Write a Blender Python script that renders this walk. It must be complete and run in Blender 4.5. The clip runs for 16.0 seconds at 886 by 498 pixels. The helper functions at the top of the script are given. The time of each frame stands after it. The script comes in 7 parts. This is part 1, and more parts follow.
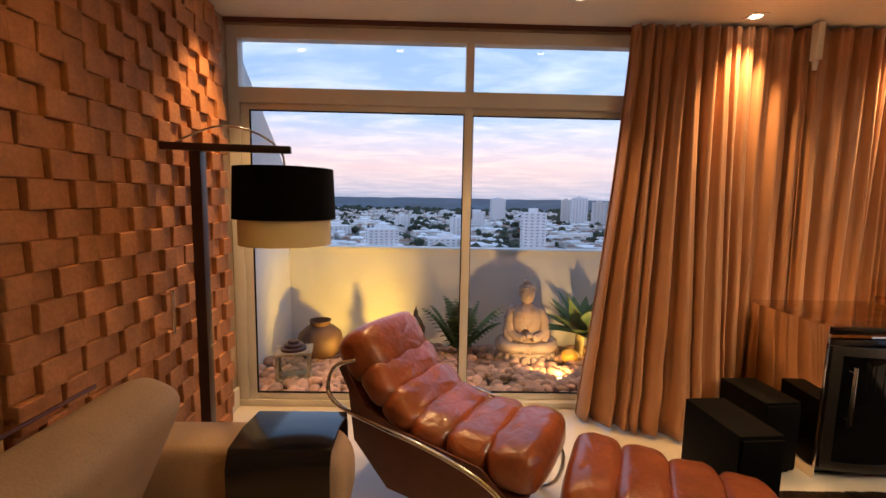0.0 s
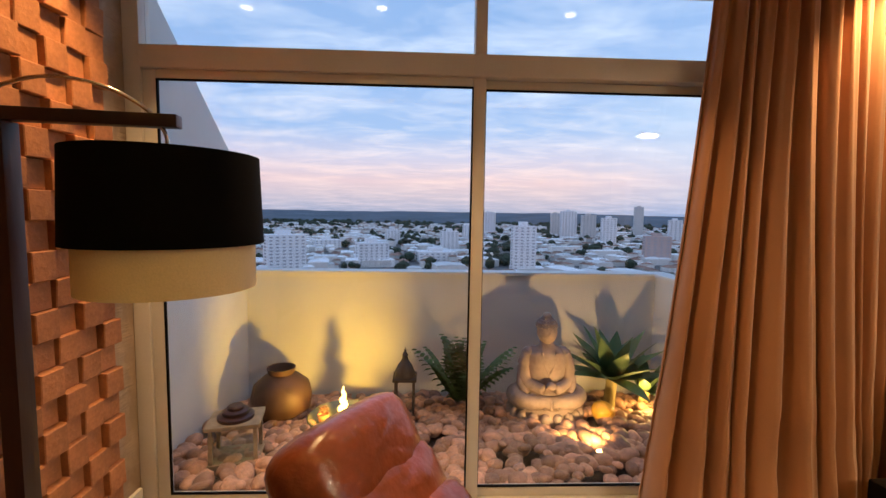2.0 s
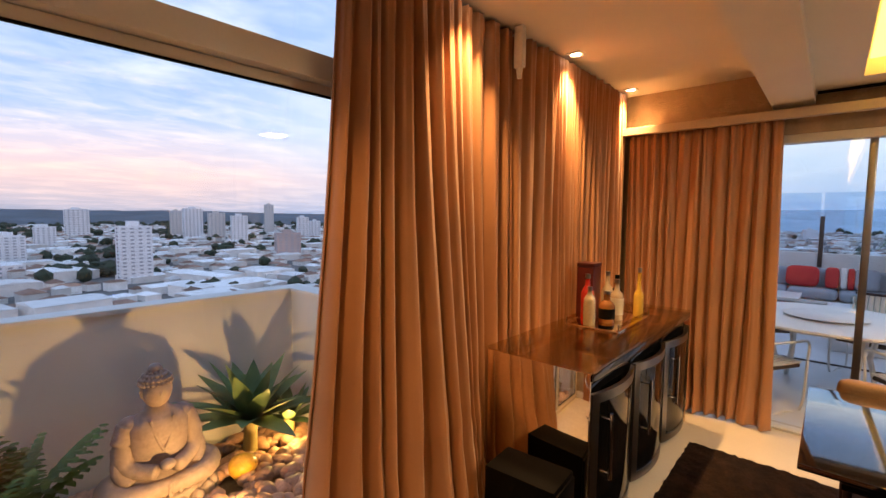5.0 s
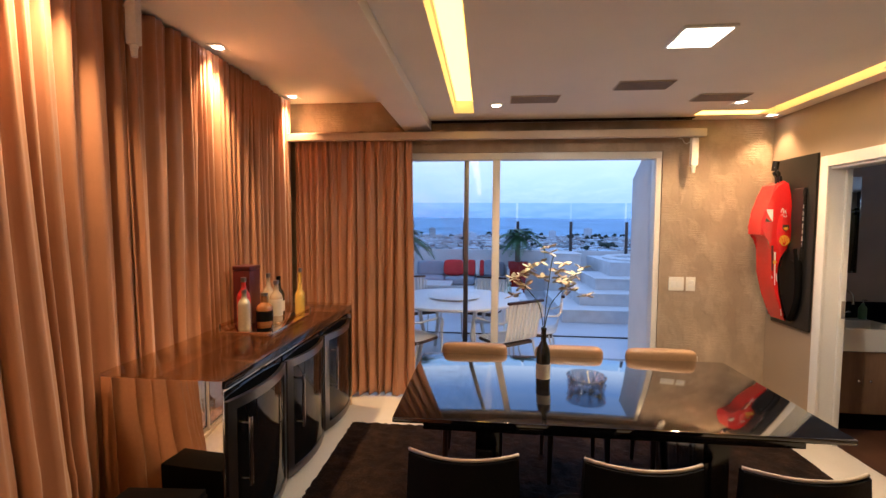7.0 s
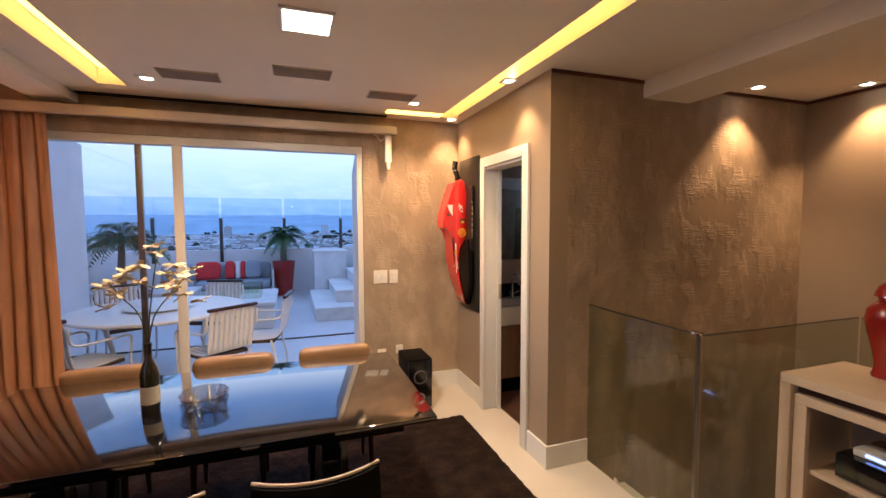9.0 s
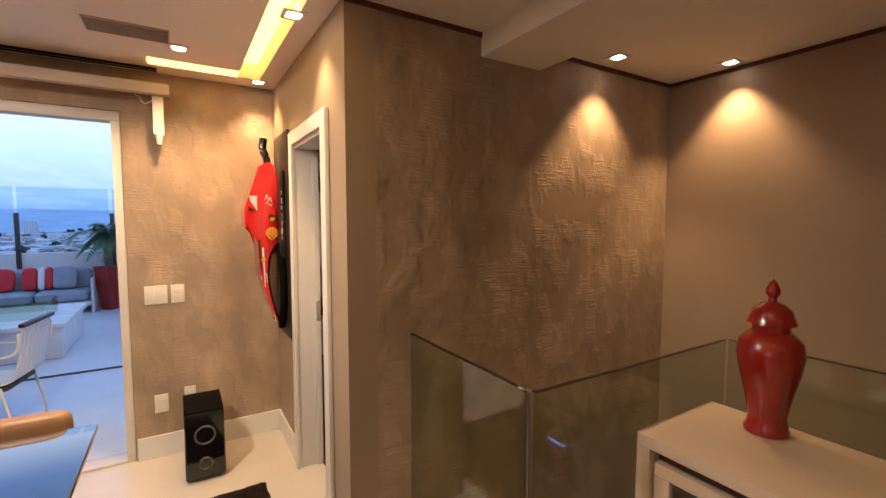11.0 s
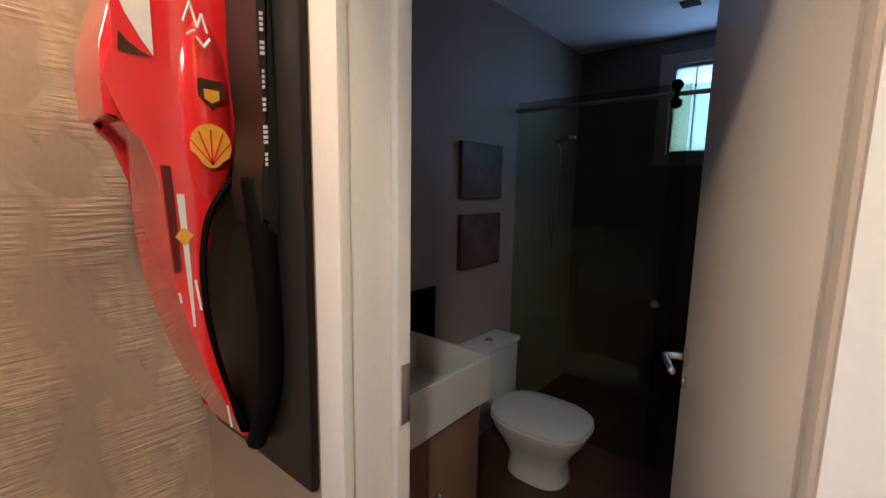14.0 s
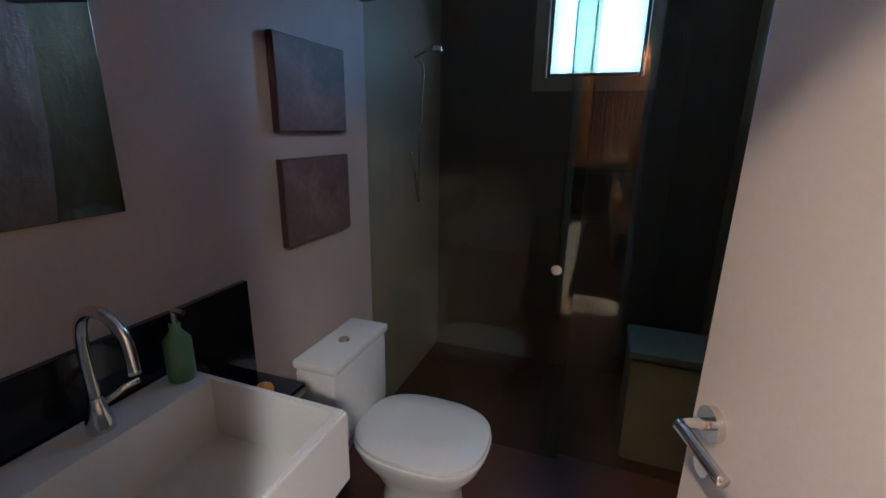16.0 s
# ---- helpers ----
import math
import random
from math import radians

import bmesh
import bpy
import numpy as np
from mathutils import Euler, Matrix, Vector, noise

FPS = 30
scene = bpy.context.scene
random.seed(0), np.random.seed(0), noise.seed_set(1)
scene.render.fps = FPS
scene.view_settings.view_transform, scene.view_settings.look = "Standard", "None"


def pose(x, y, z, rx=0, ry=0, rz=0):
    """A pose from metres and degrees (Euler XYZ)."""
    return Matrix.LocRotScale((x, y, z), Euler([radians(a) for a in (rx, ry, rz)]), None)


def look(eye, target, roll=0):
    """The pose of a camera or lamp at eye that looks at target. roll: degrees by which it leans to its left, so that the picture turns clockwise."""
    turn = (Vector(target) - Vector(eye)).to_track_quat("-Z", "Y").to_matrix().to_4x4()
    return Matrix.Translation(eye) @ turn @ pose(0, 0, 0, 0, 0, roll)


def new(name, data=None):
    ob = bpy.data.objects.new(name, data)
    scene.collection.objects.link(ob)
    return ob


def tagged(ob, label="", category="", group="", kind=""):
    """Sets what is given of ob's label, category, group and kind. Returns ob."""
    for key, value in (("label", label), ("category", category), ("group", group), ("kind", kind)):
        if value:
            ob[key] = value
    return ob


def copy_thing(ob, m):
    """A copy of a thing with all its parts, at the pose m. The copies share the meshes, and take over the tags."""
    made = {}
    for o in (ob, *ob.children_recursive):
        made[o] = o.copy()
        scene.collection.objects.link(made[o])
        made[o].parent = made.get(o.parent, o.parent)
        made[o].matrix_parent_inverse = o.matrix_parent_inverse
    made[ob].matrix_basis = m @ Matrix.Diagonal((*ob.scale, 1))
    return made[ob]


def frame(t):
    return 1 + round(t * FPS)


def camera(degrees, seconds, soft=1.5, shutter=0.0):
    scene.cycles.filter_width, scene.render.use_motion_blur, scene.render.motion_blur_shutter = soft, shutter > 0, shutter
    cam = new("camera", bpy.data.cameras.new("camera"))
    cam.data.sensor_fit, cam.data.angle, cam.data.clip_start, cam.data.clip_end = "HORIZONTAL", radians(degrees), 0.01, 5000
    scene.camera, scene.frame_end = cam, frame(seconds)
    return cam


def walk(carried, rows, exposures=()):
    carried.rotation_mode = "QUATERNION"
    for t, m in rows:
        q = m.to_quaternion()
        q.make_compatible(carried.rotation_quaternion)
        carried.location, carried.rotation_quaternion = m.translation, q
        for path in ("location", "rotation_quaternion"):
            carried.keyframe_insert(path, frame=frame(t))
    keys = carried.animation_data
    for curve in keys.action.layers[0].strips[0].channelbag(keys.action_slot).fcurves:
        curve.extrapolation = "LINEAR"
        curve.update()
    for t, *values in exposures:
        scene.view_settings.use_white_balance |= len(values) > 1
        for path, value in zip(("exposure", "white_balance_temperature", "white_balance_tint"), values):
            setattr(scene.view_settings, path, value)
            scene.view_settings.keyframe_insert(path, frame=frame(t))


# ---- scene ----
cam = camera(91.0, 16.0)
PATH = [
    (0, (-0.288, -0.368, 1.587), (-0.25, 1.619, 1.362), 1.1),
    (0.5, (-0.322, -0.11, 1.576), (-0.247, 1.879, 1.387), 1.0),
    (1, (-0.392, 0.16, 1.581), (-0.313, 2.151, 1.407), 0.8),
    (1.5, (-0.392, 0.366, 1.572), (-0.312, 2.357, 1.403), 0.9),
    (2, (-0.32, 0.634, 1.572), (-0.239, 2.626, 1.41), 0.9),
    (2.5, (-0.289, 0.802, 1.59), (-0.192, 2.793, 1.431), 1.0),
    (3, (-0.245, 0.977, 1.626), (-0.111, 2.966, 1.467), 1.0),
    (3.5, (-0.242, 1.159, 1.685), (0.171, 3.108, 1.511), 0.7),
    (4, (-0.207, 1.245, 1.684), (0.596, 3.068, 1.515), 0.7),
    (4.5, (-0.161, 1.23, 1.684), (1.01, 2.843, 1.516), 0.7),
    (5, (-0.058, 1.16, 1.673), (1.429, 2.49, 1.521), 0.6),
    (5.2, (-0.027, 1.137, 1.665), (1.558, 2.348, 1.523), 0.6),
    (7.3, (0.105, 0.691, 1.632), (2.101, 0.767, 1.525), 0.3),
    (7.5, (0.112, 0.613, 1.623), (2.109, 0.628, 1.519), 0.2),
    (8, (0.111, 0.419, 1.608), (2.105, 0.31, 1.501), 0.2),
    (8.5, (0.094, 0.149, 1.585), (2.062, -0.196, 1.48), 0.1),
    (9, (0.195, -0.153, 1.629), (2.079, -0.813, 1.507), -0.2),
    (9.5, (0.197, -0.454, 1.653), (2.012, -1.285, 1.521), -0.2),
    (10, (0.188, -0.764, 1.696), (1.92, -1.753, 1.551), -0.1),
    (10.2, (0.244, -0.855, 1.69), (1.945, -1.896, 1.542), -0.1),
    (12.3, (1.754, -1.159, 1.522), (3.472, -2.176, 1.4), 0.1),
    (12.5, (1.9, -1.132, 1.508), (3.624, -2.136, 1.371), 0.1),
    (13, (2.275, -1.115, 1.469), (3.955, -2.18, 1.262), 0.3),
    (13.5, (2.644, -1.178, 1.473), (4.149, -2.467, 1.2), 1.1),
    (14, (2.953, -1.235, 1.462), (4.209, -2.765, 1.176), 0.9),
    (14.5, (3.124, -1.32, 1.45), (4.062, -3.062, 1.156), 1.1),
    (15, (3.203, -1.518, 1.408), (3.904, -3.365, 1.095), 1.3),
    (15.5, (3.252, -1.700, 1.422), (3.904, -3.545, 1.009), 1.1),
    (16, (3.337, -1.872, 1.423), (3.995, -3.683, 0.885), 0.9),
]
walk(cam, [(t, look(eye, target, roll)) for t, eye, target, roll in PATH],
     [(0, 0.36, 6500, 10), (1.5, 0.18, 6300, 8), (3.5, 0.08, 6500, 10), (5.2, 0.38, 6900, 12), (7.3, 0.40, 5300, 13), (10.2, 0.42, 5600, 17), (12.3, 0.35, 5600, 12), (13.5, 0.05, 5500, 13), (14.0, 0.12, 4700, 11), (14.5, 0.18, 4500, 10), (15.0, 0.35, 4700, 9), (15.5, 0.60, 4700, 10), (16.0, 1.35, 4400, 14)])

# ---- world and light ----
world = bpy.data.worlds.new("dusk_sky")
scene.world = world
world.use_nodes = True
wn, wl = world.node_tree.nodes, world.node_tree.links
bg = wn["Background"]
sky = wn.new("ShaderNodeTexSky")
sky.sky_type, sky.sun_disc = "NISHITA", False
sky.sun_elevation, sky.sun_rotation = radians(3), radians(200)
tc = wn.new("ShaderNodeTexCoord")
sep = wn.new("ShaderNodeSeparateXYZ")
wl.new(tc.outputs["Generated"], sep.inputs[0])
ramp = wn.new("ShaderNodeValToRGB")
wl.new(sep.outputs["Z"], ramp.inputs[0])
el = ramp.color_ramp.elements
el[0].position, el[0].color = 0.0, (0.30, 0.38, 0.58, 1)
el[1].position, el[1].color = 0.9, (0.28, 0.42, 0.74, 1)
for pos, col in ((0.02, (0.46, 0.48, 0.66, 1)), (0.07, (0.76, 0.56, 0.66, 1)), (0.12, (0.62, 0.58, 0.78, 1)), (0.18, (0.34, 0.50, 0.84, 1)), (0.42, (0.28, 0.46, 0.82, 1))):
    e = el.new(pos)
    e.color = col
flat = wn.new("ShaderNodeMath")
flat.operation = "ADD"
flat.inputs[1].default_value = 0.10
wl.new(sep.outputs["Z"], flat.inputs[0])
div = wn.new("ShaderNodeVectorMath")
div.operation = "DIVIDE"
comb = wn.new("ShaderNodeCombineXYZ")
for k in range(3):
    wl.new(flat.outputs[0], comb.inputs[k])
wl.new(tc.outputs["Generated"], div.inputs[0])
wl.new(comb.outputs[0], div.inputs[1])
cn = wn.new("ShaderNodeTexNoise")
cn.inputs["Scale"].default_value, cn.inputs["Detail"].default_value, cn.inputs["Roughness"].default_value = 1.5, 9, 0.66
cn.inputs["Distortion"].default_value = 0.35
cmap = wn.new("ShaderNodeMapping")
cmap.inputs["Scale"].default_value = (0.95, 1.6, 0.0)
cmap.inputs["Location"].default_value = (3.1, 0.4, 0.0)
wl.new(div.outputs[0], cmap.inputs[0])
wl.new(cmap.outputs[0], cn.inputs["Vector"])
cr = wn.new("ShaderNodeValToRGB")
cr.color_ramp.elements[0].position, cr.color_ramp.elements[1].position = 0.44, 0.68
wl.new(cn.outputs["Fac"], cr.inputs[0])
cramp = wn.new("ShaderNodeValToRGB")
wl.new(sep.outputs["Z"], cramp.inputs[0])
ce = cramp.color_ramp.elements
ce[0].position, ce[0].color = 0.0, (0.62, 0.60, 0.74, 1)
ce[1].position, ce[1].color = 0.5, (0.62, 0.76, 1.0, 1)
for pos, col in ((0.08, (0.98, 0.72, 0.74, 1)), (0.15, (0.80, 0.76, 0.90, 1)), (0.26, (0.66, 0.76, 0.98, 1))):
    e = ce.new(pos)
    e.color = col
eramp = wn.new("ShaderNodeValToRGB")
wl.new(sep.outputs["Z"], eramp.inputs[0])
ee = eramp.color_ramp.elements
ee[0].position, ee[0].color = 0.0, (0.20, 0.40, 0.78, 1)
ee[1].position, ee[1].color = 0.8, (0.32, 0.48, 0.82, 1)
for pos, col in ((0.04, (0.30, 0.50, 0.86, 1)), (0.10, (0.46, 0.64, 0.92, 1)), (0.19, (0.72, 0.82, 0.98, 1)), (0.27, (0.58, 0.72, 0.97, 1)), (0.40, (0.26, 0.46, 0.90, 1))):
    e = ee.new(pos)
    e.color = col
east = wn.new("ShaderNodeMapRange")
east.inputs["From Min"].default_value, east.inputs["From Max"].default_value = 0.30, 0.85
wl.new(sep.outputs["X"], east.inputs[0])
em = wn.new("ShaderNodeMixRGB")
wl.new(east.outputs[0], em.inputs[0])
wl.new(ramp.outputs[0], em.inputs[1])
wl.new(eramp.outputs[0], em.inputs[2])
em2 = wn.new("ShaderNodeMixRGB")
em2.inputs[2].default_value = (0.62, 0.76, 1.0, 1)
wl.new(east.outputs[0], em2.inputs[0])
wl.new(cramp.outputs[0], em2.inputs[1])
cm = wn.new("ShaderNodeMixRGB")
thin = wn.new("ShaderNodeMath")
thin.operation = "MULTIPLY_ADD"
thin.inputs[1].default_value, thin.inputs[2].default_value = -0.62, 1.0
wl.new(east.outputs[0], thin.inputs[0])
cover = wn.new("ShaderNodeMath")
cover.operation = "MULTIPLY"
wl.new(cr.outputs[0], cover.inputs[0])
wl.new(thin.outputs[0], cover.inputs[1])
wl.new(cover.outputs[0], cm.inputs[0])
wl.new(em.outputs[0], cm.inputs[1])
wl.new(em2.outputs[0], cm.inputs[2])
sm = wn.new("ShaderNodeMixRGB")
sm.inputs[0].default_value = 0.96
wl.new(sky.outputs[0], sm.inputs[1])
wl.new(cm.outputs[0], sm.inputs[2])
wl.new(sm.outputs[0], bg.inputs[0])
bg.inputs[1].default_value = 1.0

WARM = (1.0, 0.58, 0.24)


def spot_lamp(x, y, z, power, angle=70, target=None, blend=0.7, color=WARM, size=0.03):
    d = bpy.data.lights.new("downlight_lamp", "SPOT")
    d.energy, d.color, d.spot_size, d.spot_blend, d.shadow_soft_size = power, color, radians(angle), blend, size
    o = new("downlight_lamp", d)
    o.matrix_world = look((x, y, z), target or (x + 0.001, y, 0))
    return o


def point_lamp(x, y, z, power, color=WARM, size=0.05):
    d = bpy.data.lights.new("lamp_bulb", "POINT")
    d.energy, d.color, d.shadow_soft_size = power, color, size
    o = new("lamp_bulb", d)
    o.location = (x, y, z)
    return o


def area_lamp(x, y, z, sx, sy, power, color, rx=0, ry=0, rz=0):
    d = bpy.data.lights.new("panel_and_daylight_lamp", "AREA")
    d.shape, d.size, d.size_y, d.energy, d.color = "RECTANGLE", sx, sy, power, color
    o = new("panel_and_daylight_lamp", d)
    o.matrix_world = pose(x, y, z, rx, ry, rz)
    return o


BAY_SPOTS = [(2.87, 2.56), (3.98, 2.56), (1.75, 2.55), (0.55, 2.35), (-0.6, 2.35), (-1.42, 2.30)]
# last entry of the dining and of the stair list: added downlight, unseen
DINING_SPOTS = [(2.90, -1.58), (4.07, -1.60), (3.65, -1.12), (3.62, 0.72), (0.4, -1.5)]
STAIR_SPOTS = [(2.45, -3.34), (2.15, -4.00), (0.9, -4.0)]
for x, y in BAY_SPOTS:
    spot_lamp(x, y, 2.765, 165 if x > 2 else 112 if x > 1 else 60 if x > 0 else 100, 84, None, 0.95)
for x, y in DINING_SPOTS:
    spot_lamp(x, y, 2.555, *((58, 140) if (x, y) == (3.65, -1.12) else (29, 92)))
for x, y in STAIR_SPOTS:
    spot_lamp(x, y, 2.555, 45 if x > 1 else 10, 92)
area_lamp(2.42, -0.25, 2.572, 0.2, 0.2, 48, (1.0, 0.78, 0.5))
# area lamp added outside the small bathroom window in place of daylight
area_lamp(3.445, -4.50, 1.97, 0.44, 0.51, 1.7, (0.58, 0.76, 1.0), 90)
# garden lamps
spot_lamp(-0.86, 3.70, 0.07, 60, 112, (-1.42, 4.75, 0.42), 0.8, (1.0, 0.56, 0.07), 0.02)
spot_lamp(0.86, 3.42, 0.06, 36, 140, (0.85, 4.6, 0.35), 0.8, (1.0, 0.58, 0.20), 0.02)
point_lamp(1.60, 4.22, 0.02, 5.0, (1.0, 0.60, 0.18), 0.03)
point_lamp(-0.97, 3.90, 0.10, 1.4, (1.0, 0.62, 0.15), 0.02)


# ---- materials ----
def mat(name, col, rough=0.6, metal=0.0, var=0.12, scale=6.0, bump=0.1, bscale=60.0, fine=0.05, spec=0.5, stretch=(1, 1, 1), coat=0.0, island=0.0, rnd=0.0):
    m = bpy.data.materials.new(name)
    m.use_nodes = True
    n, l = m.node_tree.nodes, m.node_tree.links
    p = n["Principled BSDF"]
    p.inputs["Roughness"].default_value, p.inputs["Metallic"].default_value = rough, metal
    p.inputs["Specular IOR Level"].default_value = spec
    p.inputs["Coat Weight"].default_value = coat
    p.inputs["Coat Roughness"].default_value = 0.06
    t = n.new("ShaderNodeTexCoord")
    mp = n.new("ShaderNodeMapping")
    mp.inputs["Scale"].default_value = stretch
    l.new(t.outputs["Object"], mp.inputs[0])
    a, b = n.new("ShaderNodeTexNoise"), n.new("ShaderNodeTexNoise")
    a.inputs["Scale"].default_value, a.inputs["Detail"].default_value = scale, 5
    b.inputs["Scale"].default_value, b.inputs["Detail"].default_value = bscale, 4
    l.new(mp.outputs[0], a.inputs["Vector"])
    l.new(mp.outputs[0], b.inputs["Vector"])
    r = n.new("ShaderNodeMapRange")
    r.inputs["From Min"].default_value, r.inputs["From Max"].default_value = 0.3, 0.7
    r.inputs["To Min"].default_value, r.inputs["To Max"].default_value = 1 - var, 1 + var
    l.new(a.outputs["Fac"], r.inputs[0])
    r2 = n.new("ShaderNodeMapRange")
    r2.inputs["From Min"].default_value, r2.inputs["From Max"].default_value = 0.3, 0.7
    r2.inputs["To Min"].default_value, r2.inputs["To Max"].default_value = 1 - fine, 1 + fine
    l.new(b.outputs["Fac"], r2.inputs[0])
    mu = n.new("ShaderNodeMath")
    mu.operation = "MULTIPLY"
    l.new(r.outputs[0], mu.inputs[0])
    l.new(r2.outputs[0], mu.inputs[1])
    out = mu.outputs[0]
    for w, node, sock in ((island, "ShaderNodeNewGeometry", "Random Per Island"), (rnd, "ShaderNodeObjectInfo", "Random")):
        if w:
            g = n.new(node)
            r3 = n.new("ShaderNodeMapRange")
            r3.inputs["To Min"].default_value, r3.inputs["To Max"].default_value = 1 - w, 1 + w
            l.new(g.outputs[sock], r3.inputs[0])
            m2 = n.new("ShaderNodeMath")
            m2.operation = "MULTIPLY"
            l.new(out, m2.inputs[0])
            l.new(r3.outputs[0], m2.inputs[1])
            out = m2.outputs[0]
    v = n.new("ShaderNodeVectorMath")
    v.operation = "SCALE"
    v.inputs[0].default_value = col
    l.new(out, v.inputs["Scale"])
    l.new(v.outputs[0], p.inputs["Base Color"])
    if bump:
        bp = n.new("ShaderNodeBump")
        bp.inputs["Strength"].default_value, bp.inputs["Distance"].default_value = bump, 0.01
        l.new(b.outputs["Fac"], bp.inputs["Height"])
        l.new(bp.outputs[0], p.inputs["Normal"])
    return m


def glass_mat(name, col=(1, 1, 1), rough=0.0, gloss=0.06):
    """Thin clear sheet: straight-through light with a share of mirror."""
    m = bpy.data.materials.new(name)
    m.use_nodes = True
    n, l = m.node_tree.nodes, m.node_tree.links
    n.remove(n["Principled BSDF"])
    tr, gl, mx = n.new("ShaderNodeBsdfTransparent"), n.new("ShaderNodeBsdfGlossy"), n.new("ShaderNodeMixShader")
    tr.inputs[0].default_value = (*col, 1)
    gl.inputs["Roughness"].default_value = rough
    fr = n.new("ShaderNodeLayerWeight")
    fr.inputs[0].default_value = 0.5
    pw = n.new("ShaderNodeMath")
    pw.operation = "POWER"
    pw.inputs[1].default_value = 4.0
    l.new(fr.outputs["Facing"], pw.inputs[0])
    mul = n.new("ShaderNodeMath")
    mul.operation = "MULTIPLY_ADD"
    mul.inputs[1].default_value, mul.inputs[2].default_value = 0.55, gloss * 0.6
    l.new(pw.outputs[0], mul.inputs[0])
    l.new(mul.outputs[0], mx.inputs[0])
    l.new(tr.outputs[0], mx.inputs[1])
    l.new(gl.outputs[0], mx.inputs[2])
    l.new(mx.outputs[0], n["Material Output"].inputs[0])
    return m


def glow(name, col, strength):
    m = bpy.data.materials.new(name)
    m.use_nodes = True
    p = m.node_tree.nodes["Principled BSDF"]
    p.inputs["Base Color"].default_value = (*col, 1)
    p.inputs["Emission Color"].default_value = (*col, 1)
    p.inputs["Emission Strength"].default_value = strength
    return m


def wallpaper(name, col):
    """Crinkled textile wallpaper: patches of fine sideways ridges."""
    m = mat(name, col, 0.55, 0.0, 0.16, 2.6, 0.0, 90, 0.05, 0.4)
    n, l = m.node_tree.nodes, m.node_tree.links
    t = n.new("ShaderNodeTexCoord")
    mp = n.new("ShaderNodeMapping")
    mp.inputs["Scale"].default_value = (9, 9, 105)
    l.new(t.outputs["Object"], mp.inputs[0])
    a = n.new("ShaderNodeTexNoise")
    a.inputs["Scale"].default_value, a.inputs["Detail"].default_value = 1.0, 4
    l.new(mp.outputs[0], a.inputs["Vector"])
    mp2 = n.new("ShaderNodeMapping")
    mp2.inputs["Scale"].default_value = (8, 8, 5.5)
    l.new(t.outputs["Object"], mp2.inputs[0])
    b = n.new("ShaderNodeTexNoise")
    b.inputs["Scale"].default_value, b.inputs["Detail"].default_value = 1.0, 2
    l.new(mp2.outputs[0], b.inputs["Vector"])
    r = n.new("ShaderNodeMapRange")
    r.inputs["From Min"].default_value, r.inputs["From Max"].default_value = 0.44, 0.60
    l.new(b.outputs["Fac"], r.inputs[0])
    mu = n.new("ShaderNodeMath")
    mu.operation = "MULTIPLY"
    l.new(a.outputs["Fac"], mu.inputs[0])
    l.new(r.outputs[0], mu.inputs[1])
    bp = n.new("ShaderNodeBump")
    bp.inputs["Strength"].default_value, bp.inputs["Distance"].default_value = 0.72, 0.012
    l.new(mu.outputs[0], bp.inputs["Height"])
    # vertical bands of the weave, and ridges in a paler tone
    mp3 = n.new("ShaderNodeMapping")
    mp3.inputs["Scale"].default_value = (4.5, 4.5, 0.25)
    l.new(t.outputs["Object"], mp3.inputs[0])
    band = n.new("ShaderNodeTexNoise")
    band.inputs["Scale"].default_value, band.inputs["Detail"].default_value = 1.0, 0.5
    l.new(mp3.outputs[0], band.inputs["Vector"])
    tone = n.new("ShaderNodeMath")
    tone.operation = "MULTIPLY_ADD"
    tone.inputs[1].default_value, tone.inputs[2].default_value = 0.40, 0.75
    l.new(band.outputs["Fac"], tone.inputs[0])
    ridge = n.new("ShaderNodeMath")
    ridge.operation = "MULTIPLY_ADD"
    ridge.inputs[1].default_value = 0.28
    l.new(mu.outputs[0], ridge.inputs[0])
    l.new(tone.outputs[0], ridge.inputs[2])
    p = n["Principled BSDF"]
    old = p.inputs["Base Color"].links[0].from_socket
    sc = n.new("ShaderNodeVectorMath")
    sc.operation = "SCALE"
    l.new(old, sc.inputs[0])
    l.new(ridge.outputs[0], sc.inputs["Scale"])
    l.new(sc.outputs[0], p.inputs["Base Color"])
    l.new(bp.outputs[0], n["Principled BSDF"].inputs["Normal"])
    return m


M_PAPER = wallpaper("taupe_wallpaper", (0.36, 0.27, 0.185))
M_PLAIN = mat("taupe_plain_paint", (0.34, 0.255, 0.175), 0.6, 0, 0.05, 2, 0.05, 140, 0.02)
M_CEIL = mat("ceiling_paint", (0.80, 0.75, 0.68), 0.8, 0, 0.03, 2, 0.02, 120, 0.01)
M_WHITE = mat("white_lacquer", (0.72, 0.70, 0.66), 0.35, 0, 0.03, 3, 0.03, 90, 0.02)
M_FRAME = mat("window_aluminium", (0.66, 0.62, 0.56), 0.35, 0, 0.04, 4, 0.02, 90, 0.02)
M_RENDER = mat("white_wall_paint", (0.70, 0.70, 0.69), 0.8, 0, 0.06, 2.5, 0.12, 90, 0.03)
M_FLOOR = mat("porcelain_floor", (0.62, 0.56, 0.47), 0.16, 0, 0.05, 2, 0.01, 60, 0.02)
M_TERR = mat("terrace_tile", (0.62, 0.63, 0.65), 0.35, 0, 0.05, 2, 0.02, 60, 0.03)
M_BRICK = mat("clay_cladding", (0.40, 0.165, 0.065), 0.75, 0, 0.18, 9, 0.35, 55, 0.12, 0.3, rnd=0.16)
M_CURT = mat("curtain_satin", (0.42, 0.195, 0.092), 0.42, 0, 0.10, 3, 0.08, 300, 0.05, 0.45)
M_CURT.node_tree.nodes["Principled BSDF"].inputs["Sheen Weight"].default_value = 0.25
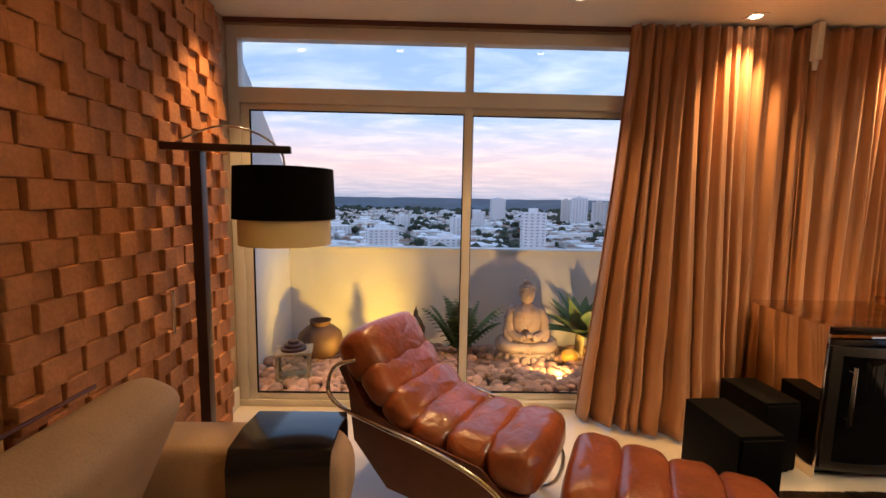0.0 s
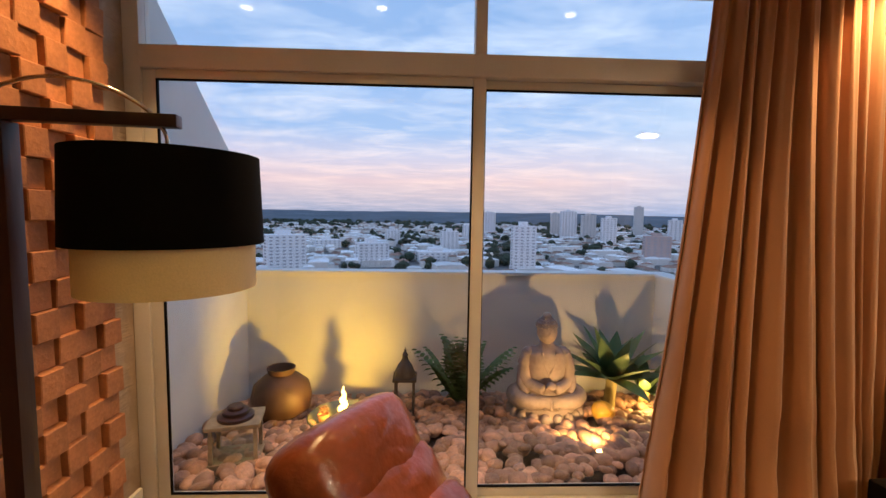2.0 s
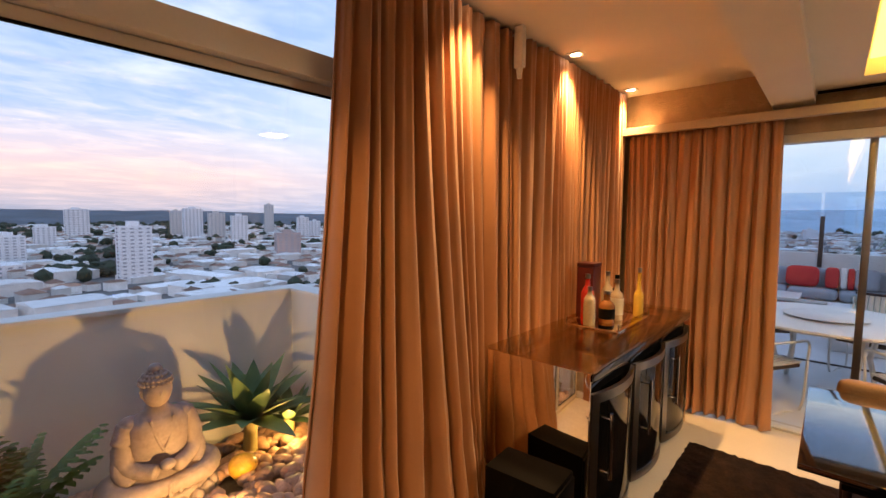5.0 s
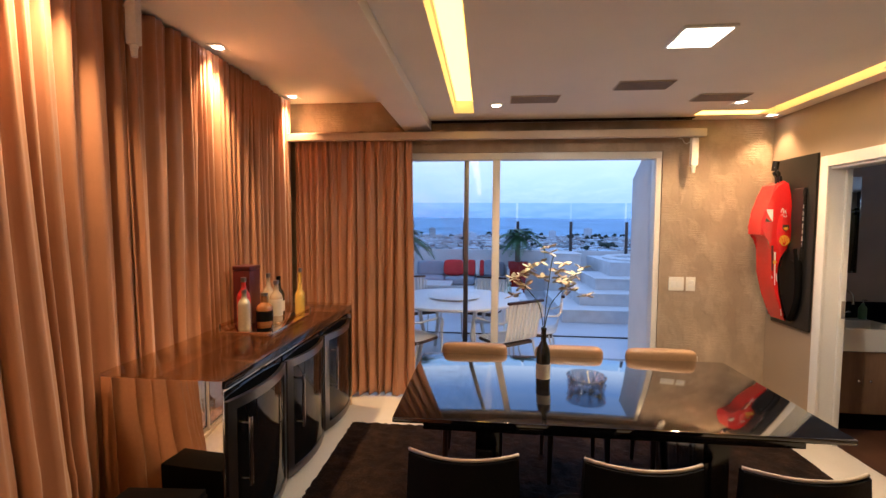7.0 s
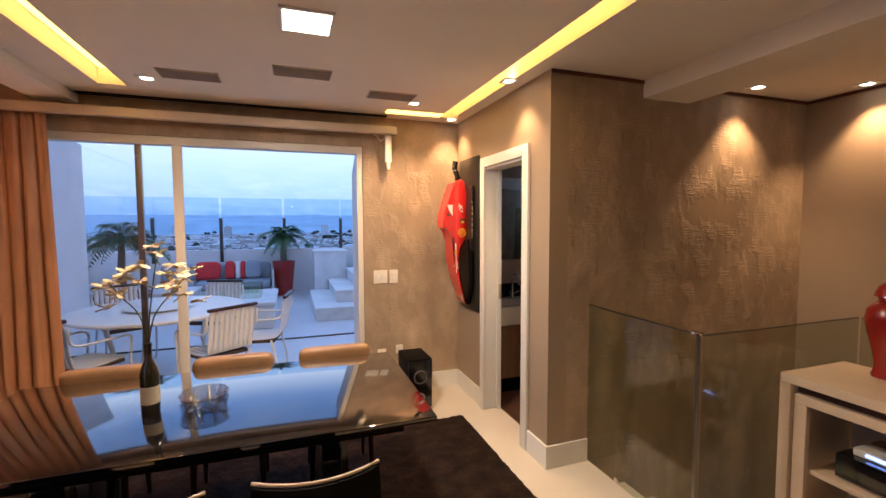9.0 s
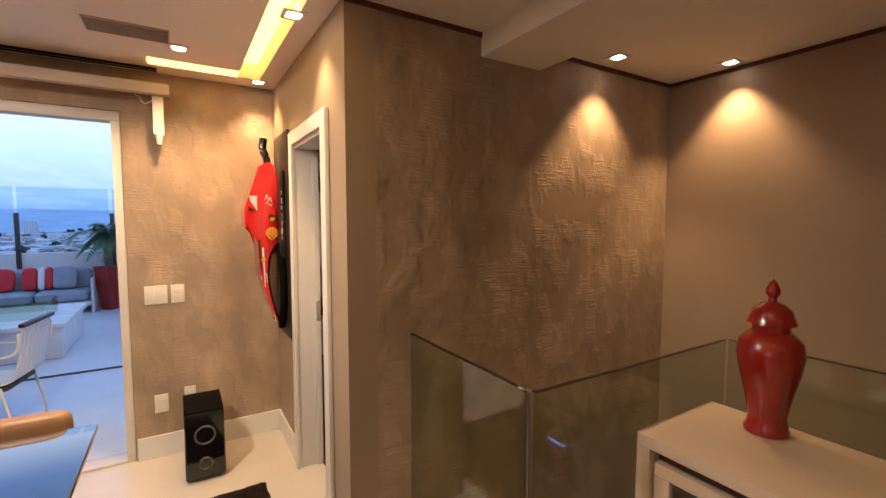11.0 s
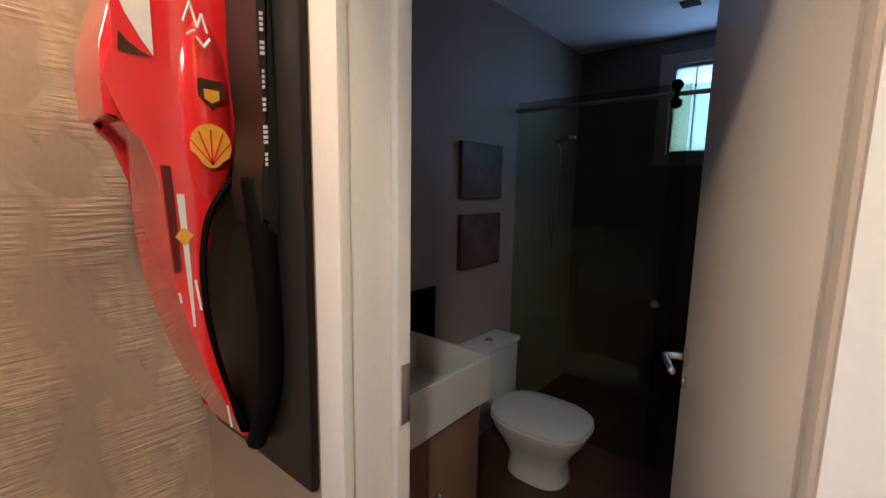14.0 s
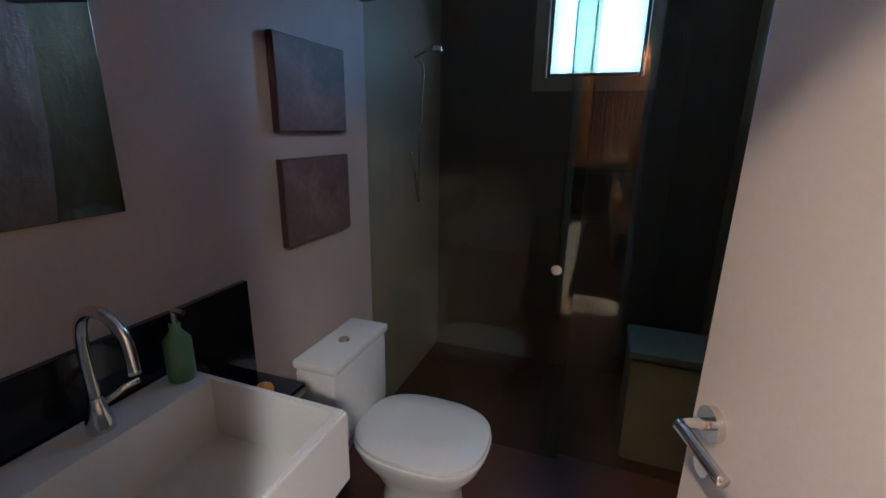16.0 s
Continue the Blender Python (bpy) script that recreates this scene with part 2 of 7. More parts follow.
M_BLACK = mat("black_lacquer", (0.006, 0.006, 0.007), 0.12, 0, 0.1, 5, 0.01, 50, 0.05, 0.5, coat=0.4)
M_BOARD = mat("black_board", (0.012, 0.011, 0.010), 0.42, 0, 0.1, 5, 0.02, 50, 0.05, 0.5)
M_BLACKM = mat("black_matt", (0.003, 0.0026, 0.0025), 0.6, 0, 0.2, 8, 0.1, 90, 0.1, 0.07)
M_TABLE = mat("black_table_glass", (0.004, 0.004, 0.005), 0.035, 0, 0.1, 5, 0.0, 50, 0.05, 0.4, coat=1.0)
M_TABLE.node_tree.nodes["Principled BSDF"].inputs["Coat IOR"].default_value = 2.0
M_CHROME = mat("chrome", (0.75, 0.72, 0.68), 0.14, 1.0, 0.04, 5, 0.0, 50, 0.02)
M_STEEL = mat("brushed_steel", (0.26, 0.245, 0.23), 0.32, 1.0, 0.06, 6, 0.05, 80, 0.05)
M_MIRROR = mat("mirror", (0.86, 0.86, 0.85), 0.02, 1.0, 0.01, 2, 0.0)
M_BRONZE = mat("bronze_mirror_glass", (0.84, 0.70, 0.52), 0.03, 1.0, 0.03, 2, 0.0)
M_LEATHER = mat("cognac_leather", (0.225, 0.055, 0.021), 0.28, 0, 0.28, 5, 0.4, 32, 0.10, 0.5, coat=0.25)
# upholstery leather; its brown also serves the shade strips below the ceiling
M_LEATHERD = mat("dark_leather_and_gap_shade", (0.10, 0.025, 0.014), 0.42, 0, 0.2, 6, 0.2, 60, 0.08)
M_SOFA = mat("sofa_suede", (0.36, 0.235, 0.145), 0.7, 0, 0.12, 4, 0.2, 120, 0.06, 0.3)
M_RUG = mat("dark_fur_rug", (0.016, 0.008, 0.005), 0.8, 0, 0.6, 9, 0.6, 70, 0.5, 0.12)
M_WOODD = mat("dark_wood", (0.035, 0.013, 0.009), 0.4, 0, 0.3, 5, 0.08, 60, 0.12, stretch=(1, 1, 0.1))
M_TANCH = mat("tan_leather", (0.30, 0.165, 0.075), 0.4, 0, 0.12, 5, 0.15, 80, 0.05)
M_CREAM = mat("cream_lacquer", (0.55, 0.44, 0.32), 0.4, 0, 0.05, 4, 0.02, 80, 0.03)
M_RED = mat("red_lacquer", (0.36, 0.008, 0.006), 0.18, 0, 0.12, 5, 0.01, 60, 0.05, 0.6, coat=0.7)
M_RACE = mat("red_bodywork", (0.72, 0.018, 0.012), 0.14, 0, 0.05, 3, 0.0, 60, 0.02, 0.6, coat=1.0)
M_VASE = mat("red_ceramic", (0.30, 0.014, 0.008), 0.22, 0, 0.15, 6, 0.02, 60, 0.05, 0.6, coat=0.5)
M_SHADEB = mat("black_shade_cloth", (0.003, 0.0025, 0.0022), 0.9, 0, 0.2, 6, 0.1, 200, 0.1, 0.08)
M_SHADEY = mat("cream_shade_cloth", (0.78, 0.62, 0.32), 0.8, 0, 0.06, 6, 0.1, 200, 0.04)
M_COVE = glow("cove_strip_light", (1.0, 0.58, 0.10), 3.6)
M_LED = glow("led_panel_diffuser", (1.0, 0.84, 0.58), 6.0)
M_SPOT = glow("downlight_lens", (1.0, 0.80, 0.55), 14.0)
M_GLASS = glass_mat("clear_glass")
M_GLASSG = glass_mat("tinted_glass", (0.86, 0.90, 0.84), 0.0, 0.06)
M_SMOKE = glass_mat("smoked_glass", (0.93, 0.88, 0.78), 0.0, 0.14)
M_STONE = mat("river_pebbles", (0.46, 0.26, 0.17), 0.5, 0, 0.25, 20, 0.1, 80, 0.1, 0.4, island=0.5)
M_SOIL = mat("garden_gravel", (0.16, 0.10, 0.07), 0.9, 0, 0.3, 12, 0.3, 60, 0.2)
M_TILEB = mat("bath_wall_paint", (0.33, 0.255, 0.205), 0.5, 0, 0.08, 3, 0.03, 80, 0.03)
M_SHOWER = mat("dark_shower_tile", (0.11, 0.08, 0.065), 0.3, 0, 0.12, 4, 0.02, 80, 0.05)
M_CERAM = mat("white_ceramic", (0.64, 0.61, 0.54), 0.12, 0, 0.02, 3, 0.0, 50, 0.01)
M_BFLOOR = mat("dark_wood_floor", (0.075, 0.035, 0.02), 0.35, 0, 0.25, 5, 0.05, 60, 0.1, stretch=(0.15, 1, 1))
M_PLASTIC = mat("white_plastic", (0.74, 0.70, 0.62), 0.35, 0, 0.02, 4, 0.0)


# ---- mesh helpers ----
def box(bm, x0, y0, z0, x1, y1, z1, bev=0.0, m=None):
    g = bmesh.ops.create_cube(bm, size=1)
    vs = g["verts"]
    bmesh.ops.scale(bm, vec=(abs(x1 - x0), abs(y1 - y0), abs(z1 - z0)), verts=vs)
    bmesh.ops.translate(bm, vec=((x0 + x1) / 2, (y0 + y1) / 2, (z0 + z1) / 2), verts=vs)
    if bev:
        es = list({e for v in vs for e in v.link_edges})
        r = bmesh.ops.bevel(bm, geom=es, offset=bev, segments=2, affect="EDGES", profile=0.6)
        vs = list({v for f in r["faces"] for v in f.verts} | {v for v in vs if v.is_valid})
    if m is not None:
        bmesh.ops.transform(bm, matrix=m, verts=vs)
    return vs


def cyl(bm, p0, p1, r0, r1=None, seg=16):
    r1 = r0 if r1 is None else r1
    p0, p1 = Vector(p0), Vector(p1)
    d = p1 - p0
    q = Vector((0, 0, 1)).rotation_difference(d.normalized()).to_matrix().to_4x4()
    bmesh.ops.create_cone(bm, cap_ends=True, segments=seg, radius1=r0, radius2=r1, depth=d.length, matrix=Matrix.Translation((p0 + p1) / 2) @ q)


def ball(bm, c, r, sub=2, sc=(1, 1, 1), rot=None):
    m = Matrix.Translation(c) @ (rot or Matrix.Identity(4)) @ Matrix.Diagonal((*sc, 1))
    bmesh.ops.create_icosphere(bm, subdivisions=sub, radius=r, matrix=m)


def lathe(bm, prof, seg=28, c=(0, 0, 0), sx=1.0, sy=1.0):
    rings = []
    for r, z in prof:
        if r < 1e-5:
            rings.append([bm.verts.new((c[0], c[1], c[2] + z))])
        else:
            rings.append([bm.verts.new((c[0] + sx * r * math.cos(2 * math.pi * k / seg), c[1] + sy * r * math.sin(2 * math.pi * k / seg), c[2] + z)) for k in range(seg)])
    for a, b in zip(rings, rings[1:]):
        for k in range(seg):
            q = [a[k % len(a)], a[(k + 1) % len(a)], b[(k + 1) % len(b)], b[k % len(b)]]
            q = list(dict.fromkeys(q))
            if len(q) > 2:
                bm.faces.new(q)


def tube(bm, pts, r, seg=8, closed=False):
    pts = [Vector(p) for p in pts]
    rings, n = [], len(pts)
    up = Vector((0.13, 0.21, 0.97))
    for k, p in enumerate(pts):
        d = (pts[(k + 1) % n] - pts[k - 1]) if closed else (pts[min(k + 1, n - 1)] - pts[max(k - 1, 0)])
        d.normalize()
        a = d.cross(up)
        if a.length < 0.05:
            a = d.cross(Vector((1, 0, 0)))
        a.normalize()
        b = d.cross(a)
        rr = r(k / max(1, n - 1)) if callable(r) else r
        rings.append([bm.verts.new(p + rr * (math.cos(2 * math.pi * j / seg) * a + math.sin(2 * math.pi * j / seg) * b)) for j in range(seg)])
    for k in range(n if closed else n - 1):
        a, b = rings[k], rings[(k + 1) % n]
        for j in range(seg):
            bm.faces.new((a[j], a[(j + 1) % seg], b[(j + 1) % seg], b[j]))
    if not closed:
        bm.faces.new(rings[0][::-1])
        bm.faces.new(rings[-1])


def smooth_path(pts, n=6):
    pts = [Vector(p) for p in pts]
    out = []
    for k in range(len(pts) - 1):
        a, b, c, d = pts[max(k - 1, 0)], pts[k], pts[k + 1], pts[min(k + 2, len(pts) - 1)]
        for j in range(n):
            t = j / n
            out.append(0.5 * ((2 * b) + (c - a) * t + (2 * a - 5 * b + 4 * c - d) * t * t + (3 * b - a - 3 * c + d) * t ** 3))
    out.append(pts[-1])
    return out


def mesh_of(name, bm, material, smooth=False):
    bmesh.ops.recalc_face_normals(bm, faces=bm.faces)
    me = bpy.data.meshes.new(name)
    bm.to_mesh(me)
    bm.free()
    me.materials.append(material)
    if smooth:
        me.shade_smooth()
        if smooth != "all":
            me.set_sharp_from_angle(angle=radians(38))
    return me


def part(name, bm, material, parent, label="", smooth=True):
    o = new(name, mesh_of(name, bm, material, smooth))
    o.parent = parent
    return tagged(o, label)


def thing(name, label, category, group="", at=(0, 0, 0), rz=0.0):
    o = new(name)
    o.empty_display_size = 0.1
    o.matrix_world = pose(*at, 0, 0, rz)
    return tagged(o, label, category, group)


def single(name, bm, material, label, category, group="", kind="", smooth=True):
    return tagged(new(name, mesh_of(name, bm, material, smooth)), label, category, group, kind)


def structure(name, boxes, material, label, category="wall", bev=0.0, smooth=False):
    bm = bmesh.new()
    for b in boxes:
        box(bm, *b, bev)
    return single(name, bm, material, label, category, "", "structure", smooth)


def bx(name, b, material, parent, label="", bev=0.004):
    bm = bmesh.new()
    box(bm, *b, bev)
    return part(name, bm, material, parent, label)


# ---- structure ----
WX, EX, NY, DY, SY = -1.76, 4.22, 2.80, -1.72, -4.12
CX = 2.605          # stair side of the bathroom block
CEIL, BAY = 2.59, 2.80
structure("floor", [(-2.0, -3.25, -0.30, 1.74, NY + 0.16, 0), (1.74, -2.04, -0.30, CX, NY + 0.16, 0), (CX, -1.86, -0.30, 4.42, NY + 0.16, 0)], M_FLOOR, "polished cream porcelain tile floor", "floor")
structure("floor_bath", [(CX + 0.14, -4.43, -0.30, 4.30, -1.86, -0.004)], M_BFLOOR, "dark reddish wood floor of the bathroom", "floor")
structure("wall_west", [(WX - 0.2, SY - 0.2, -0.3, WX, NY + 0.2, 3.0)], M_PAPER, "plain taupe wall behind the clay cladding", "wall")
structure("wall_south", [(WX, SY - 0.2, -2.9, CX, SY, 3.0)], M_PLAIN, "plain taupe painted wall by the stairs", "wall")
structure("wall_north", [(1.64, NY, -0.3, EX + 0.2, NY + 0.15, 3.0), (WX, NY, 2.76, 1.64, NY + 0.15, 3.0)], M_PAPER, "taupe wall round the garden window", "wall")
structure("wall_east", [(EX, DY - 0.14, -0.3, EX + 0.16, -0.79, 3.0), (EX, 2.0, -0.3, EX + 0.16, NY, 3.0), (EX, -0.79, 2.32, EX + 0.16, 2.0, 3.0)], M_PAPER, "taupe wallpapered wall round the terrace door", "wall")
structure("wall_bath_front", [(CX, DY - 0.14, -0.3, 2.90, DY, 3.0), (3.595, DY - 0.14, -0.3, EX, DY, 3.0), (2.90, DY - 0.14, 2.10, 3.595, DY, 3.0)], M_PLAIN, "plain taupe wall with the bathroom door", "wall")
structure("wall_stair_side", [(CX, -4.6, -2.9, CX + 0.14, DY - 0.14, 3.0)], M_PAPER, "taupe wallpapered wall beside the stairs", "wall")
structure("wall_bath_east", [(4.30, -4.6, -0.3, 4.45, DY - 0.14, 2.7)], M_TILEB, "grey brown painted bathroom wall", "wall")
structure("wall_bath_south", [(CX + 0.14, -4.59, -0.3, 3.20, -4.43, 2.7), (3.69, -4.59, -0.3, 4.30, -4.43, 2.7), (3.20, -4.59, -0.3, 3.69, -4.43, 1.69), (3.20, -4.59, 2.25, 3.69, -4.43, 2.7)], M_SHOWER, "dark tiled shower wall with a small window", "wall")
structure("ceiling_dining", [(WX, DY, CEIL, EX, -1.60, 2.75), (WX, -1.46, CEIL, EX, 0.90, 2.75), (WX, 1.07, CEIL, EX, 1.31, 2.75), (4.02, -1.60, CEIL, EX, -1.46, 2.75), (3.85, 0.90, CEIL, EX, 1.07, 2.75),
                             (WX, -1.60, 2.70, 4.02, -1.46, 2.75), (WX, 0.90, 2.70, 3.85, 1.07, 2.75)], M_CEIL, "plain white plasterboard ceiling with light slots", "ceiling")
structure("ceiling_bay", [(WX, 1.56, BAY, EX, NY, BAY + 0.15)], M_CEIL, "white plasterboard ceiling by the window", "ceiling")
structure("ceiling_stairs", [(WX, SY, CEIL, CX, DY, 2.75)], M_CEIL, "white ceiling above the stairs", "ceiling")
structure("ceiling_bath", [(CX + 0.14, -4.43, 2.42, 4.30, DY - 0.14, 2.6)], M_CEIL, "white bathroom ceiling", "ceiling")
structure("roof_slab", [(-2.3, -4.8, 3.0, 4.6, 3.1, 3.2)], M_RENDER, "white rendered roof slab", "roof")
structure("beam_bay", [(WX, 1.31, 2.52, EX - 0.02, 1.56, BAY)], M_CEIL, "white boxed ceiling beam", "beam")
structure("beam_stairs", [(WX, -2.86, 2.47, CX - 0.003, -2.45, CEIL)], M_CEIL, "white boxed beam over the stairs", "beam")
# solid brown strips replace the shade of a gap under the ceilings
structure("trim_ceiling_shade_strip", [(WX, NY - 0.02, 2.77, EX, NY - 0.003, BAY), (CX - 0.012, -2.45, 2.565, CX - 0.002, DY, CEIL - 0.002), (CX - 0.012, SY, 2.565, CX - 0.002, -2.86, CEIL - 0.002), (WX, SY + 0.002, 2.565, CX, SY + 0.012, CEIL - 0.002)], M_LEATHERD, "dark brown strip standing in for a shaded gap below the ceiling", "trim")

# skirting boards
structure("baseboard", [(EX - 0.018, DY, 0, EX - 0.002, -0.80, 0.155), (3.645, DY + 0.002, 0, EX - 0.02, DY + 0.018, 0.155), (CX - 0.018, DY, 0, 2.84, DY + 0.018, 0.155), (CX - 0.018, -2.03, 0, CX - 0.002, DY, 0.155), (WX, 2.60, 0, WX + 0.02, NY, 0.16)], M_WHITE, "tall cream white skirting board", "baseboard", 0.003)

# bathroom door
door = tagged(thing("door_frame_bath", "cream white wooden frame of the bathroom door", "door frame"), kind="structure")
for n_, b in (("architrave", (2.84, DY + 0.001, 0, 2.92, DY + 0.025, 2.17)), ("architrave", (3.56, DY + 0.001, 0, 3.635, DY + 0.025, 2.17)), ("architrave", (2.92, DY + 0.001, 2.09, 3.56, DY + 0.025, 2.17)),
              ("jamb", (2.90, DY - 0.14, 0, 2.925, DY, 2.095)), ("jamb", (3.57, DY - 0.14, 0, 3.595, DY, 2.095)), ("jamb", (2.925, DY - 0.14, 2.07, 3.57, DY, 2.095))):
    bx(n_, b, M_WHITE, door)
bx("jamb_lip", (3.551, DY - 0.142, 0, 3.5695, DY - 0.104, 2.068), M_WHITE, door, "", 0.002)
bx("strike_plate", (3.547, DY - 0.137, 0.97, 3.5505, DY - 0.112, 1.10), M_CHROME, door, "chrome strike plate", 0.001)

leaf = tagged(thing("door_bath", "white bathroom door standing open into the room", "door", at=(2.93, DY - 0.145, 0), rz=-71.2), kind="structure")
bx("panel", (0, -0.035, 0.01, 0.735, 0, 2.06), M_WHITE, leaf)
bm = bmesh.new()
cyl(bm, (0.68, 0.001, 1.02), (0.68, 0.012, 1.02), 0.026)
cyl(bm, (0.68, 0.001, 0.95), (0.68, 0.010, 0.95), 0.018)
dh = part("handle_rose", bm, M_CHROME, leaf, "chrome rose")
bm = bmesh.new()
tube(bm, smooth_path([(0.68, 0.01, 1.02), (0.68, 0.05, 1.02), (0.655, 0.055, 1.022), (0.575, 0.05, 1.015)]), 0.009, 8)
part("lever", bm, M_CHROME, dh, "chrome lever", "all")

# garden window
win = tagged(thing("window_garden", "wide cream aluminium sliding window with fixed top lights", "window"), kind="structure")
Y0, Y1 = NY + 0.01, NY + 0.10
for b in ((WX + 0.003, Y0, 2.675, 1.64, Y1, 2.757), (WX + 0.003, Y0, 0, 1.64, Y1, 0.05), (WX + 0.003, Y0, 0.05, -1.68, Y1, 2.675), (1.57, Y0, 0.05, 1.64, Y1, 2.675), (-1.68, Y0 - 0.01, 2.24, 1.57, Y1, 2.345), (-0.088, Y0 + 0.003, 2.345, -0.03, Y1, 2.675)):
    bx("window_frame", b, M_FRAME, win)
for xa, xb, ya in ((-1.677, -0.03, Y0 + 0.012), (-0.092, 1.567, Y0 + 0.05)):
    for b in ((xa, ya, 0.052, xa + 0.062, ya + 0.032, 2.238), (xb - 0.062, ya, 0.052, xb, ya + 0.032, 2.238), (xa + 0.062, ya, 2.195, xb - 0.062, ya + 0.032, 2.238), (xa + 0.062, ya, 0.052, xb - 0.062, ya + 0.032, 0.105)):
        bx("sash_frame", b, M_FRAME, win)
    for b in ((xa + 0.062, ya - 0.002, 0.105, xa + 0.069, ya + 0.013, 2.195), (xb - 0.069, ya - 0.002, 0.105, xb - 0.062, ya + 0.013, 2.195), (xa + 0.069, ya - 0.002, 2.187, xb - 0.069, ya + 0.013, 2.195), (xa + 0.069, ya - 0.002, 0.105, xb - 0.069, ya + 0.013, 0.112)):
        bx("gasket", b, M_BLACKM, win, "black rubber gasket", 0)
    o = bx("pane", (xa + 0.062, ya + 0.014, 0.105, xb - 0.062, ya + 0.018, 2.195), M_GLASS, win, "clear glass pane", 0)
    o.visible_shadow = False
for xa, xb in ((-1.68, -0.088), (-0.03, 1.57)):
    o = bx("pane", (xa, Y0 + 0.05, 2.345, xb, Y0 + 0.054, 2.675), M_GLASS, win, "clear glass pane", 0)
    o.visible_shadow = False

# terrace sliding door
sl = tagged(thing("door_terrace", "wide aluminium sliding terrace door, half open", "door"), kind="structure")
for b in ((EX + 0.01, -0.788, 2.255, EX + 0.12, 2.0, 2.318), (EX + 0.01, -0.788, 0.0, EX + 0.12, -0.738, 2.255), (EX + 0.02, 0.66, 0.02, EX + 0.06, 0.73, 2.255), (EX + 0.01, -0.738, 0, EX + 0.12, 2.0, 0.018)):
    bx("door_frame", b, M_FRAME, sl)
bx("mullion", (EX + 0.075, 0.955, 0.02, EX + 0.11, 1.0, 2.255), M_STEEL, sl, "slim dark mullion")
for b in ((EX + 0.036, 0.73, 0.02, EX + 0.042, 1.98, 2.255), (EX + 0.09, 1.0, 0.02, EX + 0.096, 1.99, 2.255)):
    o = bx("pane", b, M_GLASS, sl, "clear glass pane", 0)
    o.visible_shadow = False
structure("trim_curtain_rail", [(4.02, -1.065, 2.41, 4.08, 2.68, 2.475), (4.08, -1.065, 2.46, EX - 0.002, 2.68, 2.475)], M_CREAM, "cream painted pelmet above the terrace door", "pelmet", 0.004)

# cove light strips
cv = bmesh.new()
box(cv, WX, 0.92, 2.690, 3.84, 1.05, 2.698)
tagged(single("cove_strip_light", cv, M_COVE, "warm yellow light strip in the ceiling slot", "light", "ceiling strips"))
cv = bmesh.new()
box(cv, WX, -1.59, 2.690, 4.01, -1.47, 2.698)
single("cove_strip_light", cv, M_COVE, "warm yellow light strip in the ceiling slot", "light", "ceiling strips")
cv = bmesh.new()
box(cv, 3.90, -1.46, 2.586, 4.02, -0.96, 2.589)
single("cove_strip_light", cv, M_COVE, "short warm yellow light strip by the terrace wall", "light", "ceiling strips")


def downlight(x, y, z):
    t = thing("ceiling_downlight", "square white recessed ceiling downlight", "downlight", "ceiling downlights", (x, y, z))
    bm = bmesh.new()
    for b in ((-0.055, -0.055, -0.006, 0.055, -0.036, 0), (-0.055, 0.036, -0.006, 0.055, 0.055, 0), (-0.055, -0.036, -0.006, -0.036, 0.036, 0), (0.036, -0.036, -0.006, 0.055, 0.036, 0)):
        box(bm, *b)
    part("rim", bm, M_WHITE, t, "", False)
    bm = bmesh.new()
    lathe(bm, [(0, -0.003), (0.034, -0.003), (0.034, -0.001), (0, -0.001)], 20)
    part("lens", bm, M_SPOT, t, "glowing lens")
    return t


dl = downlight(*BAY_SPOTS[0], BAY)
# the two added, unseen spots get the same fitting
for x, y, z in [(*p, BAY) for p in BAY_SPOTS[1:]] + [(*p, CEIL) for p in DINING_SPOTS + STAIR_SPOTS]:
    copy_thing(dl, pose(x, y, z))
led = thing("ceiling_panel_light", "square glowing led panel set in the ceiling", "ceiling light", at=(2.42, -0.25, CEIL))
bx("frame", (-0.125, -0.125, -0.012, 0.125, 0.125, 0), M_WHITE, led)
bx("diffuser", (-0.108, -0.108, -0.0150, 0.108, 0.108, -0.0125), M_LED, led, "glowing diffuser", 0)
for x, y in ((3.46, 0.44), (3.18, -0.25), (3.50, -0.90)):
    sp = thing("ceiling_speaker", "flat grey speaker grille set in the ceiling", "speaker", "ceiling speakers", (x, y, CEIL))
    bx("frame", (-0.09, -0.18, -0.008, 0.09, 0.18, 0), M_CREAM, sp)
    bx("grille", (-0.082, -0.172, -0.011, 0.082, 0.172, -0.0085), mat("grille_cloth", (0.22, 0.18, 0.15), 0.9, 0, 0.1, 9, 0.4, 300, 0.2), sp, "fine grey mesh", 0)
structure("trim_air_slot", [(4.10, -1.0, 2.583, 4.13, 1.30, 2.589), (4.16, -1.0, 2.583, 4.175, 1.30, 2.589)], M_BLACKM, "dark linear air slot in the ceiling", "vent")


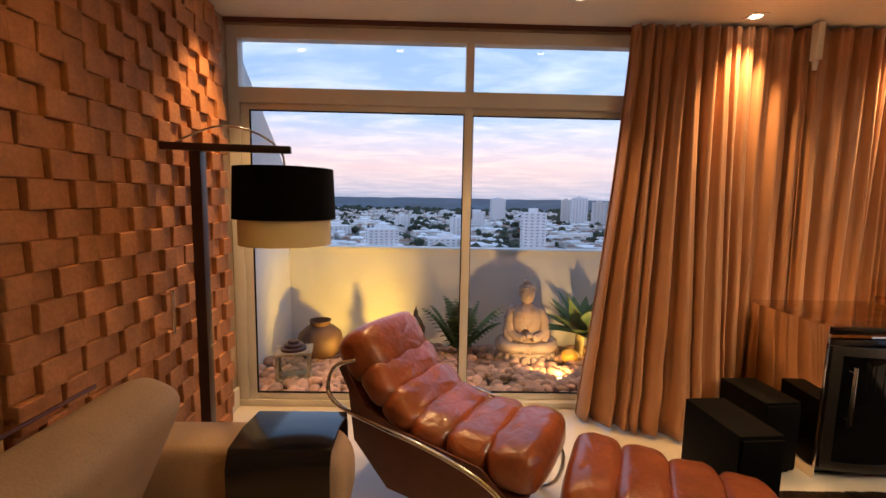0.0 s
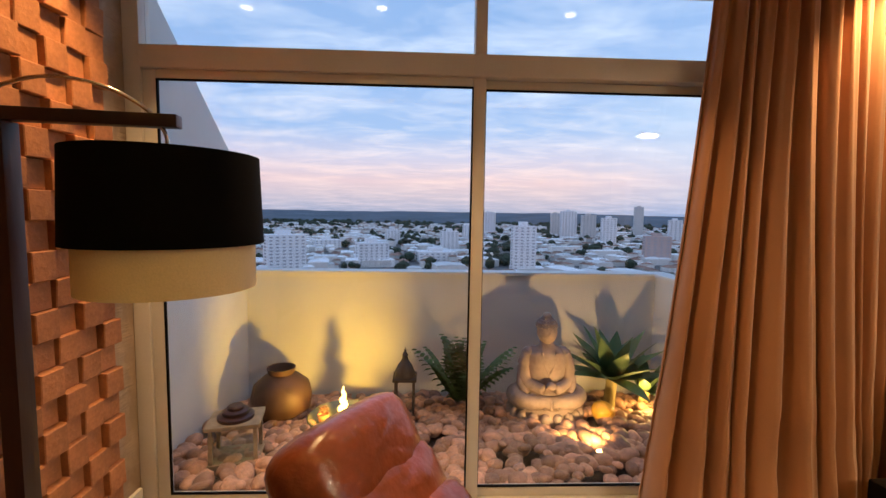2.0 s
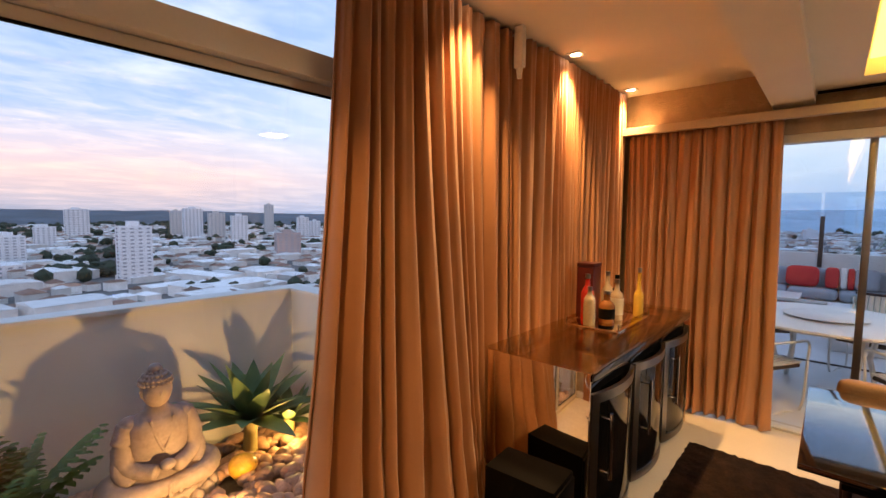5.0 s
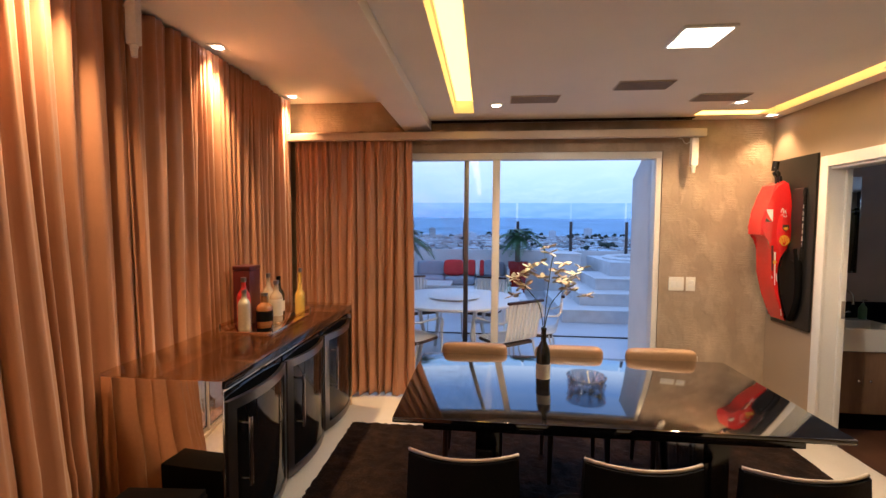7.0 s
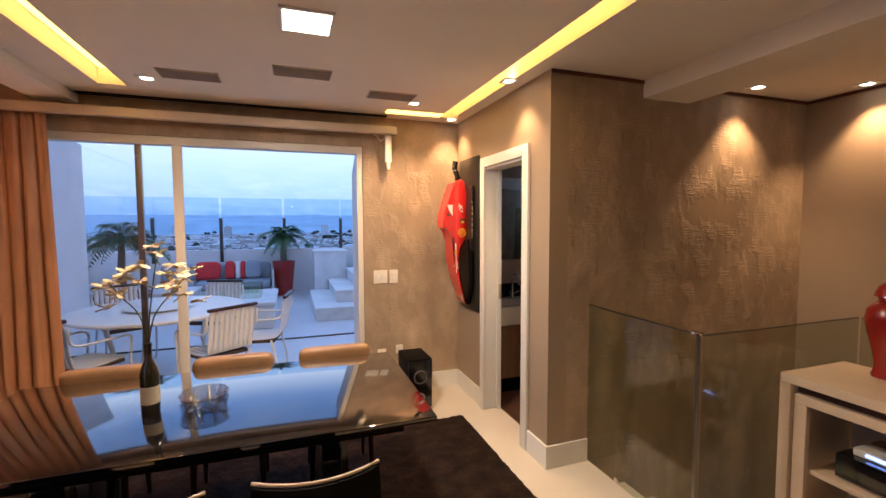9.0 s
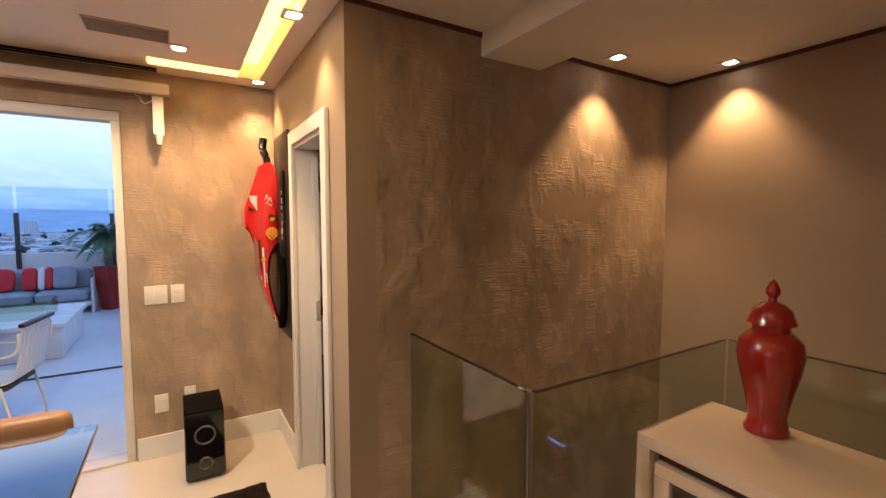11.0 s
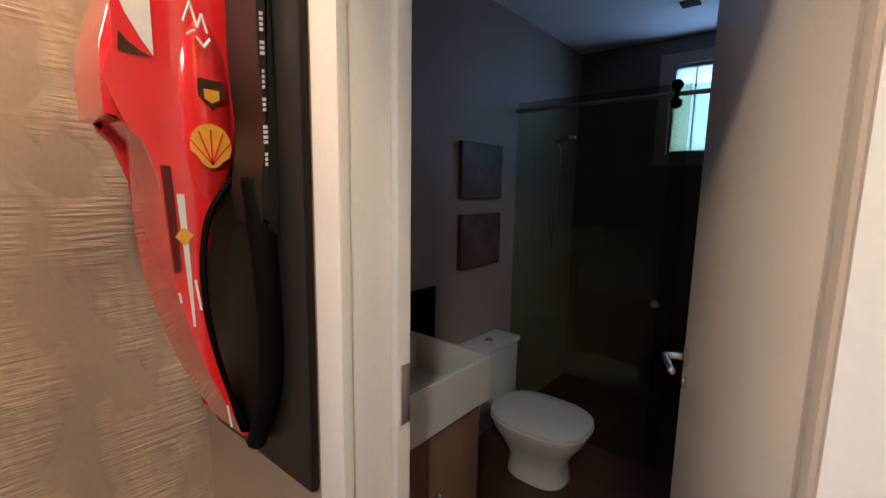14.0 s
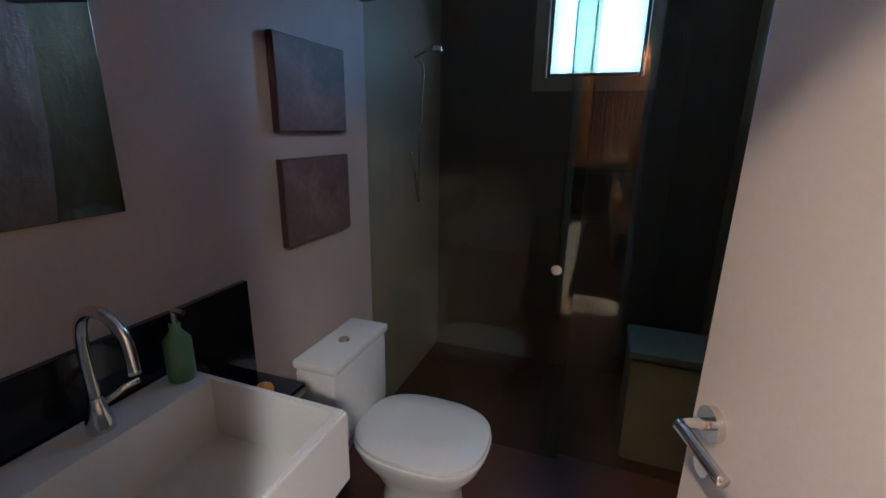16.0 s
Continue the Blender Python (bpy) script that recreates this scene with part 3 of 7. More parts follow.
# ---- curtains ----
def curtain(name, length, z0, z1, at, rz, seed, flare=0.0, fold=0.082, deep=0.062, sweep=0.0):
    """Gathered cloth: pleats of uneven width, tight at the heading, fuller below."""
    rnd = random.Random(seed)
    edges, amps_top, amps_low, lean = [0.0], [], [], []
    while edges[-1] < length:
        edges.append(edges[-1] + fold * rnd.choice((0.5, 0.7, 0.9, 1.1, 1.4, 1.9)) * rnd.uniform(0.85, 1.15))
        amps_top.append(rnd.uniform(0.55, 0.95))
        amps_low.append(rnd.uniform(0.30, 1.45))
        lean.append(rnd.uniform(-0.045, 0.045))
    scale = length / edges[-1]
    edges = [e * scale for e in edges]
    n = len(amps_top)
    nz, per = 40, 14
    bm = bmesh.new()
    rows = []
    for j in range(nz + 1):
        h = j / nz
        z = z0 + (z1 - z0) * h
        low = 1 - h
        row = []
        for i in range(n * per + 1):
            k = min(i // per, n - 1)
            f = i / per - k
            x = edges[k] + (edges[k + 1] - edges[k]) * f
            u = x / length
            g = f * f * (3 - 2 * f)
            k2 = min(k + 1, n - 1)
            at_ = amps_top[k] * (1 - g) + amps_top[k2] * g
            al_ = amps_low[k] * (1 - g) + amps_low[k2] * g
            ln_ = lean[k] * (1 - g) + lean[k2] * g
            a = deep * ((0.55 + 0.1 * low) * at_ * h + al_ * low ** 0.8 * (1 - 0.45 * h))
            p = 2 * math.pi * (k + f) + 1.5 * low * noise.noise(Vector((x * 4.0, z * 0.9, seed * 1.3)))
            y = a * math.sin(p) + 0.28 * a * math.sin(2 * p + 1.1 + 2 * ln_ * 40)
            y += 0.20 * deep * h ** 4 * math.sin(3 * p + 0.7)
            y += 0.022 * math.sin(2.3 * x * 6.28 + seed) * low
            c = max(0.0, 0.33 - h) / 0.33
            y += 0.030 * c * noise.noise(Vector((x * 7 + seed, z * 6, 1.7))) + 0.014 * c * noise.noise(Vector((x * 19, z * 15 + seed, 4.1)))
            x += ln_ * low * 1.2 + 0.24 * a * math.sin(p + 0.9) - flare * low ** 1.25 * (1 - u) ** 2
            y -= sweep * low ** 1.5 * (math.sin(math.pi * u / 0.8) if u < 0.8 else 0.0)
            row.append(bm.verts.new((x, y, z + 0.012 * c * c * (1 + math.sin(p + seed)))))
        rows.append(row)
    for r0, r1 in zip(rows, rows[1:]):
        for i in range(len(r0) - 1):
            bm.faces.new((r0[i], r0[i + 1], r1[i + 1], r1[i]))
    o = single(name, bm, M_CURT, "floor-length copper brown satin curtain in deep folds", "curtain", "curtains round the room", "", "all")
    s = o.modifiers.new("cloth", "SOLIDIFY")
    s.thickness = 0.005
    o.matrix_world = pose(*at, 0, 0, rz)
    return o


curtain("curtain", 1.215, 0.006, 2.78, (1.015, 2.68, 0), 0, 3, 0.24, sweep=0.28)
curtain("curtain", 1.88, 0.006, 2.78, (2.20, 2.65, 0), 0, 5, 0.0)
curtain("curtain", 1.12, 0.006, 2.45, (4.12, 2.60, 0), -90, 8, -0.05, 0.076, 0.042)
mo = thing("curtain_motor", "small white curtain motor hanging from the pelmet", "motor", "curtain motors", (4.10, -1.00, 2.41))
bx("motor_body", (-0.022, -0.03, -0.24, 0.022, 0.03, 0.0), M_PLASTIC, mo, "", 0.008)
bm = bmesh.new()
cyl(bm, (0, 0, -0.30), (0, 0, -0.24), 0.014, 0.02)
part("end_cap", bm, M_PLASTIC, mo)
bm = bmesh.new()
tube(bm, smooth_path([(0, 0.02, -0.02), (0, 0.07, -0.05), (0, 0.10, -0.01), (0.02, 0.12, 0.0)]), 0.004)
part("cable", bm, M_PLASTIC, mo)
copy_thing(mo, pose(2.215, 2.60, 2.79))

# ---- west wall cladding ----
clad = tagged(thing("wall_cladding", "rough terracotta clay blocks in uneven relief", "wall cladding", at=(WX, 0, 0)), kind="structure")
bx("backing", (0.001, 1.03, 0.0, 0.035, 2.60, 2.79), M_BRICK, clad, "", 0)
structure("wall_mirror_frame", [(WX + 0.002, -0.75, 0.10, WX + 0.05, 1.02, 2.70)], M_MIRROR, "tall frameless mirror panel on the wall", "mirror")
hb = thing("door_pull", "slim chrome pull bar on the clay cladding", "handle", at=(-1.655, 1.80, 1.0))
bm = bmesh.new()
cyl(bm, (0.055, 0, -0.11), (0.055, 0, 0.11), 0.009)
part("bar", bm, M_CHROME, hb)
for z in (-0.09, 0.09):
    bm = bmesh.new()
    cyl(bm, (-0.05, 0, z), (0.055, 0, z), 0.006)
    part("standoff", bm, M_CHROME, hb)


# ---- upholstery helper ----
def pad(bm, c, size, tilt=0.0, e=0.45, seed=0, wr=0.006, nu=26, nv=18):
    """A stuffed cushion: a rounded box with creases. size: along x, along y, thick."""
    def sg(v, p):
        return math.copysign(abs(v) ** p, v)
    m = Matrix.Translation(c) @ Euler((0, tilt, 0)).to_matrix().to_4x4()
    rows = []
    for j in range(nv + 1):
        ph = -math.pi / 2 + math.pi * j / nv
        row = []
        for i in range(nu):
            th = 2 * math.pi * i / nu
            x = size[0] / 2 * sg(math.cos(ph), e) * sg(math.cos(th), e)
            y = size[1] / 2 * sg(math.cos(ph), e) * sg(math.sin(th), e)
            z = size[2] / 2 * sg(math.sin(ph), 0.75)
            d = wr * noise.noise(Vector((x * 9 + seed, y * 14, z * 8))) + wr * 0.6 * noise.noise(Vector((x * 30, y * 24 + seed, z * 9)))
            z += d * (1 if z > 0 else 0.3)
            row.append(bm.verts.new(m @ Vector((x, y, z))))
        rows.append(row)
    for j in range(nv):
        for i in range(nu):
            q = (rows[j][i], rows[j][(i + 1) % nu], rows[j + 1][(i + 1) % nu], rows[j + 1][i])
            bm.faces.new(q)
    bmesh.ops.remove_doubles(bm, verts=[v for r in (rows[0], rows[-1]) for v in r], dist=1e-4)


# ---- lounge chair ----
lc = thing("lounge_chair", "cognac leather lounge chair with a chrome tube frame", "armchair", at=(-0.555, 2.02, 0), rz=-31)
PADS = [("headrest", 0.00, 0.765, 0.30, 0.26, 58), ("back_cushion", 0.13, 0.645, 0.25, 0.19, 48), ("back_cushion", 0.27, 0.535, 0.24, 0.19, 38), ("seat_cushion", 0.44, 0.465, 0.24, 0.19, 14), ("seat_cushion", 0.645, 0.445, 0.25, 0.19, 0), ("front_cushion", 0.855, 0.435, 0.26, 0.23, -3)]
for k, (nm, u, z, ln, th, tl) in enumerate(PADS):
    bm = bmesh.new()
    pad(bm, (u, 0, z), (ln, 0.58 if k else 0.56, th), radians(tl), 0.5, k * 3.7, 0.017)
    part(nm, bm, M_LEATHER, lc, "", "all")
bm = bmesh.new()
prof = [(-0.10, 0.70), (0.02, 0.51), (0.16, 0.40), (0.34, 0.34), (0.60, 0.315), (0.92, 0.315), (0.94, 0.345), (0.62, 0.365), (0.36, 0.40), (0.20, 0.48), (0.06, 0.57), (-0.06, 0.74)]
f1 = [bm.verts.new((u, -0.27, z)) for u, z in prof]
f2 = [bm.verts.new((u, 0.27, z)) for u, z in prof]
n_ = len(prof)
for k in range(n_ // 2 - 1):
    for f in (f1, f2):
        bm.faces.new((f[k], f[k + 1], f[n_ - 2 - k], f[n_ - 1 - k]))
for k in range(n_):
    bm.faces.new((f1[k], f1[(k + 1) % n_], f2[(k + 1) % n_], f2[k]))
part("sling", bm, M_LEATHERD, lc, "dark brown leather sling")
for s in (-1, 1):
    bm = bmesh.new()
    sp_ = [(-0.02, 0.72), (0.10, 0.55), (0.30, 0.49), (0.74, 0.44), (0.88, 0.33), (0.62, 0.16), (0.24, 0.17), (0.03, 0.36)]
    a_ = [bm.verts.new((u, s * 0.292, z)) for u, z in sp_]
    b_ = [bm.verts.new((u, s * 0.302, z)) for u, z in sp_]
    bm.faces.new(a_)
    bm.faces.new(b_[::-1])
    for k in range(len(sp_)):
        bm.faces.new((a_[k], a_[(k + 1) % len(sp_)], b_[(k + 1) % len(sp_)], b_[k]))
    part("side_flap", bm, M_LEATHERD, lc, "dark leather side panel")
    bm = bmesh.new()
    tube(bm, smooth_path([(0.02, s * 0.27, 0.77), (-0.09, s * 0.31, 0.72), (-0.12, s * 0.33, 0.60), (-0.02, s * 0.335, 0.53), (0.20, s * 0.335, 0.50), (0.55, s * 0.335, 0.46), (0.82, s * 0.335, 0.38), (0.94, s * 0.335, 0.22), (0.86, s * 0.335, 0.03), (0.60, s * 0.335, 0.012), (0.0, s * 0.335, 0.012)]), 0.012, 10)
    part("frame_tube", bm, M_CHROME, lc, "chrome tube frame", "all")
ot = thing("ottoman", "cognac leather footstool with soft ribbed cushions", "ottoman", at=(0.365, 1.525, 0), rz=-26)
for k in range(4):
    bm = bmesh.new()
    pad(bm, (0.10 + 0.205 * k, 0, 0.335 - 0.012 * k), (0.24, 0.60, 0.22), radians(4), 0.5, 40 + k * 2.3, 0.012)
    part("seat_cushion", bm, M_LEATHER, ot, "", "all")
bx("sling", (0.02, -0.27, 0.215, 0.80, 0.27, 0.25), M_LEATHERD, ot)
for s in (-1, 1):
    bm = bmesh.new()
    tube(bm, smooth_path([(0.05, s * 0.3, 0.24), (0.02, s * 0.3, 0.1), (0.10, s * 0.3, 0.013), (0.4, s * 0.3, 0.013), (0.7, s * 0.3, 0.013), (0.80, s * 0.3, 0.1), (0.77, s * 0.3, 0.24)]), 0.012, 10)
    part("frame_tube", bm, M_CHROME, ot, "chrome tube frame", "all")

# ---- sofa ----
so = thing("sofa", "tan suede sofa with a black leather arm tray strap", "sofa", at=(-1.60, 1.44, 0))
bx("base", (0.03, -2.30, 0.06, 0.96, -0.02, 0.30), M_SOFA, so, "", 0.03)
bm = bmesh.new()
pad(bm, (0.50, -0.14, 0.44), (0.98, 0.27, 0.40), 0, 0.28, 1, 0.004)
part("arm", bm, M_SOFA, so, "", "all")
bm = bmesh.new()
pad(bm, (0.50, -2.2, 0.44), (0.98, 0.27, 0.40), 0, 0.28, 2, 0.004)
part("arm", bm, M_SOFA, so, "", "all")
for k in range(2):
    bm = bmesh.new()
    pad(bm, (0.24, -0.75 - 0.97 * k, 0.66), (0.62, 0.93, 0.22), radians(-66), 0.18, 5 + k, 0.006)
    part("back_cushion", bm, M_SOFA, so, "", "all")
    bm = bmesh.new()
    pad(bm, (0.62, -0.76 - 0.97 * k, 0.37), (0.68, 0.95, 0.20), 0, 0.3, 9 + k, 0.006)
    part("seat_cushion", bm, M_SOFA, so, "", "all")
    bm = bmesh.new()
    tube(bm, [(0.165, -0.32 - 0.97 * k - 0.05, 0.935), (0.165, -1.17 - 0.97 * k, 0.935)], 0.007, 6)
    part("piping", bm, M_LEATHERD, so, "dark seam piping")
for x, y in ((0.12, -0.12), (0.9, -0.12), (0.12, -2.2), (0.9, -2.2)):
    bx("leg", (x - 0.025, y - 0.025, 0, x + 0.025, y + 0.025, 0.07), M_BLACKM, so)
st_ = thing("arm_tray", "black leather tray draped over the sofa arm", "tray", at=(-1.60, 1.44, 0))
bm = bmesh.new()
sec = [(-0.30, 0.30), (-0.298, 0.58), (-0.27, 0.645), (-0.14, 0.660), (0.0, 0.645), (0.022, 0.58), (0.024, 0.34)]
o1 = []
for dy in (0.0, 0.012):
    o1.append([[bm.verts.new((x, y + (dy if y > -0.14 else -dy) , z + dy)) for y, z in sec] for x in (0.56, 0.94)])
for lay in o1:
    for k in range(len(sec) - 1):
        bm.faces.new((lay[0][k], lay[0][k + 1], lay[1][k + 1], lay[1][k]))
for e in (0, 1):
    for k in range(len(sec) - 1):
        bm.faces.new((o1[0][e][k], o1[0][e][k + 1], o1[1][e][k + 1], o1[1][e][k]))
for k in (0, -1):
    bm.faces.new((o1[0][0][k], o1[0][1][k], o1[1][1][k], o1[1][0][k]))
part("strap", bm, M_BLACK, st_)

# ---- floor lamp ----
fl = thing("floor_lamp", "dark wood arc floor lamp with a two-tone drum shade", "floor lamp", at=(-1.51, 1.92, 0))
bx("pole", (-0.028, -0.028, 0.03, 0.028, 0.028, 1.81), M_WOODD, fl, "dark wood post", 0.004)
bx("base", (-0.16, -0.16, 0, 0.22, 0.16, 0.03), M_WOODD, fl, "", 0.006)
bm = bmesh.new()
box(bm, -0.17, -0.022, 1.812, 0.46, 0.022, 1.85, 0.004, pose(0, 0, 0, 0, 0, 8))
part("arm", bm, M_WOODD, fl, "dark wood cross arm")
bm = bmesh.new()
tube(bm, smooth_path([(-0.10, -0.01, 1.852), (0.0, 0, 1.905), (0.12, 0.015, 1.94), (0.25, 0.035, 1.925), (0.36, 0.05, 1.87), (0.415, 0.058, 1.80), (0.42, 0.06, 1.74)]), 0.006, 8)
part("arc_rod", bm, M_CHROME, fl, "thin chrome arc", "all")
for nm, r0, r1, z0, z1, mm, lb in (("shade", 0.262, 0.252, 1.47, 1.735, M_SHADEB, "black cloth drum shade"), ("inner_shade", 0.236, 0.236, 1.335, 1.52, M_SHADEY, "cream cloth inner drum")):
    bm = bmesh.new()
    lathe(bm, [(r0, z0), (r1, z1), (r1 - 0.006, z1), (r0 - 0.006, z0), (r0, z0)], 48, (0.42, 0.06, 0))
    part(nm, bm, mm, fl, lb)
bm = bmesh.new()
lathe(bm, [(0, 1.725), (0.250, 1.725), (0.250, 1.728), (0, 1.728)], 48, (0.42, 0.06, 0))
part("shade_lid", bm, M_SHADEB, fl)

# ---- speakers beside the bar ----
for x, y, w, d, h, rz in ((1.33, 1.84, 0.24, 0.42, 0.46, 4), (1.75, 2.20, 0.23, 0.36, 0.45, 4)):
    sb = thing("subwoofer", "matt black box loudspeaker standing on the floor", "speaker", "loudspeakers by the bar", (x, y, 0), rz)
    bx("cabinet", (-w / 2, -d / 2, 0.02, w / 2, d / 2, h), M_BLACKM, sb, "", 0.008)
    bx("front_grille", (-w / 2 + 0.01, -d / 2 - 0.012, 0.04, w / 2 - 0.01, -d / 2 - 0.001, h - 0.02), M_BLACKM, sb, "black cloth grille", 0.004)
    bx("plinth", (-w / 2 + 0.02, -d / 2 + 0.02, 0, w / 2 - 0.02, d / 2 - 0.02, 0.019), M_BLACKM, sb, "", 0)

M_COOLER = mat("black_door_glass", (0.004, 0.004, 0.004), 0.06, 0, 0.1, 5, 0.0, 50, 0.05, 0.3)
# ---- bar ----
def bowed(bm, x0, x1, z0, z1, thick, n=8):
    """An upright strip of a door that bows outwards over its 0.60 m width."""
    front = lambda x: -0.026 - 0.052 * (1 - (x / 0.30 - 1) ** 2)
    cols = []
    for k in range(n + 1):
        x = x0 + (x1 - x0) * k / n
        f = front(x)
        cols.append([bm.verts.new((x, y, z)) for y, z in ((f - thick * 0.5 + 0.012, z0), (f + 0.022, z0), (f + 0.022, z1), (f - thick * 0.5 + 0.012, z1))])
    for a, b in zip(cols, cols[1:]):
        for j in range(4):
            bm.faces.new((a[j], a[(j + 1) % 4], b[(j + 1) % 4], b[j]))
    bm.faces.new(cols[0])
    bm.faces.new(cols[-1][::-1])


bar = thing("bar_console", "bronze mirrored bar console with a smoked glass top", "console", at=(1.95, 1.98, 0))
bx("glass_top", (0, 0, 0.915, 1.93, 0.62, 0.932), M_SMOKE, bar, "smoked glass top", 0.002)
bx("front_edge", (0.016, 0.0, 0.872, 1.914, 0.035, 0.9135), M_BLACK, bar, "black front edge", 0.002)
bx("mirror_shelf", (0.02, 0.04, 0.84, 1.91, 0.60, 0.85), M_BRONZE, bar, "bronze mirror below the glass", 0)
bx("end_panel", (0, 0.012, 0.0, 0.015, 0.62, 0.913), M_BRONZE, bar, "bronze mirror end panel", 0.001)
bx("end_panel", (1.915, 0.0, 0.0, 1.93, 0.62, 0.913), M_BRONZE, bar, "bronze mirror end panel", 0.001)
bx("back_panel", (0.016, 0.605, 0.0, 1.914, 0.62, 0.84), M_BLACK, bar, "", 0.001)
for k in range(3):
    x0 = 0.04 + 0.625 * k
    wf = thing("wine_cooler", "black wine cooler with a steel framed glass door", "wine cooler", "wine coolers under the bar", (1.95 + x0, 2.02, 0))
    bx("cabinet", (0, 0, 0.03, 0.60, 0.50, 0.83), M_BLACK, wf)
    for x0_, x1_, za, zb in ((0.0, 0.05, 0.06, 0.80), (0.55, 0.60, 0.06, 0.80), (0.05, 0.55, 0.75, 0.80), (0.05, 0.55, 0.06, 0.11)):
        bm = bmesh.new()
        bowed(bm, x0_, x1_, za, zb, 0.028)
        part("door_frame", bm, M_STEEL, wf, "brushed steel door frame")
    bm = bmesh.new()
    bowed(bm, 0.05, 0.55, 0.11, 0.75, 0.016)
    part("door_glass", bm, M_COOLER, wf, "black door glass")
    bm = bmesh.new()
    cyl(bm, (0.08, -0.095, 0.36), (0.08, -0.095, 0.70), 0.010)
    h_ = part("handle", bm, M_CHROME, wf, "chrome bar handle")
    for z in (0.39, 0.67):
        bm = bmesh.new()
        cyl(bm, (0.08, -0.095, z), (0.08, -0.045, z), 0.006)
        part("standoff", bm, M_CHROME, h_)
    bx("plinth", (0.02, 0.02, 0, 0.58, 0.48, 0.029), M_BLACKM, wf, "", 0)
tr = thing("glass_tray", "rectangular mirrored glass tray with low rails", "tray", at=(2.72, 2.20, 0.934))
bx("tray_plate", (0, -0.06, 0.0, 0.62, 0.30, 0.012), M_BRONZE, tr, "", 0.001)
for b in ((0, -0.06, 0.03, 0.62, -0.054, 0.055), (0, 0.294, 0.03, 0.62, 0.30, 0.055)):
    bx("side_rail", b, M_SMOKE, tr, "", 0)
for x, y in ((0.005, -0.057), (0.615, -0.057), (0.005, 0.297), (0.615, 0.297)):
    bm = bmesh.new()
    cyl(bm, (x, y, 0.01), (x, y, 0.06), 0.005)
    part("corner_post", bm, M_CHROME, tr)
M_BOT = {"amber": mat("amber_spirit_bottle", (0.25, 0.10, 0.03), 0.08, 0, 0.1, 6, 0, 50, 0.05, 0.7, coat=0.6), "gold": mat("gold_bottle", (0.62, 0.54, 0.38), 0.18, 0.6, 0.1, 6), "red": mat("red_bottle", (0.42, 0.02, 0.015), 0.1, 0, 0.1, 6, coat=0.7),
         "clear": mat("pale_bottle", (0.48, 0.36, 0.24), 0.08, 0, 0.1, 6, coat=0.6), "dark": mat("dark_green_bottle", (0.02, 0.02, 0.012), 0.07, 0, 0.1, 6, coat=0.7), "yellow": mat("yellow_liqueur_bottle", (0.60, 0.38, 0.06), 0.1, 0, 0.1, 6, coat=0.6)}
M_LABEL = mat("bottle_label_paper", (0.62, 0.55, 0.42), 0.7, 0, 0.1, 12, 0.1, 80, 0.05)


def bottle(x, y, z, r, h, kind, neck=0.3, lab=None, label=""):
    t = thing("bottle", label, "bottle", "bottles on the bar", (x, y, z))
    bm = bmesh.new()
    hb_ = h * (1 - neck)
    lathe(bm, [(0, 0), (r * 0.95, 0), (r, 0.006), (r, hb_ * 0.85), (r * 0.85, hb_ * 0.95), (r * 0.42, hb_ * 1.08), (r * 0.34, h * 0.90), (r * 0.36, h * 0.91), (0, h * 0.91)], 20)
    part("glass_body", bm, M_BOT[kind], t, "", True)
    bm = bmesh.new()
    lathe(bm, [(0, h * 0.905), (r * 0.40, h * 0.905), (r * 0.40, h), (0, h)], 16)
    part("cap", bm, M_STEEL if kind != "dark" else M_BLACKM, t)
    if lab:
        bm = bmesh.new()
        lathe(bm, [(r * 1.012, hb_ * lab[0]), (r * 1.016, hb_ * lab[0]), (r * 1.016, hb_ * lab[1]), (r * 1.012, hb_ * lab[1])], 20)
        part("label_band", bm, M_LABEL if kind != "amber" else M_BLACKM, t, "plain paper label")
    return t


TZ = 0.947
bottle(2.78, 2.36, TZ, 0.040, 0.26, "gold", 0.25, None, "tall gold bottle with a steel cap")
bottle(2.93, 2.30, TZ, 0.055, 0.22, "amber", 0.35, (0.2, 0.7), "squat amber spirit bottle with a dark label")
bottle(2.88, 2.42, TZ, 0.045, 0.33, "red", 0.3, None, "slim glossy red bottle")
bottle(3.06, 2.28, TZ, 0.045, 0.29, "clear", 0.32, (0.2, 0.8), "pale bottle with a patterned label")
bottle(3.14, 2.38, TZ, 0.042, 0.33, "clear", 0.35, None, "tall clear spirit bottle")
bottle(3.22, 2.34, TZ, 0.042, 0.30, "dark", 0.35, (0.2, 0.6), "dark bottle with a paper label")
bottle(3.28, 2.20, TZ, 0.036, 0.36, "yellow", 0.5, None, "slim yellow liqueur bottle with a long neck")
cb = thing("gift_box", "dark red upright cardboard bottle box", "box", at=(2.99, 2.46, TZ))
bx("carton", (-0.07, -0.06, 0, 0.07, 0.06, 0.37), mat("dark_red_card", (0.09, 0.008, 0.006), 0.4, 0, 0.1, 5), cb)
bx("lid", (-0.072, -0.062, 0.372, 0.072, 0.062, 0.40), mat("dark_red_card_lid", (0.07, 0.007, 0.006), 0.4, 0, 0.1, 5), cb)

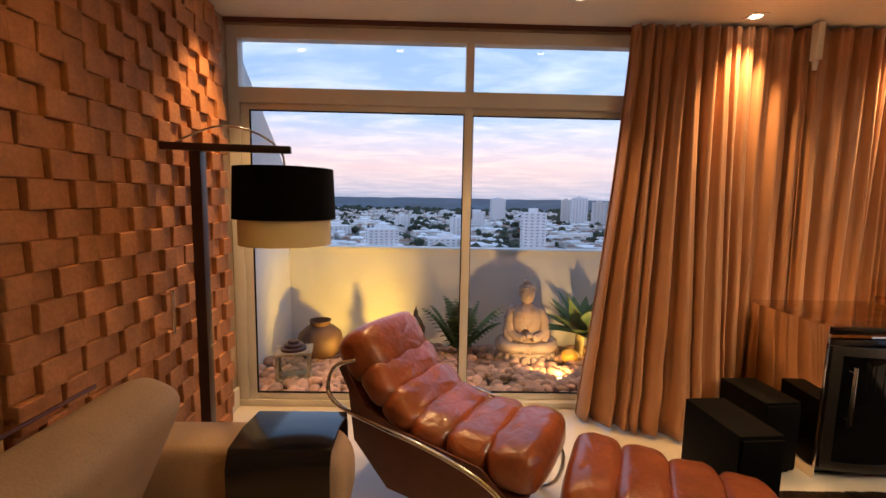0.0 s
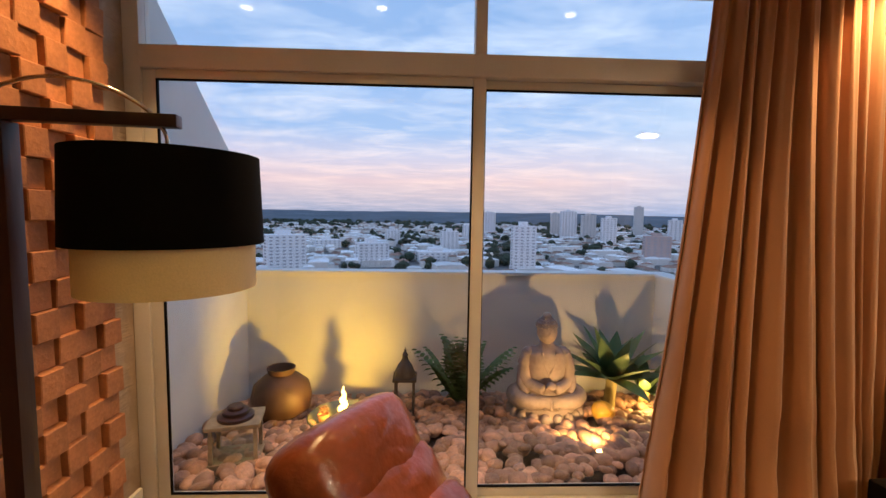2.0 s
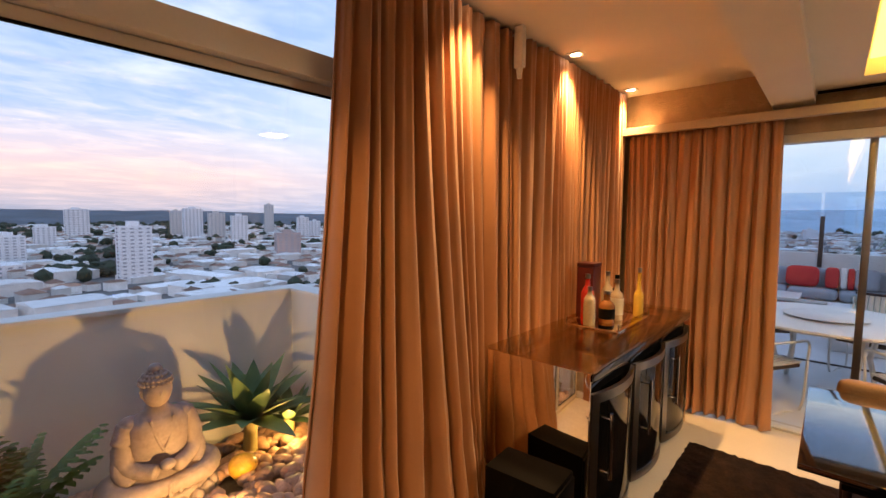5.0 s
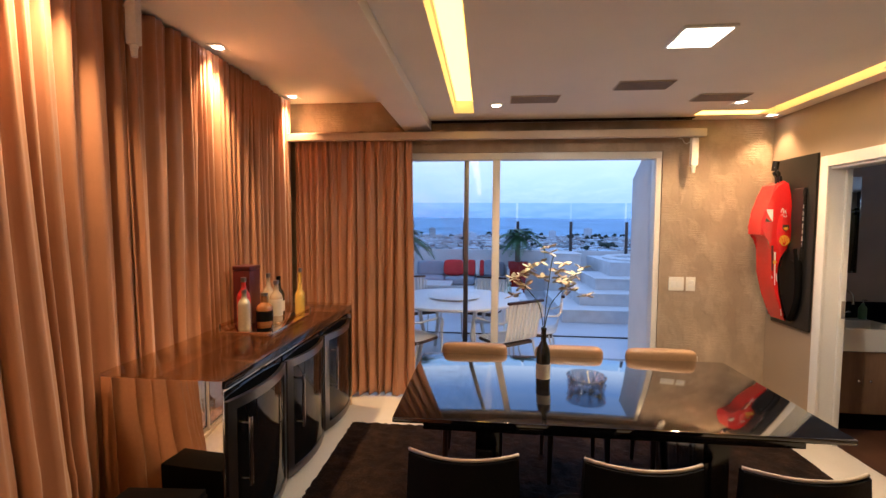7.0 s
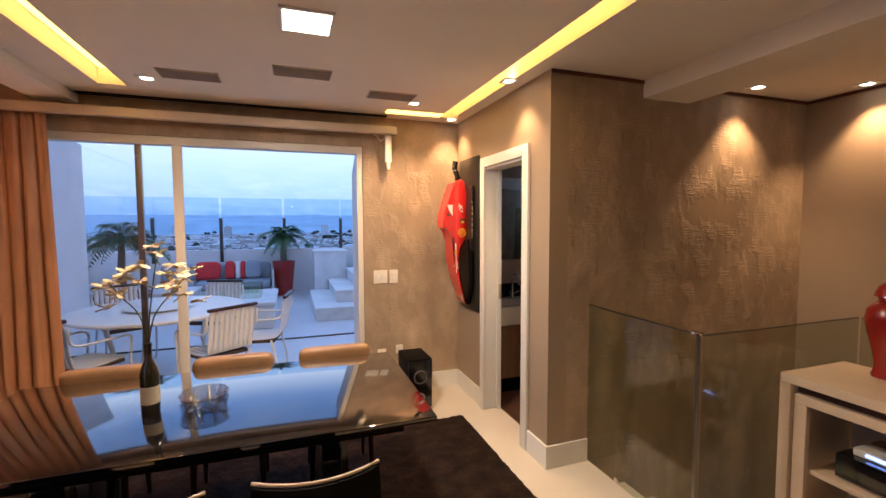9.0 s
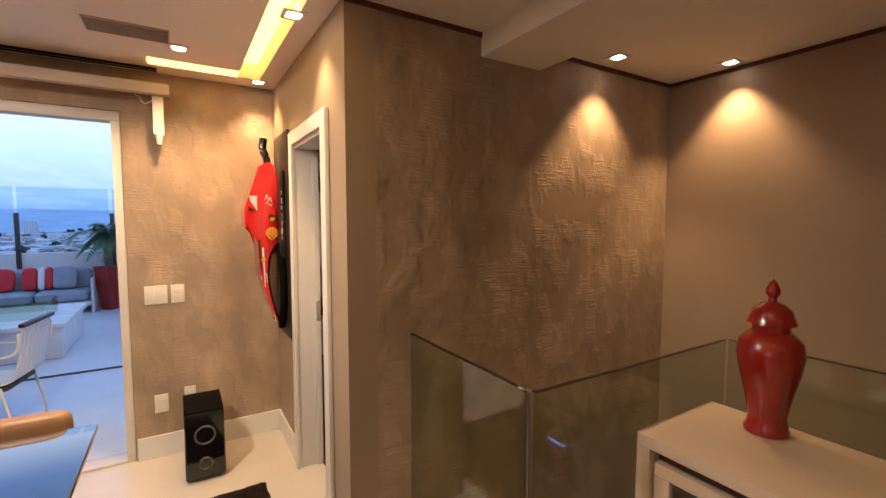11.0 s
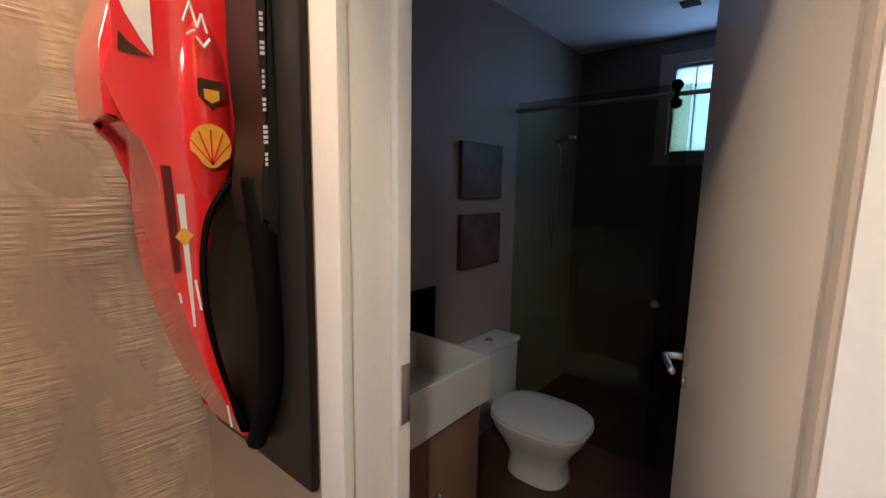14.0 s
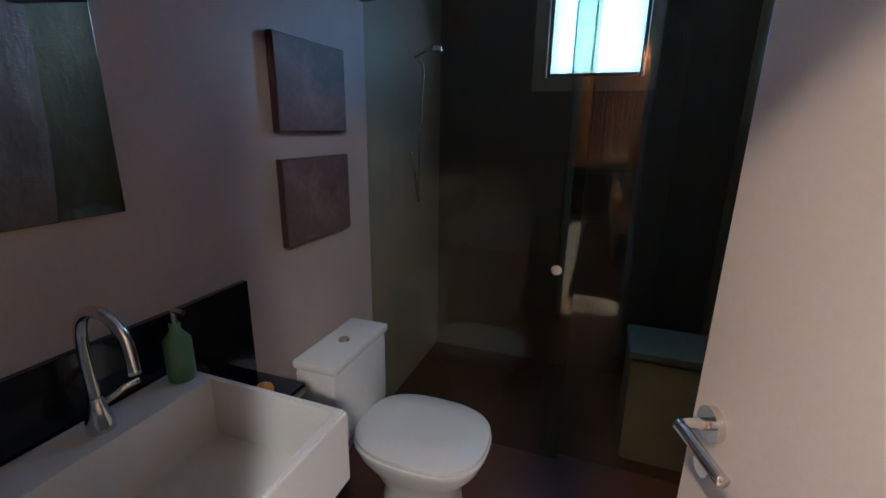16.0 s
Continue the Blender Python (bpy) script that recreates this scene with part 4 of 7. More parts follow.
# ---- dining group ----
tb = thing("dining_table", "large dining table with a glossy black glass top", "table", at=(2.53, 0.22, 0.022))
bx("tabletop", (-0.52, -0.98, 0.713, 0.52, 0.99, 0.738), M_TABLE, tb, "glossy black glass tabletop", 0.006)
bx("apron", (-0.42, -0.85, 0.64, 0.42, 0.86, 0.711), M_BLACK, tb)
for sy in (-0.55, 0.55):
    bx("pedestal", (-0.28, sy - 0.06, 0.002, 0.28, sy + 0.06, 0.64), M_BLACK, tb)
bm = bmesh.new()
rr = random.Random(4)
nx_, ny_ = 110, 140
gr = [[bm.verts.new((0.95 + 2.58 * i / nx_ + rr.uniform(-0.006, 0.006), -1.49 + 3.36 * j / ny_ + rr.uniform(-0.006, 0.006), (0.010 + 0.012 * rr.random()) if 0 < i < nx_ and 0 < j < ny_ else 0.001)) for j in range(ny_ + 1)] for i in range(nx_ + 1)]
for i in range(nx_):
    for j in range(ny_):
        bm.faces.new((gr[i][j], gr[i + 1][j], gr[i + 1][j + 1], gr[i][j + 1]))
single("rug", bm, M_RUG, "dark brown shaggy fur rug under the table", "rug", "", "", "all")


M_BLACKC = mat("black_chair_leather", (0.003, 0.0025, 0.0025), 0.5, 0, 0.2, 8, 0.1, 90, 0.1, 0.08)


def black_chair(at, rz):
    t = thing("dining_chair", "black leather dining chair with a pale back edge", "chair", "dining chairs on the room side", at, rz)
    bm = bmesh.new()
    pad(bm, (0.02, 0, 0.44), (0.45, 0.44, 0.09), 0, 0.3, 3, 0.003)
    part("seat", bm, M_BLACKM, t, "", "all")
    bm = bmesh.new()
    rows = []
    for j in range(9):
        h = j / 8
        row = []
        for i in range(13):
            v = -1 + i / 6
            y = v * (0.205 - 0.02 * h)
            x = -0.215 - 0.05 * h + 0.05 * v * v - 0.02 * math.sin(h * 3)
            row.append((x, y, 0.42 + 0.445 * h + 0.004 * v * v))
        rows.append(row)
    for off in (0, 0.03):
        g = [[bm.verts.new((x - off, y, z)) for x, y, z in r] for r in rows]
        for j in range(8):
            for i in range(12):
                bm.faces.new((g[j][i], g[j][i + 1], g[j + 1][i + 1], g[j + 1][i]))
        if off:
            for i in range(12):
                for j in (0, 8):
                    bm.faces.new((p_[j][i], p_[j][i + 1], g[j][i + 1], g[j][i]))
            for j in range(8):
                for i in (0, 12):
                    bm.faces.new((p_[j][i], p_[j + 1][i], g[j + 1][i], g[j][i]))
        p_ = g
    part("backrest", bm, M_BLACKC, t)
    bm = bmesh.new()
    tube(bm, [(x - 0.015, y, z + 0.006) for x, y, z in rows[8]], 0.006, 8)
    part("top_edge", bm, M_CREAM, t, "pale top edge", "all")
    for sx, sy in ((-0.19, -0.18), (-0.19, 0.18), (0.2, -0.18), (0.2, 0.18)):
        bm = bmesh.new()
        cyl(bm, (sx * 1.05, sy * 1.05, 0), (sx, sy, 0.41), 0.012, 0.018, 10)
        part("leg", bm, M_BLACK, t)
    return t


def tan_chair(at, rz):
    t = thing("tub_chair", "tan leather chair with a rounded low back", "chair", "dining chairs on the terrace side", at, rz)
    bm = bmesh.new()
    pad(bm, (0.0, 0, 0.43), (0.44, 0.44, 0.11), 0, 0.35, 3, 0.003)
    part("seat", bm, M_TANCH, t, "", "all")
    bm = bmesh.new()
    pad(bm, (-0.21, 0, 0.62), (0.32, 0.47, 0.085), radians(-84), 0.24, 7, 0.003)
    part("backrest", bm, M_TANCH, t, "", "all")
    for sx, sy in ((-0.17, -0.17), (-0.17, 0.17), (0.18, -0.17), (0.18, 0.17)):
        bm = bmesh.new()
        cyl(bm, (sx * 1.05, sy * 1.05, 0), (sx, sy, 0.39), 0.013, 0.02, 10)
        part("leg", bm, M_WOODD, t)
    return t


ch = black_chair((1.76, 0.86, 0.0), 0)
for y in (0.275, -0.215):
    copy_thing(ch, pose(1.76, y, 0.0))
ch = tan_chair((2.98, 0.86, 0.022), 180)
for y in (0.20, -0.42):
    copy_thing(ch, pose(2.98, y, 0.022, 0, 0, 180))

TT = 0.761
wb = thing("wine_bottle_vase", "dark wine bottle holding pale dried orchid stems", "bottle", at=(2.48, 0.47, TT))
bm = bmesh.new()
lathe(bm, [(0, 0), (0.036, 0), (0.038, 0.006), (0.038, 0.185), (0.032, 0.215), (0.015, 0.25), (0.0135, 0.31), (0.0155, 0.312), (0.0155, 0.325), (0, 0.325)], 24)
part("glass_body", bm, M_BOT["dark"], wb)
bm = bmesh.new()
lathe(bm, [(0.0383, 0.05), (0.0390, 0.05), (0.0390, 0.13), (0.0383, 0.13)], 24)
part("label_band", bm, M_LABEL, wb, "cream paper label")
M_PETAL = mat("pale_petals", (0.62, 0.50, 0.30), 0.6, 0, 0.15, 20, 0.1, 80, 0.1)
M_STEM = mat("dry_stems", (0.10, 0.11, 0.04), 0.7, 0, 0.2, 20)
fr_ = random.Random(12)
for dx, dy, dz in ((0.02, 0.14, 0.60), (-0.02, -0.16, 0.62), (0.03, -0.05, 0.72)):
    bm = bmesh.new()
    top = Vector((dx, dy, dz))
    pts = smooth_path([(0, 0, 0.30), (dx * 0.2, dy * 0.2, 0.45), (dx * 0.7, dy * 0.7, dz - 0.06), top])
    tube(bm, pts, 0.003, 6)
    part("stem", bm, M_STEM, wb, "thin dry stem")
    bm = bmesh.new()
    for k in range(7):
        c = top + Vector((fr_.uniform(-0.05, 0.05), fr_.uniform(-0.08, 0.08), fr_.uniform(-0.13, 0.05)))
        for a in range(5):
            m = Matrix.Translation(c) @ Euler((fr_.uniform(-0.6, 0.6), fr_.uniform(-0.6, 0.6), a * 1.256)).to_matrix().to_4x4() @ Matrix.Translation((0.028, 0, 0)) @ Matrix.Diagonal((1.0, 0.62, 0.16, 1))
            bmesh.ops.create_icosphere(bm, subdivisions=1, radius=0.026, matrix=m)
    part("blossoms", bm, M_PETAL, wb, "pale cream orchid blossoms")
bw = thing("glass_bowl", "cut crystal fruit bowl on the table", "bowl", at=(2.45, 0.245, TT))
M_CRYSTAL = glass_mat("cut_crystal", (0.80, 0.84, 0.88), 0.04, 0.45)
bm = bmesh.new()
lathe(bm, [(0, 0.004), (0.055, 0.004), (0.085, 0.03), (0.105, 0.075), (0.100, 0.082), (0.078, 0.035), (0.05, 0.012), (0, 0.012)], 30)
part("bowl_body", bm, M_CRYSTAL, bw)
for k in range(10):
    bm = bmesh.new()
    a = k * math.pi / 5
    box(bm, 0.075, -0.006, 0.012, 0.090, 0.006, 0.07, 0.002, pose(0, 0, 0, 0, 0, math.degrees(a)) @ Matrix.Translation((0.0, 0, 0)) @ pose(0, 0, 0, 0, 14, 0))
    part("cut_rib", bm, M_CRYSTAL, bw)

# ---- wall fittings ----
def plate(nm, y0, y1, z0, z1, cells, label):
    t = thing(nm, label, "switch", "wall plates", (EX, (y0 + y1) / 2, z0))
    w = (y1 - y0) / 2
    bx("cover", (-0.011, -w, 0, -0.001, w, z1 - z0), M_PLASTIC, t, "", 0.003)
    for (a, b, c, d) in cells:
        bx("rocker", (-0.015, a, b, -0.0115, c, d), M_WHITE, t, "", 0.001)


plate("light_switch", -1.005, -0.875, 1.06, 1.185, [(-0.045, 0.03, 0.0, 0.09), (0.006, 0.03, 0.05, 0.09)], "white double light switch on the wallpaper")
plate("light_switch", -1.105, -1.025, 1.06, 1.185, [(-0.024, 0.028, 0.024, 0.058), (-0.024, 0.066, 0.024, 0.096)], "white light switch with two keys")
plate("wall_socket", -0.985, -0.905, 0.31, 0.435, [(-0.022, 0.03, 0.022, 0.05), (-0.022, 0.075, 0.022, 0.095)], "white double wall socket")
plate("wall_socket", -1.15, -1.08, 0.38, 0.46, [(-0.02, 0.03, 0.02, 0.05)], "white wall socket above the loudspeaker")
sw = thing("floor_speaker", "small black subwoofer with a silver front ring", "speaker", at=(3.74, -1.18, 0))
bx("cabinet", (0.0, -0.11, 0.02, 0.34, 0.11, 0.45), M_BLACKM, sw, "", 0.008)
bx("front_panel", (-0.014, -0.105, 0.03, -0.001, 0.105, 0.44), M_BLACK, sw, "", 0.004)
for z, r in ((0.30, 0.055), (0.12, 0.035)):
    bm = bmesh.new()
    rg = [Vector((-0.018, r * math.cos(a * 0.2618), z + r * math.sin(a * 0.2618))) for a in range(24)]
    tube(bm, rg, 0.006, 6, True)
    part("ring", bm, M_STEEL, sw, "silver speaker ring", "all")
for y in (-0.08, 0.08):
    bx("foot", (0.04, y - 0.02, 0, 0.08, y + 0.02, 0.019), M_BLACKM, sw, "", 0)
    bx("foot", (0.26, y - 0.02, 0, 0.30, y + 0.02, 0.019), M_BLACKM, sw, "", 0)

# ---- racing bodywork on a board ----
bd = thing("display_board", "glossy black wall board with a mounted red racing shell", "wall art", at=(3.67, DY - 0.048, -0.1422))
bd.scale = (1, 1.11, 1.09)
bx("board", (0.0, 0.046, 0.892, 0.45, 0.064, 2.158), M_BOARD, bd, "glossy black board", 0.008)
M_YEL = mat("yellow_sticker", (0.72, 0.36, 0.01), 0.3, 0, 0.03, 5, 0)
M_WST = mat("white_sticker", (0.75, 0.73, 0.70), 0.3, 0, 0.03, 5, 0)
M_BRN = mat("brown_sticker", (0.05, 0.02, 0.01), 0.3, 0, 0.03, 5, 0)
SXW = 0.23     # where the flank of the shell begins along the wall


def slab(bm, outline, x0, x1, bev, seg=3):
    """A plate standing out from the wall: outline of (offset from the wall, height)."""
    a = [bm.verts.new((x0, d, z)) for d, z in outline]
    b = [bm.verts.new((x1, d, z)) for d, z in outline]
    n = len(outline)
    bm.faces.new(a)
    bm.faces.new(b[::-1])
    for k in range(n):
        bm.faces.new((a[k], a[(k + 1) % n], b[(k + 1) % n], b[k]))
    if bev:
        bmesh.ops.bevel(bm, geom=[e for e in bm.edges if abs(e.verts[0].co.x - e.verts[1].co.x) < 1e-5], offset=bev, segments=seg, affect="EDGES")


def outline(*chains):
    out = []
    for c in chains:
        out += [(p.x, p.y) for p in smooth_path([(a, b, 0) for a, b in c], 4)]
    return out


bm = bmesh.new()
slab(bm, [(0.095, 1.965), (0.13, 1.985), (0.188, 1.955), (0.213, 1.88), (0.235, 1.81), (0.256, 1.75), (0.272, 1.69), (0.275, 1.635), (0.274, 1.58), (0.240, 1.575), (0.214, 1.545), (0.205, 1.47), (0.200, 1.38), (0.195, 1.29), (0.173, 1.19), (0.145, 1.09), (0.112, 1.005), (0.082, 0.93), (0.070, 0.925), (0.090, 0.98), (0.114, 1.05), (0.137, 1.14), (0.150, 1.24), (0.149, 1.34), (0.134, 1.42), (0.090, 1.475), (0.064, 1.54), (0.064, 1.64), (0.072, 1.76), (0.084, 1.88)], SXW, 0.43, 0.014)
part("shell", bm, M_RACE, bd, "glossy red racing shell")
bm = bmesh.new()
ball(bm, (SXW + 0.02, 0.125, 1.60), 1.0, 3, (0.035, 0.055, 0.20))
part("engine_cover", bm, M_RACE, bd, "red engine cover bulge", "all")
# cockpit gap is not cut out; a dark red strip paints its shade
bm = bmesh.new()
slab(bm, outline([(0.205, 1.50), (0.200, 1.40), (0.195, 1.31)], [(0.185, 1.31), (0.186, 1.40), (0.190, 1.50)]), SXW - 0.004, SXW + 0.01, 0.0)
part("cockpit_gap_shade", bm, mat("recess_shade_red", (0.10, 0.006, 0.005), 0.5), bd, "dark red strip painted as the shade in the cockpit gap", False)
bm = bmesh.new()
tube(bm, smooth_path([(0.32, 0.125, 1.95), (0.32, 0.13, 2.02), (0.33, 0.148, 2.07), (0.33, 0.142, 2.14)]), 0.024, 10)
part("intake", bm, M_BLACK, bd, "black intake tube", "all")
bm = bmesh.new()
slab(bm, outline([(0.066, 1.92), (0.088, 1.90), (0.094, 1.70), (0.086, 1.56), (0.098, 1.47), (0.095, 1.40)], [(0.066, 1.38), (0.066, 1.60)]), 0.08, 0.20, 0.010, 2)
part("lower_bodywork", bm, M_BOARD, bd, "black lower bodywork")
bm = bmesh.new()
tube(bm, smooth_path([(0.215, 0.09, 1.48), (0.222, 0.132, 1.41), (0.224, 0.147, 1.33), (0.224, 0.147, 1.24), (0.224, 0.134, 1.14), (0.224, 0.110, 1.04), (0.222, 0.085, 0.96)]), lambda t: 0.007 - 0.002 * t, 8)
part("inner_edge", bm, M_BLACKM, bd, "black inner edge", "all")
bm = bmesh.new()
tube(bm, smooth_path([(0.13, 0.084, 1.48), (0.115, 0.084, 1.40), (0.105, 0.080, 1.25), (0.105, 0.082, 1.12), (0.13, 0.088, 1.02), (0.17, 0.088, 0.95)]), lambda t: 0.027 - 0.007 * t, 10)
part("splitter", bm, M_BLACKM, bd, "black curved splitter", "all")


def decal(pts, x, material, label):
    """A thin sticker on the flank of the shell: points of (offset from the wall, height)."""
    bm = bmesh.new()
    slab(bm, pts, x - 0.0015, x, 0.0)
    return part("sticker", bm, material, bd, label, False)


XB = SXW - 0.0155
fan = [(0.125 + 0.036 * math.cos(a) * (1.0 if math.sin(a) > -0.5 else 0.75), 1.538 + 0.040 * math.sin(a)) for a in [k * math.pi / 12 for k in range(24)]]
decal(fan, XB, M_YEL, "yellow scallop shaped sticker")
for k in range(5):
    a = radians(50 + 20 * k)
    c, s_ = math.cos(a), math.sin(a)
    decal([(0.125 - 0.0015 * s_, 1.505 + 0.0015 * c), (0.125 + 0.0015 * s_, 1.505 - 0.0015 * c), (0.125 + 0.062 * c + 0.0015 * s_, 1.505 + 0.062 * s_), (0.125 + 0.062 * c - 0.0015 * s_, 1.505 + 0.062 * s_)], XB - 0.001, M_RACE, "red rib of the scallop sticker")
decal([(0.120 + x, 1.632 + z) for x, z in ((-0.022, 0.024), (0.022, 0.024), (0.023, -0.006), (0.0, -0.028), (-0.023, -0.006))], XB - 0.001, M_BRN, "brown shield sticker")
decal([(0.120 + x, 1.628 + z) for x, z in ((-0.013, 0.010), (0.013, 0.010), (0.013, -0.006), (0.0, -0.014), (-0.013, -0.006))], XB - 0.0022, M_YEL, "yellow shield centre")
decal([(0.225 + x, 1.725 + z) for x, z in ((0.024, 0.045), (-0.022, 0.045), (-0.022, -0.045), (-0.008, -0.025), (0.014, 0.015))], SXW - 0.001, M_WST, "white swoosh sticker")
decal([(0.232 + x, 1.69 + z) for x, z in ((0.018, 0.02), (0.020, -0.012), (-0.028, -0.012), (-0.012, -0.006), (0.006, 0.006))], SXW - 0.001, M_BRN, "dark badge panel")
for k, (d0, z0, d1, z1) in enumerate(((0.16, 1.755, 0.148, 1.79), (0.148, 1.79, 0.138, 1.75), (0.138, 1.75, 0.130, 1.775), (0.130, 1.775, 0.122, 1.745), (0.155, 1.735, 0.142, 1.745), (0.140, 1.735, 0.128, 1.720), (0.128, 1.72, 0.118, 1.735))):
    bm = bmesh.new()
    tube(bm, [(XB - 0.003, d0, z0 - 0.01), (XB - 0.003, d1, z1 - 0.01)], 0.0022, 5)
    part("sticker", bm, M_WST, bd, "white handwriting stroke")
decal([(0.183, 1.45), (0.171, 1.45), (0.166, 1.20), (0.170, 1.20)], SXW - 0.001, M_WST, "white centre stripe")
decal([(0.176 + x, 1.374 + z) for x, z in ((-0.015, 0), (0, 0.018), (0.015, 0), (0, -0.018))], SXW - 0.003, M_YEL, "yellow diamond sticker")
for d, z, h in ((0.162, 1.29, 0.06), (0.118, 1.02, 0.05), (0.190, 1.27, 0.02)):
    decal([(d + 0.002, z), (d - 0.002, z), (d - 0.002 - h * 0.12, z - h), (d + 0.002 - h * 0.12, z - h)], SXW - 0.0015, M_WST, "small white lettering bar")
for k in range(7):
    w_ = 0.0022 + 0.0008 * (k % 3)
    for q in range(3 + k % 2):
        z = 1.80 - 0.046 * k - 0.0085 * q
        decal([(0.087 + w_, z), (0.087 - w_, z + 0.001), (0.087 - w_, z - 0.0045), (0.087 + w_, z - 0.0055)], 0.0785, M_WST, "small white lettering bar")

# ---- stairwell ----
structure("stairwell_lower_floor", [(WX, SY, -2.95, CX, -2.0, -2.85)], M_FLOOR, "cream tile floor of the lower storey", "floor")
structure("stairwell_wall", [(WX, -3.25, -2.85, 1.60, -3.20, -0.30), (1.60, -2.04, -2.85, CX, -1.99, -0.30)], M_PAPER, "taupe wall of the stairwell", "wall")
stz = tagged(thing("stairs", "cream stone steps going down the stairwell", "stairs"), kind="structure")
for k in range(9):
    bx("step", (2.57 - 0.28 * (k + 1) - 0.02, SY + 0.004, -1.50 - 0.17 * k - 0.05, 2.57 - 0.28 * k, -3.26, -1.50 - 0.17 * k), M_FLOOR, stz)
for k in range(6):
    bx("step", (1.78, -2.06 - 0.28 * (k + 1) - 0.02, -0.22 - 0.17 * k - 0.05, CX - 0.004, -2.06 - 0.28 * k, -0.22 - 0.17 * k), M_FLOOR, stz)
rail = tagged(thing("glass_balustrade", "frameless tinted glass balustrade round the stairs", "balustrade"), kind="structure")
for b in ((1.79, -2.045, 0.0, CX - 0.004, -2.033, 1.070), (1.745, -3.24, 0.0, 1.757, -2.05, 1.070), (-0.6, -3.262, 0.0, 1.74, -3.25, 1.070)):
    o = bx("glass_panel", b, M_GLASSG, rail, "faintly green glass panel", 0)
    o.visible_shadow = False
for b in ((1.79, -2.046, 1.0705, CX - 0.004, -2.032, 1.0745), (1.744, -3.24, 1.0705, 1.758, -2.05, 1.0745), (-0.6, -3.263, 1.0705, 1.74, -3.249, 1.0745)):
    bx("glass_edge", b, mat("dark_glass_edge", (0.012, 0.011, 0.009), 0.3), rail, "dark polished glass edge", 0)
bm = bmesh.new()
cyl(bm, (1.77, -2.035, 0), (1.77, -2.035, 1.080), 0.010)
part("corner_post", bm, M_STEEL, rail, "slim dark steel post")
bx("post_cap", (1.755, -2.05, 1.072, 1.80, -2.02, 1.085), M_CHROME, rail, "chrome clamp", 0.002)
for x in (2.0, 2.3):
    bm = bmesh.new()
    cyl(bm, (x, -2.028, 0.03), (x, -2.018, 0.03), 0.018)
    part("glass_clamp", bm, M_CHROME, rail, "chrome clamp")

# ---- sideboard ----
sd = thing("sideboard", "cream lacquered open sideboard with thick frame sides", "cabinet", at=(0.0, -2.96, 0))
for nm, b in (("top", (-0.15, 0, 0.83, 1.66, 0.50, 0.875)), ("side", (1.61, 0, 0.0, 1.66, 0.50, 0.829)), ("side", (-0.15, 0, 0.0, -0.10, 0.50, 0.829)), ("back", (-0.09, 0.004, 0.06, 1.60, 0.02, 0.80)), ("bottom_shelf", (-0.09, 0.03, 0.06, 1.60, 0.47, 0.10)),
              ("inner_frame", (-0.09, 0.455, 0.74, 1.60, 0.485, 0.785)), ("inner_frame", (1.545, 0.455, 0.11, 1.60, 0.485, 0.739)), ("divider", (0.82, 0.03, 0.11, 0.87, 0.485, 0.739)), ("inner_shelf", (0.88, 0.03, 0.40, 1.54, 0.45, 0.425))):
    bx(nm, b, M_CREAM, sd, "", 0.003)
# the gap under the top is filled; dark wood colour gives its shade
bx("gap_shade_block", (-0.09, 0.03, 0.79, 1.60, 0.46, 0.825), M_WOODD, sd, "dark block standing in for the shaded gap under the top", 0)
dev = thing("router", "small white internet router with blue lights", "router", at=(1.33, -2.66, 0.545))
bx("case", (-0.09, -0.06, 0.0, 0.09, 0.06, 0.035), M_PLASTIC, dev, "", 0.006)
bx("status_light", (-0.06, 0.0605, 0.012, 0.04, 0.063, 0.024), glow("blue_led", (0.25, 0.4, 1.0), 4), dev, "blue status lights", 0)
bm = bmesh.new()
cyl(bm, (-0.08, -0.05, 0.03), (-0.12, -0.06, 0.13), 0.006)
part("antenna", bm, M_PLASTIC, dev)
av = thing("media_receiver", "black media receiver on the inner shelf", "receiver", at=(1.22, -2.72, 0.426))
bx("case", (-0.24, -0.17, 0.008, 0.24, 0.17, 0.118), M_BLACK, av, "", 0.005)
for x in (-0.2, 0.2):
    bm = bmesh.new()
    cyl(bm, (x, 0.1, 0), (x, 0.1, 0.009), 0.018)
    part("foot", bm, M_BLACKM, av)
va = thing("ginger_jar", "tall dark red ceramic jar with a finial lid", "vase", at=(1.42, -2.855, 0.876))
bm = bmesh.new()
lathe(bm, [(0, 0), (0.068, 0), (0.070, 0.012), (0.062, 0.03), (0.058, 0.06), (0.070, 0.13), (0.092, 0.22), (0.102, 0.285), (0.094, 0.33), (0.066, 0.36), (0.056, 0.365), (0.056, 0.385), (0, 0.385)], 36)
part("jar_body", bm, M_VASE, va)
bm = bmesh.new()
lathe(bm, [(0.058, 0.385), (0.074, 0.392), (0.070, 0.405), (0.058, 0.44), (0.034, 0.462), (0.014, 0.468), (0.012, 0.482), (0.021, 0.495), (0.022, 0.51), (0.012, 0.535), (0, 0.55)], 32)
part("lid", bm, M_VASE, va)
M_CHINA = mat("painted_porcelain", (0.40, 0.34, 0.24), 0.25, 0, 0.55, 26, 0.02, 60, 0.3, coat=0.5)
